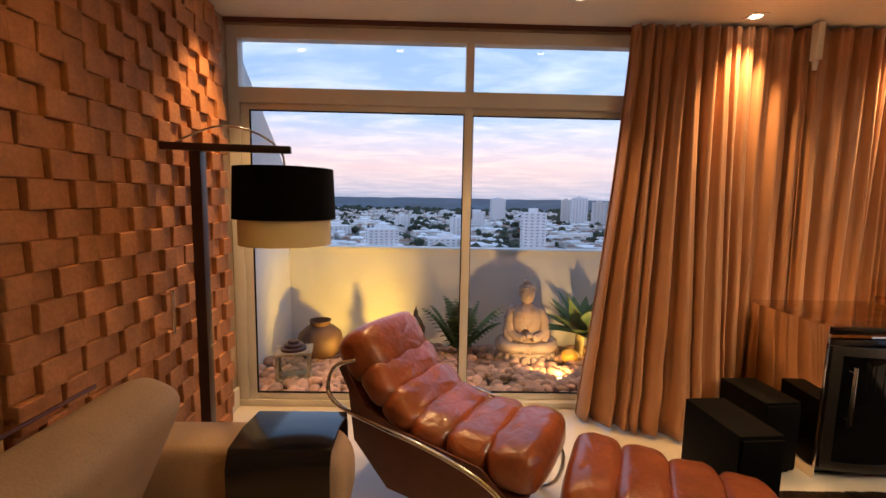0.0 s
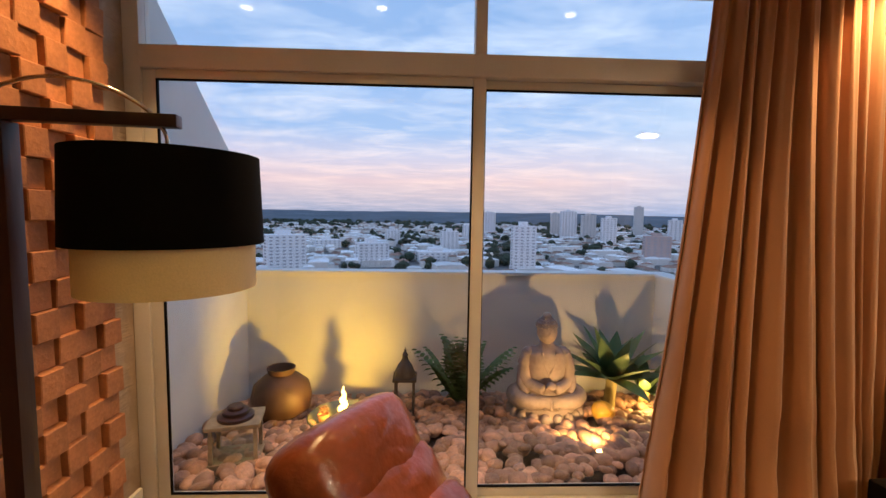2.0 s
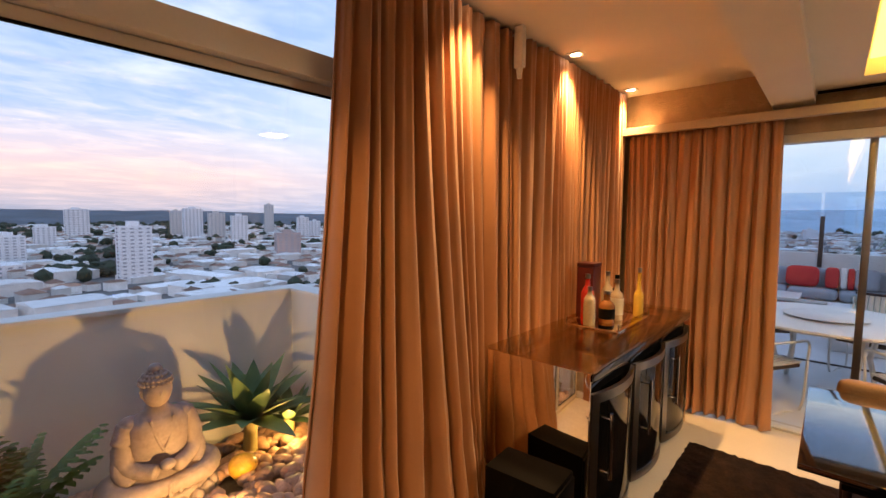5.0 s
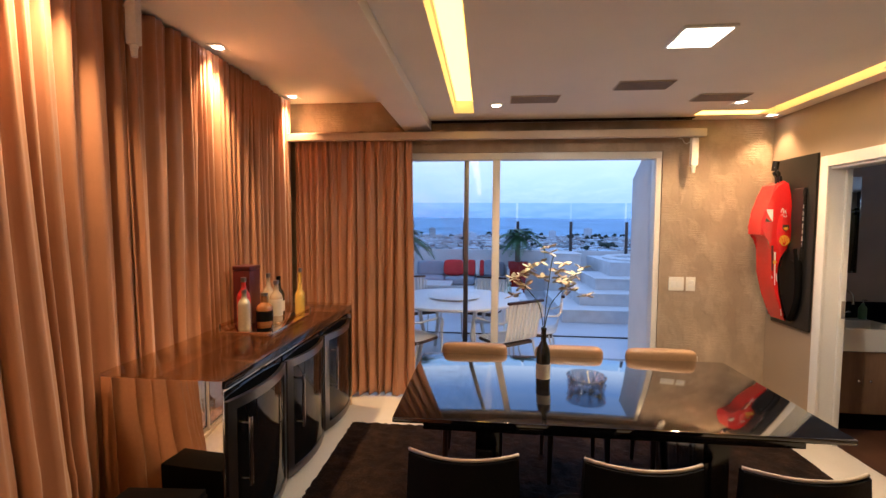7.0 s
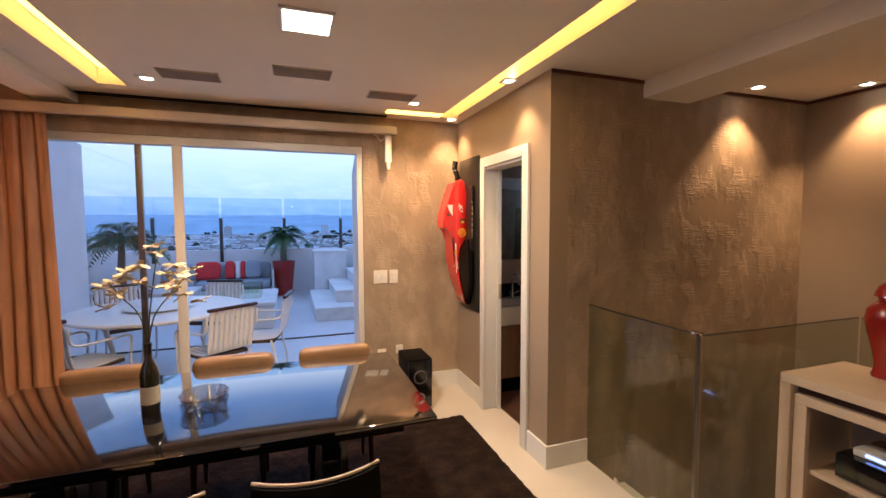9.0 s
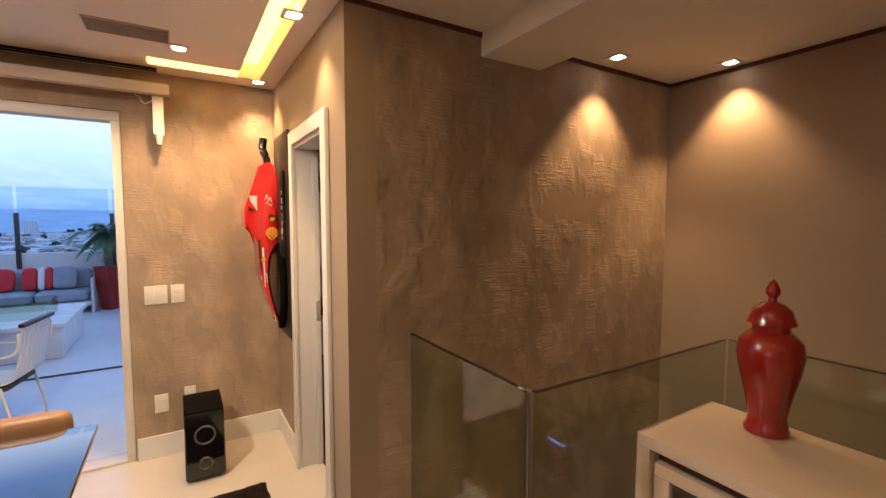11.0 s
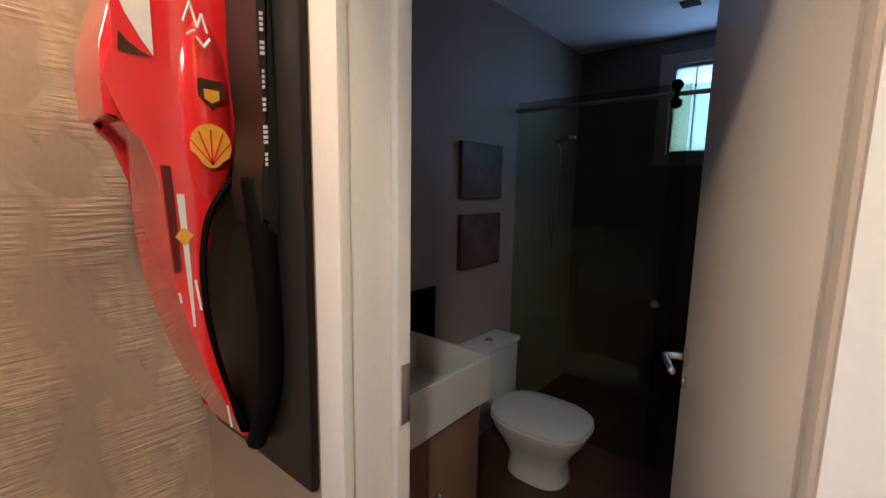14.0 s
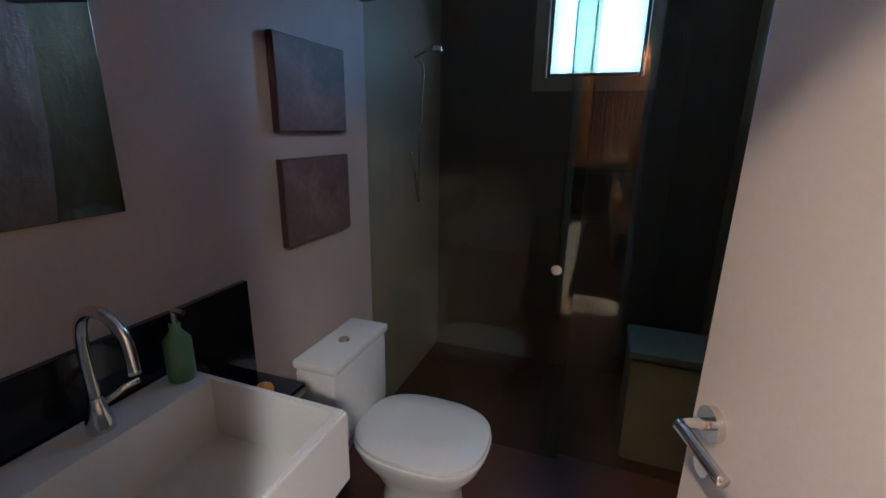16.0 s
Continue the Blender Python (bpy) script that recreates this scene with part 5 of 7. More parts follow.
for x, y in ((0.79, -2.74), (0.665, -2.71)):
    jr = thing("porcelain_jar", "small painted porcelain jar on a dark stand", "jar", "porcelain jars on the sideboard", (x, y, 0.876))
    bm = bmesh.new()
    lathe(bm, [(0, 0), (0.038, 0), (0.042, 0.008), (0.030, 0.016), (0.030, 0.028), (0, 0.028)], 20)
    part("stand", bm, M_WOODD, jr, "dark wooden stand")
    bm = bmesh.new()
    lathe(bm, [(0, 0.029), (0.028, 0.029), (0.036, 0.06), (0.046, 0.10), (0.044, 0.125), (0.028, 0.138), (0, 0.138)], 24)
    part("jar_body", bm, M_CHINA, jr)
    bm = bmesh.new()
    lathe(bm, [(0.032, 0.139), (0.034, 0.145), (0.022, 0.158), (0.008, 0.165), (0.010, 0.178), (0, 0.184)], 20)
    part("lid", bm, M_CHINA, jr)

# ---- bathroom ----
def frosted(name):
    m = bpy.data.materials.new(name)
    m.use_nodes = True
    n, l = m.node_tree.nodes, m.node_tree.links
    n.remove(n["Principled BSDF"])
    a, b, c = n.new("ShaderNodeBsdfTranslucent"), n.new("ShaderNodeBsdfTransparent"), n.new("ShaderNodeMixShader")
    a.inputs[0].default_value = (0.9, 0.95, 1.0, 1)
    c.inputs[0].default_value = 0.35
    l.new(a.outputs[0], c.inputs[1])
    l.new(b.outputs[0], c.inputs[2])
    l.new(c.outputs[0], n["Material Output"].inputs[0])
    return m



vc = thing("vanity_cabinet", "brown wood vanity cabinet under the basin", "cabinet", at=(3.82, -2.53, 0))
M_WOODM = mat("brown_wood", (0.20, 0.115, 0.065), 0.45, 0, 0.25, 6, 0.06, 70, 0.1, stretch=(1, 1, 0.12))
bx("carcass", (0.02, 0, 0.14, 0.478, 0.60, 0.655), M_WOODM, vc)
for y in (0.005, 0.302):
    dd = bx("door", (0.0, y, 0.15, 0.019, y + 0.290, 0.65), M_WOODM, vc, "", 0.003)
    bm = bmesh.new()
    ball(bm, (-0.012, y + (0.25 if y < 0.1 else 0.04), 0.42), 0.012)
    part("knob", bm, M_CHROME, dd, "chrome knob")
bx("plinth", (0.05, 0.01, 0.0, 0.47, 0.59, 0.139), M_BLACKM, vc)
bs = thing("basin", "square white ceramic basin with a flat rim", "basin", at=(3.797, -2.56, 0.66))
bm = bmesh.new()
box(bm, 0, 0, 0, 0.48, 0.64, 0.18)
bmesh.ops.bevel(bm, geom=list(bm.edges), offset=0.006, segments=2, affect="EDGES")
bm.faces.ensure_lookup_table()
tf = max((f for f in bm.faces if f.normal.z > 0.99 or f.normal.z < -0.99), key=lambda f: f.calc_center_median().z + f.calc_area())
bmesh.ops.inset_individual(bm, faces=[tf], thickness=0.02)
for v in tf.verts:
    if v.co.x > 0.3:
        v.co.x -= 0.095
r_ = bmesh.ops.extrude_face_region(bm, geom=[tf])
bmesh.ops.translate(bm, vec=(0, 0, -0.15), verts=[v for v in r_["geom"] if isinstance(v, bmesh.types.BMVert)])
bmesh.ops.delete(bm, geom=[tf], context="FACES_ONLY")
part("bowl", bm, M_CERAM, bs, "", False)
bm = bmesh.new()
lathe(bm, [(0, 0.031), (0.024, 0.031), (0.024, 0.036), (0.012, 0.034), (0, 0.032)], 20, (0.20, 0.30, 0))
part("drain", bm, M_STEEL, bs, "steel drain")
fc = thing("tap", "chrome swan neck basin tap", "tap", at=(4.215, -2.33, 0.841))
bm = bmesh.new()
lathe(bm, [(0, 0), (0.026, 0), (0.024, 0.02), (0.016, 0.05), (0.013, 0.07), (0, 0.07)], 20)
part("base", bm, M_CHROME, fc)
bm = bmesh.new()
tube(bm, smooth_path([(0, 0, 0.06), (0, 0, 0.20), (-0.03, 0, 0.25), (-0.08, 0, 0.255), (-0.12, 0, 0.22), (-0.13, 0, 0.15)]), 0.011, 10)
part("spout", bm, M_CHROME, fc, "", "all")
bm = bmesh.new()
tube(bm, [(0, -0.015, 0.05), (-0.01, -0.05, 0.065), (-0.02, -0.075, 0.07)], 0.007, 8)
part("lever", bm, M_CHROME, fc, "", "all")
structure("backsplash", [(4.279, -2.80, 0.66, 4.298, DY - 0.15, 0.985)], M_BLACK, "black granite backsplash", "backsplash", 0.002)
bl = thing("counter_shelf", "black granite shelf beside the basin", "shelf", at=(4.10, -2.80, 0.66))
bx("slab", (0, 0, 0, 0.178, 0.235, 0.03), M_BLACK, bl)
sb_ = thing("soap_bottle", "green plastic soap bottle with a pump", "bottle", at=(4.225, -2.52, 0.841))
bm = bmesh.new()
lathe(bm, [(0, 0), (0.028, 0), (0.030, 0.01), (0.030, 0.10), (0.012, 0.125), (0.012, 0.14), (0, 0.14)], 18)
part("bottle_body", bm, mat("green_plastic", (0.10, 0.20, 0.10), 0.3, 0, 0.1, 8), sb_)
bm = bmesh.new()
cyl(bm, (0, 0, 0.14), (0, 0, 0.175), 0.008)
cyl(bm, (0, 0, 0.172), (-0.035, 0, 0.172), 0.006)
part("pump", bm, M_CHROME, sb_)
for x, y, c in ((4.20, -2.62, (0.5, 0.05, 0.01)), (4.16, -2.70, (0.65, 0.25, 0.02))):
    bm = bmesh.new()
    ball(bm, (x, y, 0.69 + 0.022), 0.022, 2, (1.2, 1.2, 1.0))
    single("soap_ball", bm, mat("soap_paint", c, 0.4, 0, 0.1, 8), "small orange soap ball on the shelf", "soap", "soaps")
mr = thing("bath_mirror", "frameless mirror above the basin", "mirror", at=(4.298, -2.50, 1.24))
bx("glass", (-0.012, 0, 0, -0.002, 0.55, 0.85), M_MIRROR, mr, "", 0.002)
for z in (1.035, 1.402):
    pf = thing("wall_picture", "small dark brown canvas picture on the wall", "picture", "bathroom pictures", (4.298, -3.355, z))
    bx("canvas_edge", (-0.025, 0, 0, -0.002, 0.375, 0.285), M_WOODD, pf)
    bx("picture_face", (-0.027, 0.004, 0.004, -0.0255, 0.371, 0.281), mat("brown_picture", (0.10, 0.06, 0.045), 0.5, 0, 0.5, 7, 0.05, 50, 0.2), pf, "brown abstract print", 0)
wc = thing("toilet", "white ceramic toilet with a closed lid", "toilet", at=(4.297, -3.17, 0))
bm = bmesh.new()
box(bm, -0.17, -0.19, 0.28, -0.004, 0.19, 0.595, 0.02)
part("tank", bm, M_CERAM, wc)
bm = bmesh.new()
box(bm, -0.178, -0.198, 0.597, -0.002, 0.198, 0.63, 0.012)
lid = part("tank_lid", bm, M_CERAM, wc)
bm = bmesh.new()
lathe(bm, [(0, 0.631), (0.022, 0.631), (0.020, 0.637), (0, 0.637)], 20, (-0.09, 0, 0))
part("flush_button", bm, M_CHROME, lid, "chrome flush button")


def seat_outline(s, z, bm):
    vs = []
    for k in range(40):
        a = 2 * math.pi * k / 40
        x = -0.42 + s * 0.25 * math.copysign(abs(math.cos(a)) ** 0.75, math.cos(a))
        y = s * 0.20 * math.copysign(abs(math.sin(a)) ** 0.75, math.sin(a))
        vs.append(bm.verts.new((x, y, z)))
    return vs


def stack(levels, bm):
    rs = [seat_outline(s, z, bm) for s, z in levels]
    for a, b in zip(rs, rs[1:]):
        for k in range(40):
            bm.faces.new((a[k], a[(k + 1) % 40], b[(k + 1) % 40], b[k]))
    bm.faces.new(rs[0][::-1])
    bm.faces.new(rs[-1])


bm = bmesh.new()
stack([(0.62, 0.0), (0.60, 0.05), (0.58, 0.10), (0.78, 0.19), (0.95, 0.25), (0.99, 0.285)], bm)
part("pan", bm, M_CERAM, wc)
bm = bmesh.new()
stack([(1.0, 0.288), (1.02, 0.293), (1.02, 0.302), (0.99, 0.306)], bm)
part("seat_ring", bm, M_CERAM, wc)
bm = bmesh.new()
stack([(0.99, 0.308), (1.01, 0.313), (1.0, 0.325), (0.93, 0.334), (0.55, 0.340)], bm)
part("lid", bm, M_CERAM, wc)
M_SHG = glass_mat("shower_glass", (0.74, 0.76, 0.62), 0.0, 0.07)
sh = tagged(thing("shower_screen", "sliding tinted glass shower screen with a steel rail", "shower screen"), kind="structure")
o = bx("glass_panel", (3.40, -3.56, 0.02, 4.299, -3.552, 1.95), M_SHG, sh, "tinted glass panel", 0)
o2 = bx("glass_panel", (2.75, -3.60, 0.02, 3.48, -3.592, 1.95), M_SHG, sh, "tinted glass panel", 0)
o.visible_shadow = o2.visible_shadow = False
bm = bmesh.new()
cyl(bm, (2.75, -3.535, 1.90), (4.299, -3.535, 1.90), 0.011)
part("rail", bm, M_STEEL, sh, "steel rail")
for z in (1.935, 1.855):
    bm = bmesh.new()
    cyl(bm, (3.45, -3.52, z), (3.45, -3.495, z), 0.024)
    part("roller", bm, M_BLACKM, sh, "round roller")
bm = bmesh.new()
box(bm, 3.441, -3.518, 1.855, 3.459, -3.503, 1.935)
part("roller_arm", bm, M_BLACKM, sh)
bm = bmesh.new()
cyl(bm, (3.47, -3.55, 0.90), (3.47, -3.52, 0.90), 0.02)
part("pull_knob", bm, M_CHROME, sh, "chrome knob")
wb_ = tagged(thing("window_bath", "small frosted bathroom window in a white frame", "window"), kind="structure")
for b in ((3.203, -4.48, 1.693, 3.222, -4.44, 2.247), (3.668, -4.48, 1.693, 3.687, -4.44, 2.247), (3.222, -4.48, 1.693, 3.668, -4.44, 1.712), (3.222, -4.48, 2.228, 3.668, -4.44, 2.247), (3.455, -4.470, 1.712, 3.457, -4.450, 2.228), (3.552, -4.470, 1.712, 3.554, -4.450, 2.228)):
    bx("window_frame", b, M_STEEL, wb_)
o = bx("pane", (3.222, -4.463, 1.712, 3.668, -4.457, 2.228), frosted("frosted_glass"), wb_, "pale frosted pane", 0)
o.visible_shadow = False
structure("window_trim_bath", [(3.14, -4.429, 1.62, 3.76, -4.418, 1.69), (3.14, -4.429, 2.25, 3.76, -4.418, 2.32), (3.14, -4.429, 1.69, 3.20, -4.418, 2.25), (3.69, -4.429, 1.69, 3.76, -4.418, 2.25)], M_TILEB, "grey stone surround of the bathroom window", "trim")
shw = thing("hand_shower", "chrome hand shower with a hanging hose", "shower", at=(4.298, -4.0, 0))
bm = bmesh.new()
tube(bm, smooth_path([(-0.03, 0, 1.75), (-0.07, 0, 1.70), (-0.06, 0.01, 1.45), (-0.05, 0.02, 1.15), (-0.06, 0.04, 1.05), (-0.05, 0.06, 1.18), (-0.03, 0.06, 1.3)]), 0.007, 8)
part("hose", bm, M_CHROME, shw, "", "all")
bm = bmesh.new()
cyl(bm, (-0.02, 0, 1.76), (-0.12, 0, 1.80), 0.012)
lathe(bm, [(0, 1.775), (0.045, 1.775), (0.040, 1.795), (0, 1.80)], 20, (-0.13, 0, 0))
part("shower_head", bm, M_CHROME, shw)
bn = thing("laundry_basket", "plain grey upright laundry basket with a lid", "basket", at=(2.98, -3.82, 0))
M_BASKET = mat("grey_basket_plastic", (0.20, 0.18, 0.165), 0.5, 0, 0.1, 8, 0.1, 90, 0.06)
bx("bucket", (-0.17, -0.14, 0.0, 0.17, 0.14, 0.50), M_BASKET, bn, "", 0.03)
bx("lid", (-0.178, -0.148, 0.502, 0.178, 0.148, 0.54), M_BASKET, bn, "", 0.014)
bds = thing("bath_ceiling_spot", "small dark square downlight, switched off", "downlight", at=(3.51, -3.90, 2.419))
bx("rim", (-0.045, -0.045, -0.006, 0.045, 0.045, 0.0), M_BLACKM, bds)

# ---- window garden ----
GX0, GX1, GY1 = -1.99, 1.92, 4.75
structure("ground_garden", [(GX0, NY + 0.15, -0.6, GX1, GY1, -0.28)], M_SOIL, "dark soil under the pebbles", "ground")
structure("parapet_garden", [(GX0 - 0.15, GY1, -1.0, GX1 + 0.15, GY1 + 0.15, 0.985), (GX1, NY + 0.15, -1.0, GX1 + 0.15, GY1, 0.985)], M_RENDER, "white painted garden parapet", "parapet")
structure("trim_parapet_cap", [(GX0 - 0.02, GY1 - 0.02, 0.986, GX1 + 0.17, GY1 + 0.17, 1.02), (GX1 - 0.02, NY + 0.16, 0.986, GX1 + 0.17, GY1 - 0.02, 1.02)], M_RENDER, "white stone coping on the parapet", "coping", 0.004)
bm = bmesh.new()
sl_ = [(NY + 0.15, -1.0), (GY1 + 0.15, -1.0), (GY1 + 0.15, 1.70), (GY1 + 0.02, 1.80), (NY + 0.15, 3.30)]
a_ = [bm.verts.new((GX0, y, z)) for y, z in sl_]
b_ = [bm.verts.new((GX0 - 0.15, y, z)) for y, z in sl_]
bm.faces.new(a_)
bm.faces.new(b_[::-1])
for k in range(5):
    bm.faces.new((a_[k], a_[(k + 1) % 5], b_[(k + 1) % 5], b_[k]))
single("wall_garden_side", bm, M_RENDER, "white side wall with a sloping top", "wall", "", "structure", False)


def bed(y):
    return 0.03 - 0.21 * (y - 2.95) / 1.8


rs = random.Random(21)
ico = bmesh.new()
bmesh.ops.create_icosphere(ico, subdivisions=2, radius=1)
IV = [v.co.copy() for v in ico.verts]
IF = [[v.index for v in f.verts] for f in ico.faces]
ico.free()
V, F = [], []
for k in range(1500):
    x, y = rs.uniform(GX0 + 0.04, GX1 - 0.04), rs.uniform(NY + 0.19, GY1 - 0.03)
    s = rs.uniform(0.030, 0.066)
    m = Matrix.Translation((x, y, bed(y) + rs.uniform(-0.035, 0.015))) @ Euler((rs.uniform(-0.4, 0.4), rs.uniform(-0.4, 0.4), rs.uniform(0, 6))).to_matrix().to_4x4() @ Matrix.Diagonal((s * rs.uniform(1.0, 1.5), s, s * rs.uniform(0.6, 0.8), 1))
    n0 = len(V)
    sd_ = rs.uniform(0, 50)
    V += [m @ (v * (1 + 0.16 * noise.noise(v * 1.3 + Vector((sd_, 0, 0))))) for v in IV]
    F += [[i + n0 for i in f] for f in IF]
me = bpy.data.meshes.new("river_pebbles")
me.from_pydata(V, [], F)
me.materials.append(M_STONE)
me.shade_smooth()
tagged(new("river_pebbles", me), "rounded pink and cream river pebbles covering the garden", "pebbles", "", "stuff")

M_STATUE = mat("weathered_stone_statue", (0.30, 0.23, 0.205), 0.7, 0, 0.22, 12, 0.25, 60, 0.12)
bz = bed(4.15) - 0.02
bm = bmesh.new()
C = Vector((0.70, 4.15, bz))
lathe(bm, [(0, 0), (0.27, 0), (0.30, 0.03), (0.29, 0.07), (0.25, 0.10), (0.27, 0.13), (0.25, 0.15), (0, 0.15)], 40, C, 1.05, 0.8)
for k in range(18):
    a = k * 2 * math.pi / 18
    ball(bm, C + Vector((0.275 * 1.03 * math.cos(a), 0.275 * 0.8 * math.sin(a), 0.07)), 0.055, 2, (0.8, 0.8, 1.1))
ball(bm, C + Vector((0, 0, 0.21)), 0.2, 3, (1.25, 0.85, 0.5))
for s in (-1, 1):
    tube(bm, smooth_path([C + Vector((s * 0.10, 0.05, 0.24)), C + Vector((s * 0.26, -0.02, 0.22)), C + Vector((s * 0.20, -0.13, 0.20)), C + Vector((-s * 0.02, -0.16, 0.20))]), lambda t: 0.085 - 0.035 * t, 14)
    tube(bm, smooth_path([C + Vector((s * 0.14, 0.02, 0.555)), C + Vector((s * 0.185, 0.0, 0.44)), C + Vector((s * 0.165, -0.05, 0.33)), C + Vector((s * 0.05, -0.15, 0.30))]), lambda t: 0.066 - 0.026 * t, 12)
    ball(bm, C + Vector((s * 0.135, 0.02, 0.545)), 0.068, 2)
    # sleeve and robe edge falling to the knee
    tube(bm, smooth_path([C + Vector((s * 0.19, 0.0, 0.40)), C + Vector((s * 0.21, -0.04, 0.31)), C + Vector((s * 0.17, -0.10, 0.25))]), lambda t: 0.050 - 0.02 * t, 10)
lathe(bm, [(0, 0.20), (0.185, 0.22), (0.155, 0.34), (0.165, 0.46), (0.168, 0.54), (0.125, 0.60), (0.066, 0.63), (0.054, 0.69), (0, 0.69)], 28, C, 1.0, 0.68)
ball(bm, C + Vector((0, -0.005, 0.735)), 0.086, 3, (0.90, 0.98, 1.18))
ball(bm, C + Vector((0, 0.012, 0.785)), 0.086, 3, (0.98, 1.0, 0.78))
for k in range(4):
    n_c = (22, 20, 15, 9)[k]
    for q in range(n_c):
        g = 2 * math.pi * (q + 0.5 * (k % 2)) / n_c
        rr_ = (0.084, 0.079, 0.062, 0.038)[k]
        ball(bm, C + Vector((rr_ * math.cos(g), 0.012 + rr_ * math.sin(g), (0.785, 0.808, 0.830, 0.846)[k])), 0.0125, 1)
ball(bm, C + Vector((0, 0.014, 0.862)), 0.040, 2, (1, 1, 0.95))
ball(bm, C + Vector((0, -0.086, 0.735)), 0.012, 1, (0.7, 1, 1.6))
for k in range(7):
    g = radians(-60 + 20 * k)
    tube(bm, [C + Vector((0.06 * math.sin(g), -0.15, 0.22)), C + Vector((0.17 * math.sin(g), -0.12 - 0.09 * math.cos(g), 0.155))], 0.013, 6)
ball(bm, C + Vector((0, -0.165, 0.335)), 0.042, 2, (1, 1, 0.8))
for s in (-1, 1):
    tube(bm, smooth_path([C + Vector((s * 0.06, -0.085, 0.59)), C + Vector((s * 0.035, -0.105, 0.48)), C + Vector((0, -0.11, 0.40))]), 0.010, 6)
    ball(bm, C + Vector((s * 0.075, 0.0, 0.74)), 0.022, 2, (0.5, 0.8, 1.7))
single("statue", bm, M_STATUE, "seated grey stone garden statue on a lotus base", "statue", "", "", "all")
bm = bmesh.new()
lathe(bm, [(0, 0), (0.17, 0), (0.23, 0.08), (0.245, 0.18), (0.22, 0.28), (0.14, 0.35), (0.10, 0.37), (0.115, 0.42), (0.105, 0.42), (0.085, 0.37), (0.09, 0.30), (0, 0.28)], 40, (-1.50, 4.20, bed(4.2) - 0.02))
single("clay_pot", bm, mat("brown_clay", (0.075, 0.036, 0.022), 0.6, 0, 0.25, 8, 0.2, 50, 0.1), "round dark brown clay pot with a narrow neck", "pot", "", "", True)
M_IRON = mat("aged_pale_iron", (0.34, 0.27, 0.18), 0.6, 0.3, 0.25, 14, 0.2, 60, 0.15)
la = thing("lantern", "squat pale metal lantern with glass sides", "lantern", "garden lanterns", (-1.52, 3.38, bed(3.38) - 0.005), 12)
bx("base", (-0.15, -0.12, 0, 0.15, 0.12, 0.03), M_IRON, la, "", 0.004)
for sx in (-0.13, 0.13):
    for sy in (-0.10, 0.10):
        bx("corner_post", (sx - 0.012, sy - 0.012, 0.03, sx + 0.012, sy + 0.012, 0.25), M_IRON, la, "", 0.002)
bx("roof", (-0.16, -0.13, 0.25, 0.16, 0.13, 0.275), M_IRON, la, "", 0.004)
for k, (w, z) in enumerate(((0.11, 0.275), (0.08, 0.305), (0.05, 0.33))):
    bm = bmesh.new()
    lathe(bm, [(0, z), (w, z), (w, z + 0.02), (w * 0.8, z + 0.028), (0, z + 0.028)], 24)
    part("roof_tier", bm, M_WOODD, la)
o = bx("glass_side", (-0.12, -0.105, 0.03, 0.12, -0.10, 0.25), M_GLASSG, la, "clear glass side", 0)
lb = thing("lantern", "small dark lantern with a fluted dome top", "lantern", "garden lanterns", (-0.48, 4.25, bed(4.25) - 0.01))
M_DIRON = mat("dark_iron", (0.09, 0.075, 0.065), 0.5, 0.6, 0.2, 14, 0.1, 60, 0.1)
bx("base", (-0.09, -0.09, 0, 0.09, 0.09, 0.02), M_DIRON, lb)
for sx in (-0.075, 0.075):
    for sy in (-0.075, 0.075):
        bx("corner_post", (sx - 0.01, sy - 0.01, 0.02, sx + 0.01, sy + 0.01, 0.30), M_DIRON, lb, "", 0.002)
bx("roof_plate", (-0.10, -0.10, 0.30, 0.10, 0.10, 0.325), M_DIRON, lb)
bm = bmesh.new()
lathe(bm, [(0.088, 0.325), (0.085, 0.36), (0.06, 0.42), (0.03, 0.46), (0.02, 0.49), (0.028, 0.505), (0.012, 0.53), (0, 0.58)], 12)
part("dome", bm, M_DIRON, lb, "fluted dome", False)
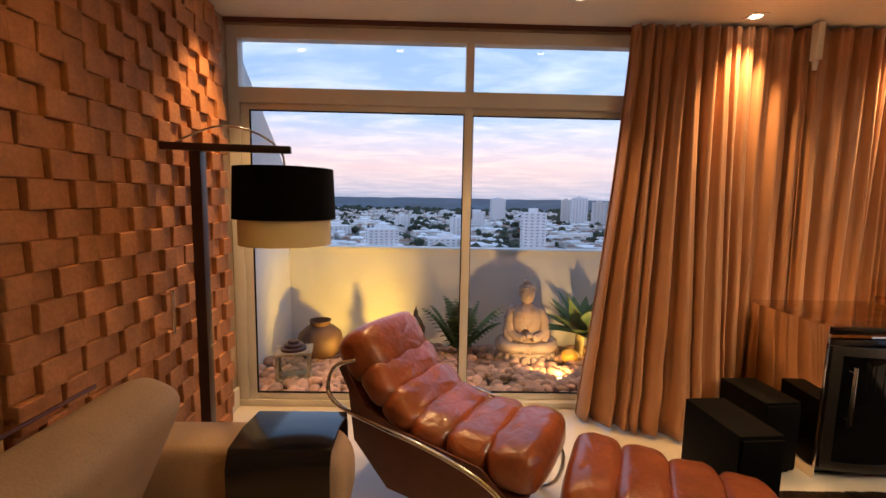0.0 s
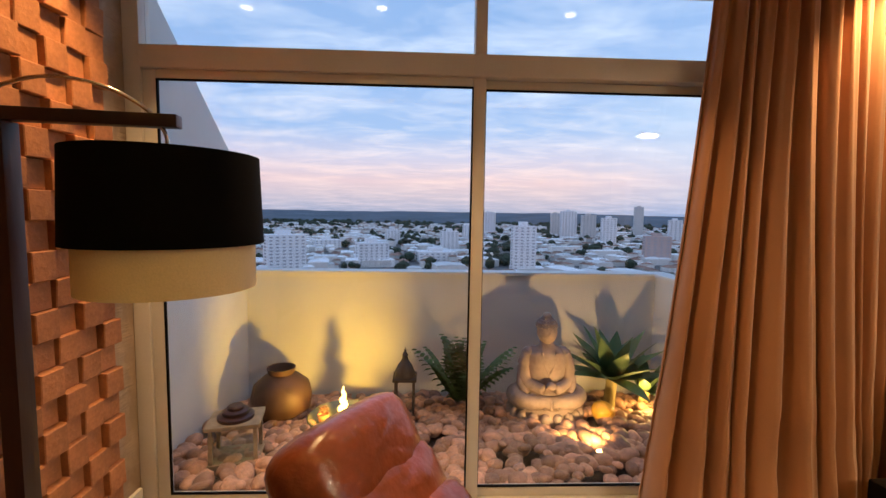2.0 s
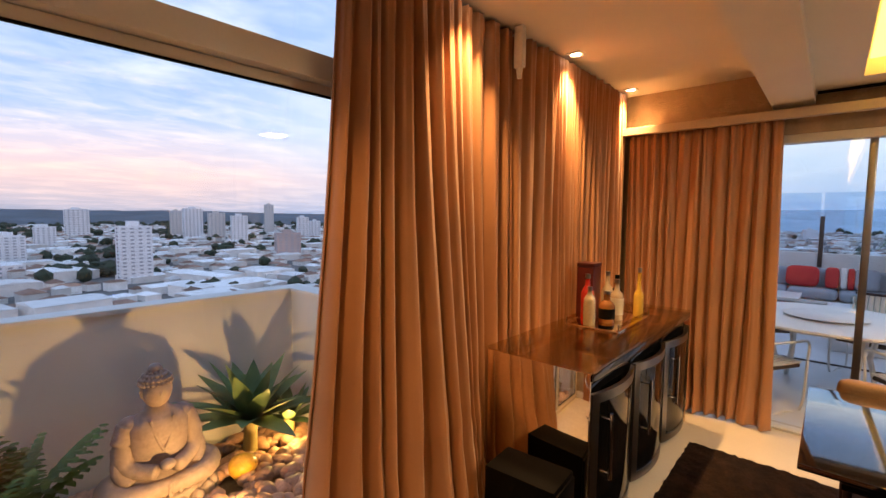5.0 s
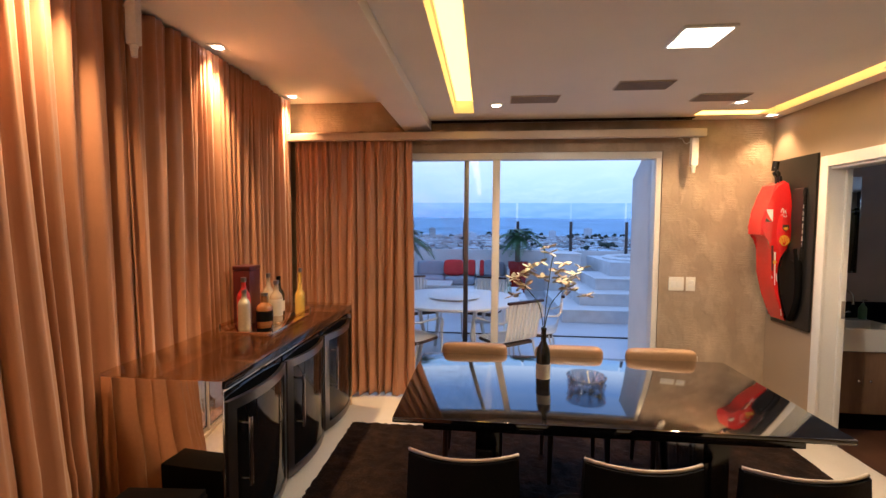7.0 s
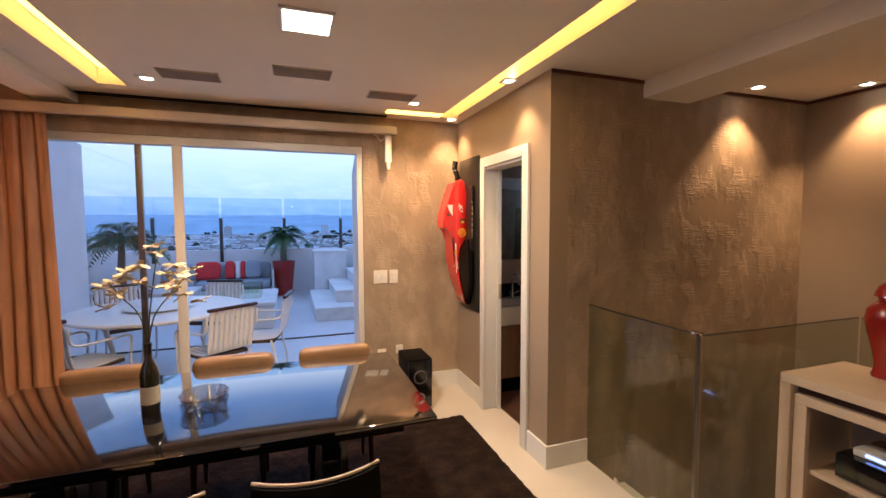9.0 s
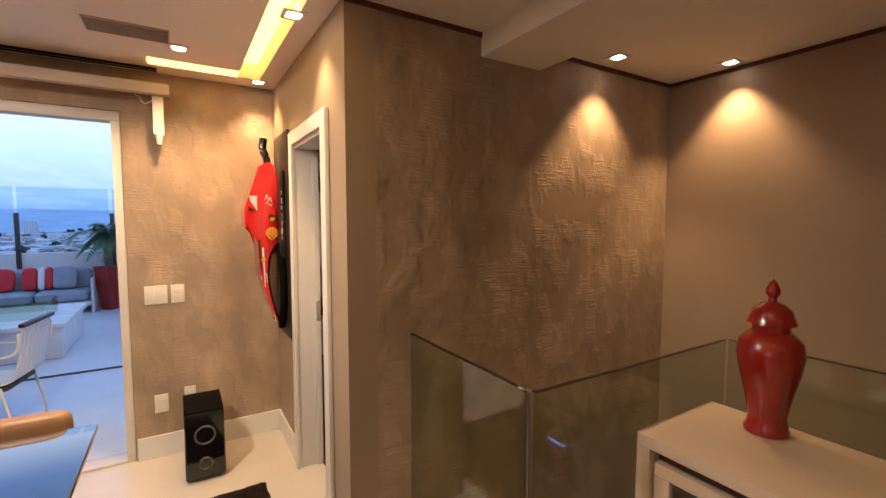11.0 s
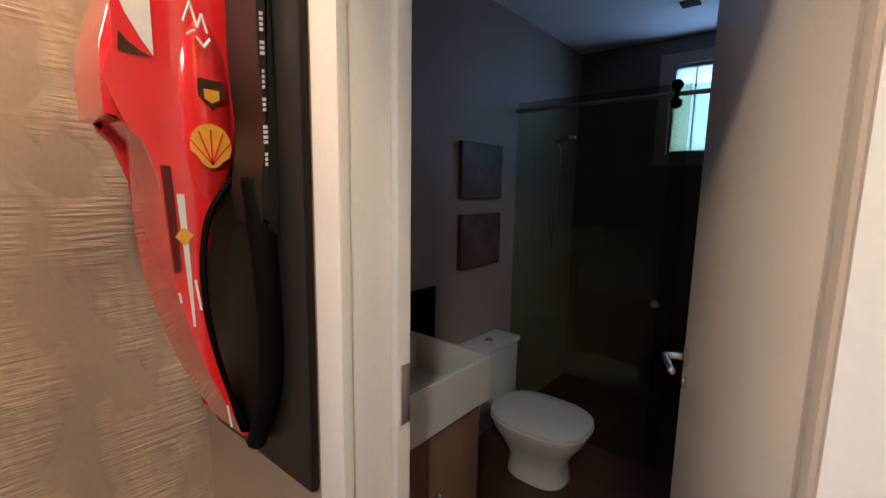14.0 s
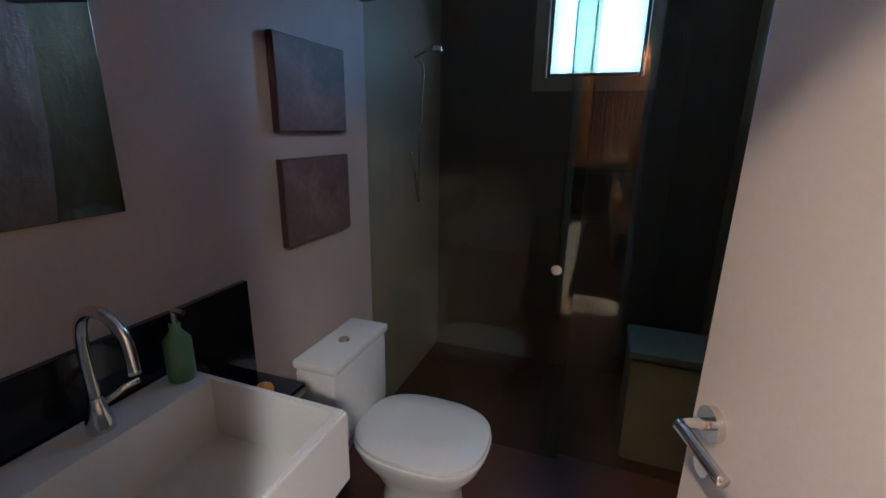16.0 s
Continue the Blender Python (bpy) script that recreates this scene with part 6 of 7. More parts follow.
# shallow fountain bowl with small pots
fb = thing("fountain_bowl", "shallow glazed bowl set among the pebbles", "bowl", at=(-0.95, 4.0, bed(4.0) - 0.02))
bm = bmesh.new()
lathe(bm, [(0, 0.01), (0.20, 0.02), (0.27, 0.07), (0.285, 0.075), (0.275, 0.085), (0.20, 0.04), (0, 0.03)], 40)
part("bowl_body", bm, mat("green_glaze", (0.20, 0.20, 0.11), 0.2, 0, 0.2, 8, 0.02, 60, 0.1, coat=0.4), fb)
M_TERRA = mat("terracotta_pot", (0.42, 0.20, 0.10), 0.7, 0, 0.15, 12, 0.1, 60, 0.1)
for x, y, h in ((-1.10, 3.95, 0.07), (-0.95, 3.98, 0.08), (-0.80, 4.02, 0.07)):
    pt = thing("small_pot", "small terracotta pot standing in the bowl", "pot", "small pots in the bowl", (x, y, bed(4.0) + 0.022))
    bm = bmesh.new()
    lathe(bm, [(0, 0), (0.030, 0), (0.042, h * 0.8), (0.047, h * 0.8), (0.047, h), (0.040, h), (0.036, h * 0.7), (0, h * 0.7)], 20)
    part("pot_body", bm, M_TERRA, pt)
    if h > 0.075:
        bm = bmesh.new()
        tube(bm, [Vector((0.020 * (1 - k / 24) * math.cos(k * 0.9), 0.020 * (1 - k / 24) * math.sin(k * 0.9), 0.06 + 0.0105 * k)) for k in range(22)], lambda t: 0.030 * (1 - t) ** 0.7 + 0.004, 8)
        part("figure", bm, glow("lit_glass_twist", (1.0, 0.72, 0.25), 3.5), pt, "glowing twisted glass figure", "all")
    else:
        bm = bmesh.new()
        for k in range(26):
            a = rs.uniform(0, 6.28)
            e = Vector((0.045 * math.cos(a) * rs.random(), 0.045 * math.sin(a) * rs.random(), h + rs.uniform(0.01, 0.06)))
            ball(bm, e, 0.011, 1, (1, 1, 0.5))
        part("plant", bm, mat("succulent", (0.16, 0.07, 0.03), 0.6, 0, 0.3, 20), pt, "tiny reddish plant")
for x, y, c in ((-0.84, 3.68, "garden_lamp"), (0.86, 3.40, "garden_lamp")):
    gl_ = thing("garden_spotlight", "small low garden spotlight among the pebbles", "spotlight", "garden spotlights", (x, y - 0.04, bed(y) + 0.005))
    bm = bmesh.new()
    lathe(bm, [(0, 0), (0.035, 0), (0.04, 0.02), (0.032, 0.03), (0, 0.03)], 18)
    part("housing", bm, M_DIRON, gl_)
    bm = bmesh.new()
    lathe(bm, [(0, 0.031), (0.028, 0.031), (0.026, 0.035), (0, 0.036)], 18)
    part("lens", bm, glow("warm_lens", (1.0, 0.72, 0.3), 10), gl_, "glowing lens")
bm = bmesh.new()
ball(bm, (1.16, 4.05, bed(4.05) + 0.07), 0.095, 3, (1.0, 0.9, 0.85))
for v in bm.verts:
    v.co += Vector((0, 0, 0.02)) * noise.noise(v.co * 9)
single("yellow_rock", bm, mat("yellow_crystal_rock", (0.62, 0.36, 0.05), 0.35, 0, 0.25, 14, 0.3, 40, 0.15), "rough yellow mineral rock in the garden", "rock", "", "", "all")


def leaf(bm, base, direc, length, width, droop=0.3, fold=0.25, n=8):
    d = Vector(direc).normalized()
    side = d.cross(Vector((0, 0, 1)))
    if side.length < 0.1:
        side = Vector((1, 0, 0))
    side.normalize()
    up = side.cross(d)
    rows = []
    for k in range(n + 1):
        t = k / n
        c = Vector(base) + d * length * t - Vector((0, 0, droop * length * t * t))
        w = width * math.sin(math.pi * min(1, 0.12 + 0.88 * t) ** 0.8) * (1 if t < 1 else 0) + 0.002
        rows.append([bm.verts.new(c - side * w + up * fold * w), bm.verts.new(c), bm.verts.new(c + side * w + up * fold * w)])
    for a, b in zip(rows, rows[1:]):
        bm.faces.new((a[0], a[1], b[1], b[0]))
        bm.faces.new((a[1], a[2], b[2], b[1]))


M_AGAVE = mat("agave_leaves", (0.16, 0.25, 0.11), 0.45, 0, 0.25, 8, 0.05, 60, 0.1, rnd=0.2)
M_FERN = mat("fern_leaves", (0.075, 0.155, 0.045), 0.5, 0, 0.3, 8, 0.05, 60, 0.1, island=0.3)
M_PALM = mat("palm_fronds", (0.06, 0.13, 0.05), 0.5, 0, 0.3, 6, 0.05, 60, 0.1, island=0.3)
M_TRUNK = mat("palm_trunk", (0.14, 0.11, 0.08), 0.8, 0, 0.25, 10, 0.5, 40, 0.2)
ra = random.Random(6)
for ax, ay, n_, L in ((1.36, 4.40, 26, 0.60), (1.66, 4.38, 14, 0.36)):
    ag = thing("agave_plant", "broad-leaved green agave rosette on a pale stem", "plant", "garden agaves", (ax, ay, bed(ay)))
    bm = bmesh.new()
    cyl(bm, (0, 0, -0.05), (0.02, 0, 0.22 * L / 0.5), 0.055, 0.045, 12)
    part("stem", bm, mat("agave_stem", (0.42, 0.34, 0.14), 0.7, 0, 0.2, 9), ag, "pale yellow stem")
    for k in range(n_):
        bm = bmesh.new()
        a = k * 2.4
        el_ = 0.05 + 1.25 * (k / n_) ** 0.9
        leaf(bm, (0.02 + 0.03 * math.cos(a), 0.03 * math.sin(a), 0.20 * L / 0.5), (math.cos(a) * math.cos(el_), math.sin(a) * math.cos(el_) * 0.9, math.sin(el_)), L * ra.uniform(0.8, 1.05), 0.066 * L / 0.5, 0.12)
        part("leaf", bm, M_AGAVE, ag, "", "all")
fe = thing("fern", "bushy dark green fern beside the statue", "plant", at=(0.0, 4.28, bed(4.28)))
for k in range(34):
    bm = bmesh.new()
    a, el_, L = ra.uniform(0, 6.28), ra.uniform(0.90, 1.50), ra.uniform(0.58, 0.92)
    d = Vector((math.cos(a) * math.cos(el_), math.sin(a) * math.cos(el_) * 0.7, math.sin(el_)))
    sd2 = d.cross(Vector((0, 0, 1))).normalized()
    pr = None
    for j in range(13):
        t = j / 12
        c = d * L * t - Vector((0, 0, 0.25 * L * t * t))
        if j > 1:
            for s in (-1, 1):
                leaf(bm, c, sd2 * s + d * 0.5, 0.13 * math.sin(math.pi * (0.1 + 0.85 * t)) + 0.01, 0.022, 0.2, 0.1, 3)
    part("frond", bm, M_FERN, fe, "", "all")

# ---- terrace ----
PXX = 11.15
structure("terrace_floor", [(EX + 0.16, -6.0, -0.3, PXX, 4.2, -0.004)], M_TERR, "pale grey terrace tile floor", "floor")
structure("terrace_parapet", [(PXX, -6.2, -1.0, PXX + 0.15, 4.35, 1.02), (7.8, 4.2, -1.0, PXX, 4.35, 1.02), (EX + 0.16, -6.15, -1.0, PXX, -6.0, 1.02)], M_RENDER, "white painted terrace parapet", "parapet")
structure("terrace_wall_north", [(EX + 0.16, 2.62, -1.0, 7.8, 2.77, 2.75), (7.65, 2.77, -1.0, 7.8, 4.2, 2.75)], M_RENDER, "white rendered terrace wall", "wall")
bm = bmesh.new()
pl = [(EX + 0.165, -0.3), (5.05, -0.3), (5.05, 2.15), (EX + 0.165, 2.6)]
a_ = [bm.verts.new((x, -0.80, z)) for x, z in pl]
b_ = [bm.verts.new((x, -0.95, z)) for x, z in pl]
bm.faces.new(a_)
bm.faces.new(b_[::-1])
for k in range(4):
    bm.faces.new((a_[k], a_[(k + 1) % 4], b_[(k + 1) % 4], b_[k]))
single("terrace_wall_side", bm, M_RENDER, "short white side wall with a sloping top", "wall", "", "structure", False)
M_GUARD = glass_mat("blue_tinted_glass", (0.84, 0.92, 0.98), 0.0, 0.06)
gr_ = tagged(thing("terrace_glass_guard", "clear glass guard with dark steel posts above the parapet", "guard"), kind="structure")
for y in (3.9, 2.65, 1.32, -0.02, -1.32, -2.65):
    bx("post", (PXX - 0.03, y - 0.035, 0.75, PXX - 0.003, y + 0.035, 1.74), M_DIRON, gr_, "dark steel post")
    o = bx("glass_panel", (PXX + 0.03, y - 1.29, 1.03, PXX + 0.042, y - 0.01, 2.20), M_GUARD, gr_, "clear glass panel", 0)
    o.visible_shadow = False
M_WSTONE = mat("white_terrace_stone", (0.66, 0.66, 0.66), 0.5, 0, 0.1, 5, 0.05, 60, 0.04)
sp2 = tagged(thing("terrace_steps", "white stone steps up to the raised tub", "steps"), kind="structure")
for x0_, y1_, k in ((7.58, -0.51, 1), (8.00, -0.88, 2), (8.45, -1.26, 3)):
    bx("step", (x0_ + 0.02, -2.9, -0.003 if k == 1 else 0.22 * (k - 1) + 0.001, 9.72, y1_ - 0.02, 0.22 * k - 0.03), M_WSTONE, sp2, "", 0.004)
    bx("tread", (x0_, -2.9, 0.22 * k - 0.029, 9.74, y1_, 0.22 * k), M_RENDER, sp2, "pale tread slab", 0.004)
tu = thing("tub_surround", "white stone surround of a raised round terrace tub", "tub", at=(9.85, -2.75, 0))
bx("surround", (-0.98, -1.1, 0.662, 0.98, 1.10, 0.93), M_WSTONE, tu)
bm = bmesh.new()
lathe(bm, [(0.78, 0.70), (0.80, 0.96), (0.84, 0.985), (0.93, 0.985), (0.97, 0.96), (0.97, 0.931)], 48)
part("rim", bm, M_RENDER, tu, "round white tub rim")
bm = bmesh.new()
lathe(bm, [(0, 0.94), (0.79, 0.94), (0.79, 0.935), (0, 0.935)], 48)
part("water", bm, mat("tub_water", (0.16, 0.26, 0.32), 0.05, 0, 0.1, 3, 0.05, 12, 0.05), tu, "still blue water")
wbk = thing("stone_plinth", "white stone plinth block by the parapet", "plinth", at=(10.15, -0.95, 0))
bx("block", (-0.40, -0.33, -0.003, 0.40, 0.33, 1.0), M_WSTONE, wbk)
bx("slab", (-0.42, -0.35, 1.001, 0.42, 0.35, 1.04), M_RENDER, wbk, "white slab top", 0.006)
M_CUSH = mat("grey_outdoor_cushion", (0.30, 0.33, 0.38), 0.8, 0, 0.08, 6, 0.15, 200, 0.04)
M_REDC = mat("red_cushion_cloth", (0.55, 0.03, 0.03), 0.8, 0, 0.08, 6, 0.15, 200, 0.04)
os_ = thing("outdoor_sofa", "white framed outdoor sofa with grey cushions", "sofa", at=(10.35, 0.25, 0))
bx("frame", (0, 0, 0.14, 0.75, 2.3, 0.20), M_WHITE, os_)
bx("side_frame", (0, -0.04, 0.0, 0.75, -0.003, 0.60), M_WHITE, os_, "", 0.01)
for k in range(3):
    bm = bmesh.new()
    pad(bm, (0.35, 0.40 + 0.74 * k, 0.30), (0.68, 0.73, 0.19), 0, 0.25, k, 0.004)
    part("seat_cushion", bm, M_CUSH, os_, "", "all")
    bm = bmesh.new()
    pad(bm, (0.62, 0.40 + 0.74 * k, 0.55), (0.38, 0.72, 0.17), radians(-78), 0.3, k, 0.004)
    part("back_cushion", bm, M_CUSH, os_, "", "all")
for x, y in ((0.05, 2.25), (0.7, 2.25), (0.7, 0.05), (0.05, 1.1)):
    bx("leg", (x - 0.03, y - 0.03, 0, x + 0.03, y + 0.03, 0.14), M_WHITE, os_)
M_STRIPE = mat("white_stripe_cloth", (0.70, 0.68, 0.66), 0.8, 0, 0.05, 6)
for y, w, mm, lb_ in ((1.45, 0.50, M_REDC, "plain red scatter cushion on the sofa"), (1.02, 0.20, M_REDC, "red striped scatter cushion on the sofa"), (0.86, 0.10, M_STRIPE, "white striped scatter cushion on the sofa"), (0.76, 0.10, M_REDC, "red striped scatter cushion on the sofa"), (0.55, 0.34, M_CUSH, "grey scatter cushion on the sofa")):
    bm = bmesh.new()
    pad(bm, (10.35 + 0.42, 0.25 + y - 0.15, 0.595), (0.40, w, 0.13), radians(-72), 0.45, y, 0.004)
    single("cushion", bm, mm, lb_, "cushion", "scatter cushions", "", "all")
o3 = thing("outdoor_sofa", "white framed outdoor sofa along the side parapet", "sofa", at=(8.7, 3.25, 0))
bx("frame", (0, 0, 0.14, 2.3, 0.75, 0.20), M_WHITE, o3)
for k in range(3):
    bm = bmesh.new()
    pad(bm, (0.40 + 0.74 * k, 0.35, 0.30), (0.73, 0.68, 0.19), 0, 0.25, k, 0.004)
    part("seat_cushion", bm, M_CUSH, o3, "", "all")
    bm = bmesh.new()
    pad(bm, (0.40 + 0.74 * k, 0.66, 0.55), (0.72, 0.17, 0.38), 0, 0.3, k, 0.004)
    part("back_cushion", bm, M_CUSH, o3, "", "all")
for x, y in ((0.05, 0.05), (2.25, 0.05), (0.05, 0.7), (2.25, 0.7)):
    bx("leg", (x - 0.03, y - 0.03, 0, x + 0.03, y + 0.03, 0.14), M_WHITE, o3)
bm = bmesh.new()
pad(bm, (9.3, 3.62, 0.56), (0.45, 0.13, 0.38), 0, 0.45, 2, 0.004)
single("cushion", bm, M_REDC, "plain red scatter cushion on the sofa", "cushion", "scatter cushions", "", "all")


def palm(x, y, z, h, n, L, pot, label, plabel):
    t = thing("potted_palm", label, "plant", "terrace palms", (x, y, z))
    bm = bmesh.new()
    w0, w1, hp = pot
    lathe(bm, [(0, 0), (w0, 0), (w1, hp), (w1 - 0.03, hp), (w1 - 0.05, hp - 0.06), (0, hp - 0.06)], 4 if w1 < 0.3 else 24)
    p = part("planter", bm, M_VASE if w1 < 0.3 else mat("copper_planter", (0.24, 0.11, 0.06), 0.45, 0.3, 0.2, 6), t, plabel, False)
    bm = bmesh.new()
    tube(bm, smooth_path([(0, 0, hp - 0.1), (0.03, 0.01, hp + h * 0.4), (0.0, -0.02, hp + h)]), lambda u: 0.075 - 0.03 * u, 12)
    part("trunk", bm, M_TRUNK, t, "rough brown trunk")
    for k in range(n):
        bm = bmesh.new()
        a, el_ = k * 2.4, ra.uniform(0.1, 1.25)
        d = Vector((math.cos(a) * math.cos(el_), math.sin(a) * math.cos(el_), math.sin(el_)))
        sd2 = d.cross(Vector((0, 0, 1))).normalized()
        ll = L * ra.uniform(0.8, 1.1)
        for j in range(18):
            u = j / 17
            c = Vector((0, -0.02, hp + h)) + d * ll * u - Vector((0, 0, 0.85 * ll * u * u))
            if j > 2:
                for s in (-1, 1):
                    leaf(bm, c, sd2 * s + d * 0.9 - Vector((0, 0, 0.5)), 0.34 * L * math.sin(math.pi * (0.15 + 0.8 * u)), 0.019, 0.35, 0.1, 3)
        tube(bm, [Vector((0, -0.02, hp + h)) + d * ll * u / 8 - Vector((0, 0, 0.85 * ll * (u / 8) ** 2)) for u in range(9)], 0.006, 5)
        part("frond", bm, M_PALM, t, "", "all")


palm(10.62, 0.0, 0, 0.60, 20, 0.68, (0.16, 0.24, 0.78), "small palm in a tapered dark red planter", "dark red tapered planter")
palm(8.9, 2.55, 0, 0.95, 20, 0.85, (0.30, 0.42, 0.45), "large palm in a wide copper planter", "wide copper planter")
rt = thing("terrace_table", "round white terrace table with a turning tray", "table", at=(5.48, 1.17, 0))
bm = bmesh.new()
lathe(bm, [(0, 0.705), (0.80, 0.705), (0.81, 0.72), (0.80, 0.735), (0, 0.735)], 56)
part("tabletop", bm, M_WHITE, rt)
bm = bmesh.new()
lathe(bm, [(0, 0.737), (0.30, 0.745), (0.32, 0.755), (0.30, 0.765), (0, 0.765)], 40)
part("turning_tray", bm, M_WHITE, rt, "round turning tray with a dark edge")
for k in range(4):
    a = k * math.pi / 2 + 0.6
    bm = bmesh.new()
    tube(bm, [(0.50 * math.cos(a), 0.50 * math.sin(a), 0.70), (0.42 * math.cos(a), 0.42 * math.sin(a), 0.35), (0.50 * math.cos(a), 0.50 * math.sin(a), 0.0)], 0.025, 8)
    part("leg", bm, M_WHITE, rt)


def terrace_chair(at, rz):
    t = thing("terrace_chair", "white strap terrace chair with bent tube legs", "chair", "chairs round the terrace table", at, rz)
    M_ST = M_WHITE
    for k in range(9):
        y = -0.20 + 0.05 * k
        bm = bmesh.new()
        pts = smooth_path([(0.22, y, 0.42), (0.0, y, 0.41), (-0.20, y, 0.43), (-0.25, y, 0.52), (-0.30, y, 0.84)], 4)
        rows = [[bm.verts.new(p + Vector((0, s * 0.021, 0))) for s in (-1, 1)] + [bm.verts.new(p + Vector((-0.004, s * 0.021, -0.006))) for s in (1, -1)] for p in pts]
        for a, b in zip(rows, rows[1:]):
            for j in range(4):
                bm.faces.new((a[j], a[(j + 1) % 4], b[(j + 1) % 4], b[j]))
        part("strap", bm, M_ST, t, "", "all")
    bx("seat_pad", (-0.19, -0.21, 0.365, 0.22, 0.21, 0.40), mat("brown_seat_pad", (0.07, 0.045, 0.03), 0.8, 0, 0.1, 8), t, "dark brown underside", 0.01)
    bx("top_rail", (-0.325, -0.24, 0.835, -0.285, 0.24, 0.865), M_WOODD, t, "dark wooden top rail", 0.008)
    for s in (-1, 1):
        bm = bmesh.new()
        tube(bm, smooth_path([(-0.29, s * 0.245, 0.80), (-0.25, s * 0.25, 0.64), (0.05, s * 0.26, 0.62), (0.24, s * 0.25, 0.60), (0.24, s * 0.25, 0.42), (0.20, s * 0.25, 0.02), (0.0, s * 0.25, 0.012), (-0.22, s * 0.25, 0.02), (-0.16, s * 0.24, 0.40)]), 0.011, 8)
        part("side_frame", bm, M_WHITE, t, "white bent tube", "all")
    return t


tch = terrace_chair((4.80, 1.60, 0), -32)
for x, y, r in ((4.86, 0.55, 38), (5.30, 0.18, 80), (6.35, 1.75, 212), (6.4, 0.8, 160)):
    copy_thing(tch, pose(x, y, 0, 0, 0, r))
fp = thing("fire_table", "white stone fire table with glass wind guards", "table", at=(8.05, 0.62, 0))
bx("stone_base", (-0.70, -0.50, -0.003, 0.70, 0.50, 0.36), M_WSTONE, fp, "", 0.03)
bx("stone_top", (-0.74, -0.54, 0.361, 0.74, 0.54, 0.42), M_WSTONE, fp, "", 0.012)
for b in ((-0.30, -0.30, 0.421, 0.30, -0.29, 0.62), (-0.30, 0.29, 0.421, 0.30, 0.30, 0.62), (-0.30, -0.28, 0.421, -0.29, 0.28, 0.62), (0.29, -0.28, 0.421, 0.30, 0.28, 0.62)):
    o = bx("wind_guard", b, M_GLASSG, fp, "clear glass guard", 0)
    o.visible_shadow = False
lt = thing("low_table", "low white outdoor coffee table", "table", at=(9.35, 1.9, 0))
bx("tabletop", (-0.4, -0.4, 0.36, 0.4, 0.4, 0.40), M_WHITE, lt)
for sx in (-0.36, 0.36):
    for sy in (-0.36, 0.36):
        bx("leg", (sx - 0.02, sy - 0.02, 0, sx + 0.02, sy + 0.02, 0.36), M_WHITE, lt)
bm = bmesh.new()
tube(bm, [(6.6, -5.5, 0.005), (6.62, 4.0, 0.005)], 0.012, 6)
single("drain_grate", bm, M_DIRON, "dark linear drain across the terrace", "drain")

# ---- city ----
GZ = -55.0
M_GROUND = mat("city_ground", (0.13, 0.13, 0.13), 0.9, 0, 0.35, 0.02, 0.0, 0.12, 0.25)
structure("ground", [(-5500, -5500, GZ - 1, 5500, 5500, GZ)], M_GROUND, "wide grey city ground with streets far below", "ground")
M_HW = mat("house_walls", (0.74, 0.72, 0.70), 0.8, 0, 0.1, 0.2, 0, 2, 0.05, island=0.30)
M_HR = mat("clay_roofs", (0.27, 0.165, 0.125), 0.8, 0, 0.2, 0.3, 0, 2, 0.1, island=0.4)
M_SHED = mat("metal_roofs", (0.76, 0.78, 0.80), 0.6, 0, 0.1, 0.2, 0, 2, 0.05, island=0.25)
M_TREE = mat("city_trees", (0.030, 0.045, 0.028), 0.9, 0, 0.3, 0.2, 0, 1.5, 0.3, island=0.3)
rc = random.Random(77)


def polar(d_min, d_max, a0, a1):
    d = math.sqrt(rc.uniform(d_min ** 2, d_max ** 2)) if rc.random() < 0.5 else rc.uniform(d_min, d_max)
    a = radians(rc.uniform(a0, a1))
    return d * math.sin(a), d * math.cos(a), d


walls, roofs, sheds = ([], []), ([], []), ([], [])


def add(dst, vs, fs):
    n0 = len(dst[0])
    dst[0].extend(vs)
    dst[1].extend([[i + n0 for i in f] for f in fs])


for k in range(7500):
    x, y, d = polar(300, 2300, -42, 128)
    rz = rc.choice((0.2, 0.2 + math.pi / 2)) + rc.uniform(-0.06, 0.06)
    big = rc.random() < 0.16
    w, l, h = (rc.uniform(14, 30), rc.uniform(20, 48), rc.uniform(5, 9)) if big else (rc.uniform(7, 12), rc.uniform(8, 15), rc.uniform(3.2, 7.5))
    c, s = math.cos(rz), math.sin(rz)
    z0 = GZ
    q = lambda u, v, z: (x + u * c - v * s, y + u * s + v * c, z)
    A = [q(-w / 2, -l / 2, z0), q(w / 2, -l / 2, z0), q(w / 2, l / 2, z0), q(-w / 2, l / 2, z0), q(-w / 2, -l / 2, z0 + h), q(w / 2, -l / 2, z0 + h), q(w / 2, l / 2, z0 + h), q(-w / 2, l / 2, z0 + h)]
    add(walls, A, [(0, 1, 5, 4), (1, 2, 6, 5), (2, 3, 7, 6), (3, 0, 4, 7)])
    e, hr = 0.5, (1.2 if big else rc.uniform(1.4, 2.6))
    R = [q(-w / 2 - e, -l / 2 - e, z0 + h), q(w / 2 + e, -l / 2 - e, z0 + h), q(w / 2 + e, l / 2 + e, z0 + h), q(-w / 2 - e, l / 2 + e, z0 + h), q(0, -l / 2 + (0 if big else w * 0.3), z0 + h + hr), q(0, l / 2 - (0 if big else w * 0.3), z0 + h + hr)]
    add(sheds if big or rc.random() < 0.3 else roofs, R, [(0, 1, 4), (1, 2, 5, 4), (2, 3, 5), (3, 0, 4, 5)])
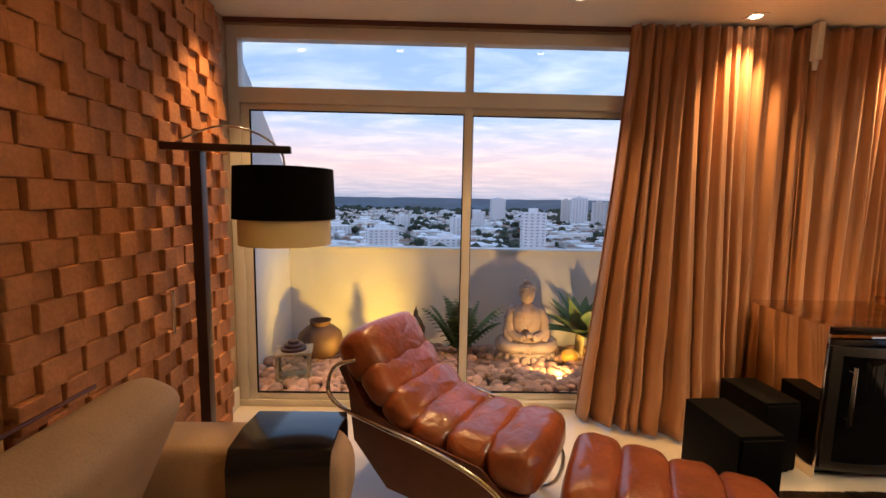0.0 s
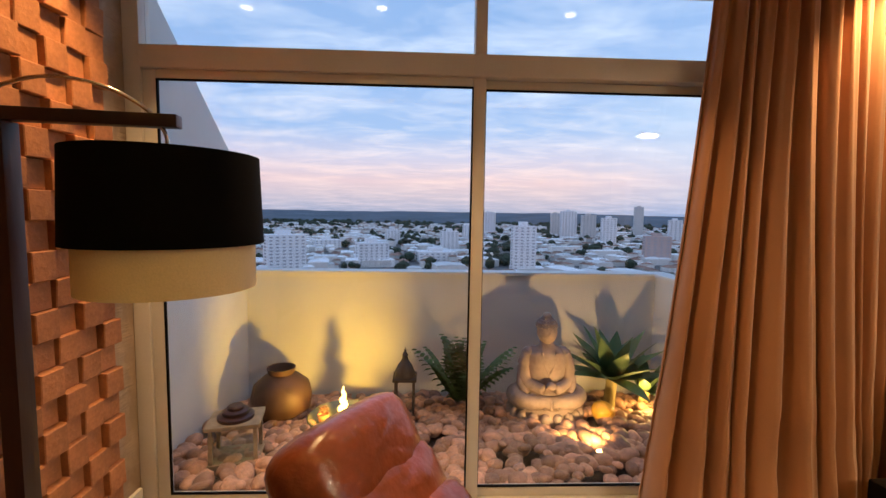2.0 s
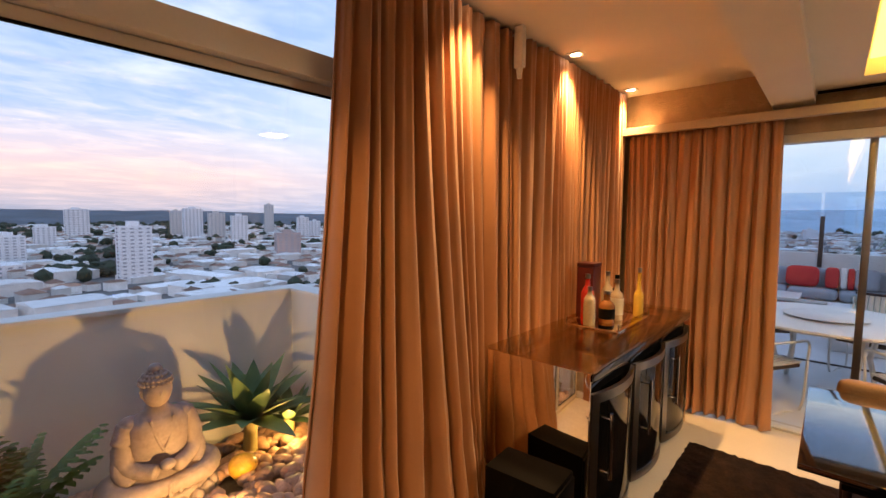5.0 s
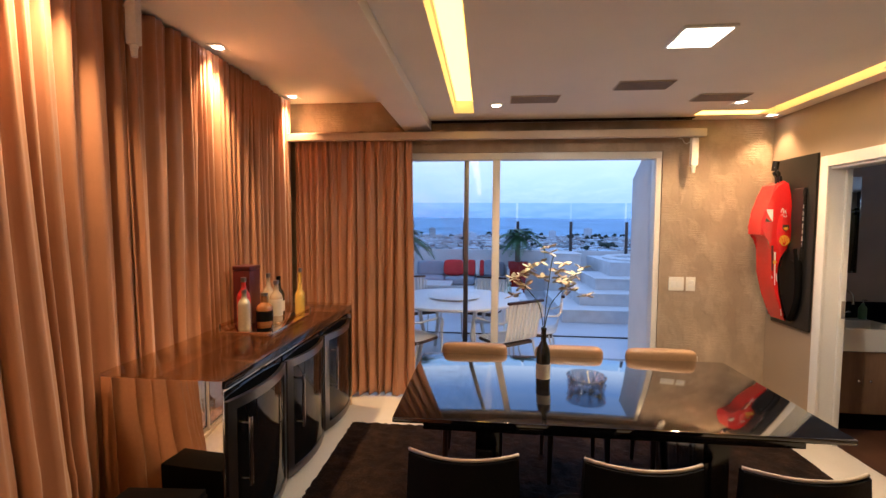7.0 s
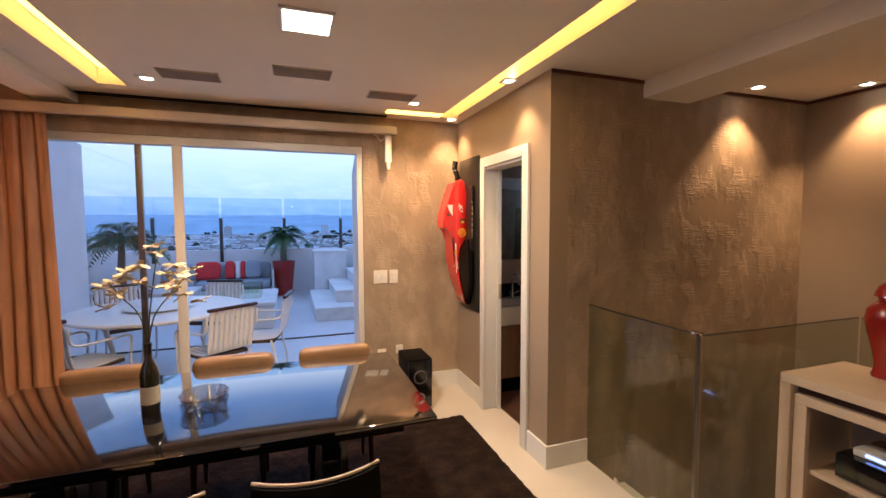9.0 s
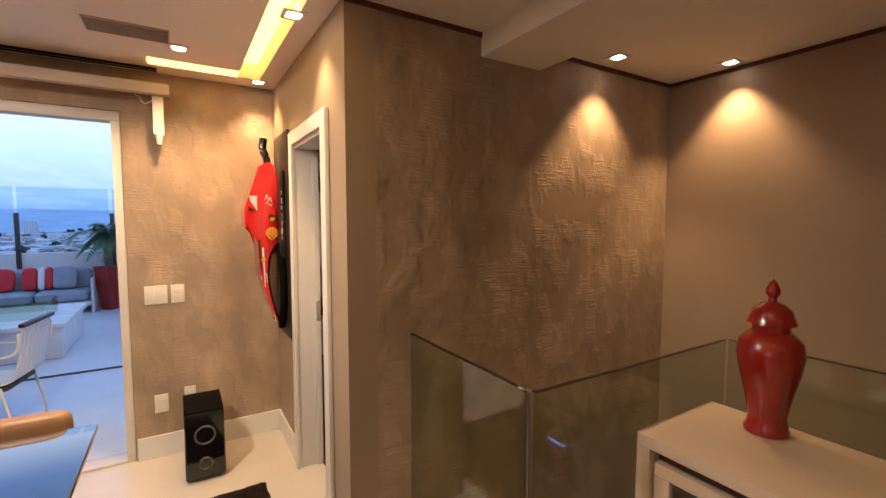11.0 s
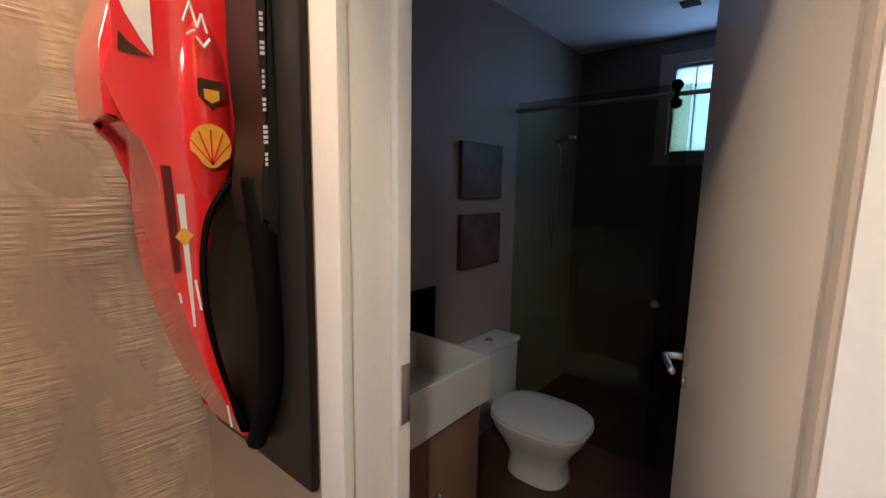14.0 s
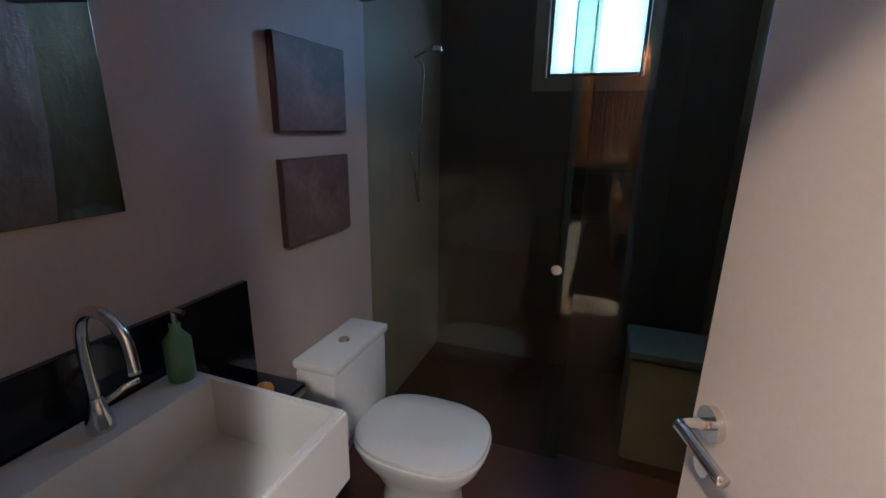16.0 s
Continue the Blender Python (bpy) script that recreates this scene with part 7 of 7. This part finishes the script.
for nm, dst, mm, lb_ in (("house_walls", walls, M_HW, "pale walls of many small far city houses"), ("house_roofs", roofs, M_HR, "clay tile roofs of many far city houses"), ("shed_roofs", sheds, M_SHED, "pale metal roofs of far warehouses")):
    me = bpy.data.meshes.new(nm)
    me.from_pydata(dst[0], [], dst[1])
    me.materials.append(mm)
    tagged(new(nm, me), lb_, "houses", "", "stuff")
V, F = [], []
ico = bmesh.new()
bmesh.ops.create_icosphere(ico, subdivisions=1, radius=1)
JV = [v.co.copy() for v in ico.verts]
JF = [[v.index for v in f.verts] for f in ico.faces]
ico.free()
for k in range(1250):
    x, y, d = polar(300, 2600, -42, 128)
    if math.atan2(x, y) > 1.05 and k % 4:
        continue
    for j in range(rc.randint(2, 5) if k % 9 else 16):
        s = rc.uniform(2.5, 6.0) * (1 + d / 2600)
        n0 = len(V)
        cx, cy = x + rc.uniform(-9, 9) * (1 if k % 9 else 5), y + rc.uniform(-9, 9) * (1 if k % 9 else 2.5)
        V += [Vector((cx, cy, GZ + s * 0.9)) + Vector((v.x * s * rc.uniform(0.8, 1.2), v.y * s * rc.uniform(0.8, 1.2), v.z * s * rc.uniform(0.7, 1.1))) for v in JV]
        F += [[i + n0 for i in f] for f in JF]
me = bpy.data.meshes.new("city_trees")
me.from_pydata(V, [], F)
me.materials.append(M_TREE)
tagged(new("city_trees", me), "dark tree clumps between the far houses", "trees", "", "stuff")
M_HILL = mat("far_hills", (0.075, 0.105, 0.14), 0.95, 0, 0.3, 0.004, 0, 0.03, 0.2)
# distance haze over the eastern hills is mixed into this pale blue colour
M_HILL_HAZE = mat("far_hills_haze_tint", (0.46, 0.58, 0.68), 0.95, 0, 0.15, 0.004, 0, 0.03, 0.1)
for k0, k1, mm, lb_ in ((0, 152, M_HILL, "low dark wooded hills on the horizon"), (151, 260, M_HILL_HAZE, "hills beyond the city coloured with pale blue haze")):
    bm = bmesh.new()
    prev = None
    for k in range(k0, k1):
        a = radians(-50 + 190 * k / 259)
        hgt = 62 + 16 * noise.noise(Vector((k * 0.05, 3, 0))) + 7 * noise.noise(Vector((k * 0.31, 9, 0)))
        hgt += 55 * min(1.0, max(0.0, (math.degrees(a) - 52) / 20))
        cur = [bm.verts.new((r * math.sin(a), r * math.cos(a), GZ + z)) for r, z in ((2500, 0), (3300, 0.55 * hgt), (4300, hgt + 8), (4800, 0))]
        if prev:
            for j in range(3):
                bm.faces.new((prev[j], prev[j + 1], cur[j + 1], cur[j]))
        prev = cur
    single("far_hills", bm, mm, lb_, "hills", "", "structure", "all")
M_TW = [mat("tower_white", (0.78, 0.79, 0.82), 0.8, 0, 0.06, 0.1, 0, 2, 0.04), mat("tower_grey", (0.60, 0.58, 0.57), 0.8, 0, 0.06, 0.1, 0, 2, 0.04), mat("tower_pink", (0.48, 0.38, 0.36), 0.8, 0, 0.06, 0.1, 0, 2, 0.04)]
M_TWIN = mat("tower_windows", (0.36, 0.38, 0.42), 0.2, 0, 0.2, 0.1, 0, 2, 0.1)


def tower(px, dist, w, h, kind, cols, rows, base=11.9, label=""):
    a = radians(base) + math.atan((px - 784) / 771.0)
    t = thing("apartment_tower", label or ("pale high-rise apartment tower in the far city", "grey high-rise apartment tower in the far city", "dusky pink high-rise tower in the far city")[kind], "building", "city towers", (dist * math.sin(a), dist * math.cos(a), GZ), -math.degrees(a) + 12)
    bm = bmesh.new()
    box(bm, -w / 2, -w * 0.35, 0, w / 2, w * 0.35, h)
    part("walls", bm, M_TW[kind], t, "", False)
    bm = bmesh.new()
    box(bm, -w * 0.2, -w * 0.15, h, w * 0.15, w * 0.2, h + 4)
    part("roof_house", bm, M_TW[kind], t, "", False)
    bm = bmesh.new()
    box(bm, -1, -0.15, -0.75, 1, 0.05, 0.75)
    me = mesh_of("window", bm, M_TWIN)
    for c in range(cols):
        for r in range(rows):
            o = new("window", me)
            o.parent = t
            o.location = (-w / 2 + w * (c + 0.5) / cols, -w * 0.35 - 0.02, h * (r + 0.7) / (rows + 0.4))
            o.scale = (w / cols * 0.22, 1, h / rows * 0.26)
    bm = bmesh.new()
    box(bm, -0.15, -1, -0.75, 0.05, 1, 0.75)
    me = mesh_of("window", bm, M_TWIN)
    for r in range(rows):
        o = new("window", me)
        o.parent = t
        o.location = (-w / 2 - 0.02, 0, h * (r + 0.7) / (rows + 0.4))
        o.scale = (1, w * 0.10, h / rows * 0.30)
    return t


for row in ((345, 433, 34, 35, 0, 6, 11), (520, 466, 32, 25, 0, 6, 8), (665, 643, 24, 31, 0, 4, 10), (795, 433, 22, 46, 0, 4, 15), (733, 1280, 40, 63, 0, 5, 12), (848, 1200, 22, 62, 1, 3, 12), (870, 1120, 36, 67, 0, 5, 14), (903, 1050, 30, 58, 1, 4, 12), (936, 917, 27, 53, 0, 4, 12), (983, 1280, 22, 82, 1, 3, 14),
            (1013, 598, 29, 33, 2, 4, 9), (1040, 1100, 26, 50, 0, 3, 10), (1062, 1200, 26, 40, 0, 3, 8), (700, 900, 24, 34, 0, 4, 9), (560, 800, 24, 26, 0, 4, 7), (430, 700, 40, 14, 0, 6, 4), (640, 520, 46, 12, 0, 7, 3), (1150, 900, 30, 40, 0, 4, 9), (1230, 700, 26, 36, 1, 4, 9)):
    tower(*row)
for px, dist, w, h, kind in ((560, 1500, 26, 44, 0), (620, 1900, 30, 50, 0), (690, 1800, 24, 44, 1), (840, 2000, 28, 48, 0), (900, 1700, 24, 36, 0), (960, 2200, 34, 44, 0), (760, 1500, 28, 30, 0), (440, 1900, 30, 52, 0)):
    tower(px, dist, w, h, kind, 4, 9, 90.0)

# ---- clay blocks of the west wall ----
rb = random.Random(9)
BW, BH = 0.101, 0.109
bmeshes, shapes = [], []
for k in range(5):
    bm = bmesh.new()
    d = 0.026 + 0.008 * k
    box(bm, 0.0, -BW / 2 + 0.001, -BH / 2 + 0.001, d, BW / 2 - 0.001, BH / 2 - 0.001)
    for v in bm.verts:
        if v.co.x > 0.01:
            v.co += Vector((rb.uniform(-0.004, 0.004), rb.uniform(-0.003, 0.001), rb.uniform(-0.003, 0.001)))
    bmesh.ops.bevel(bm, geom=[e for e in bm.edges if all(v.co.x > 0.01 for v in e.verts)], offset=0.0035, segments=1, affect="EDGES")
    bmesh.ops.recalc_face_normals(bm, faces=bm.faces)
    bm.verts.index_update()
    shapes.append(([v.co.copy() for v in bm.verts], [[v.index for v in f.verts] for f in bm.faces]))
    bmeshes.append(mesh_of("brick", bm, M_BRICK))
V, F = [], []
for i in range(15):
    for j in range(25):
        z = 0.055 + BH * j
        y = 1.04 + 1.555 * (i + 0.5) / 15
        if z > 2.74:
            continue
        c = rb.choice((3, 3, 4, 4, 2) if (i + j) % 2 else (0, 0, 0, 1))
        if y > 1.36:
            o = new("brick", bmeshes[c])
            o.parent = clad
            o.location = (0.036, y, z)
        else:
            n0 = len(V)
            V += [v + Vector((0.036, y, z)) for v in shapes[c][0]]
            F += [[k + n0 for k in f] for f in shapes[c][1]]
me = bpy.data.meshes.new("brick_field")
me.from_pydata(V, [], F)
me.materials.append(M_BRICK)
o = tagged(new("brick_field", me), kind="stuff")
o.parent = clad
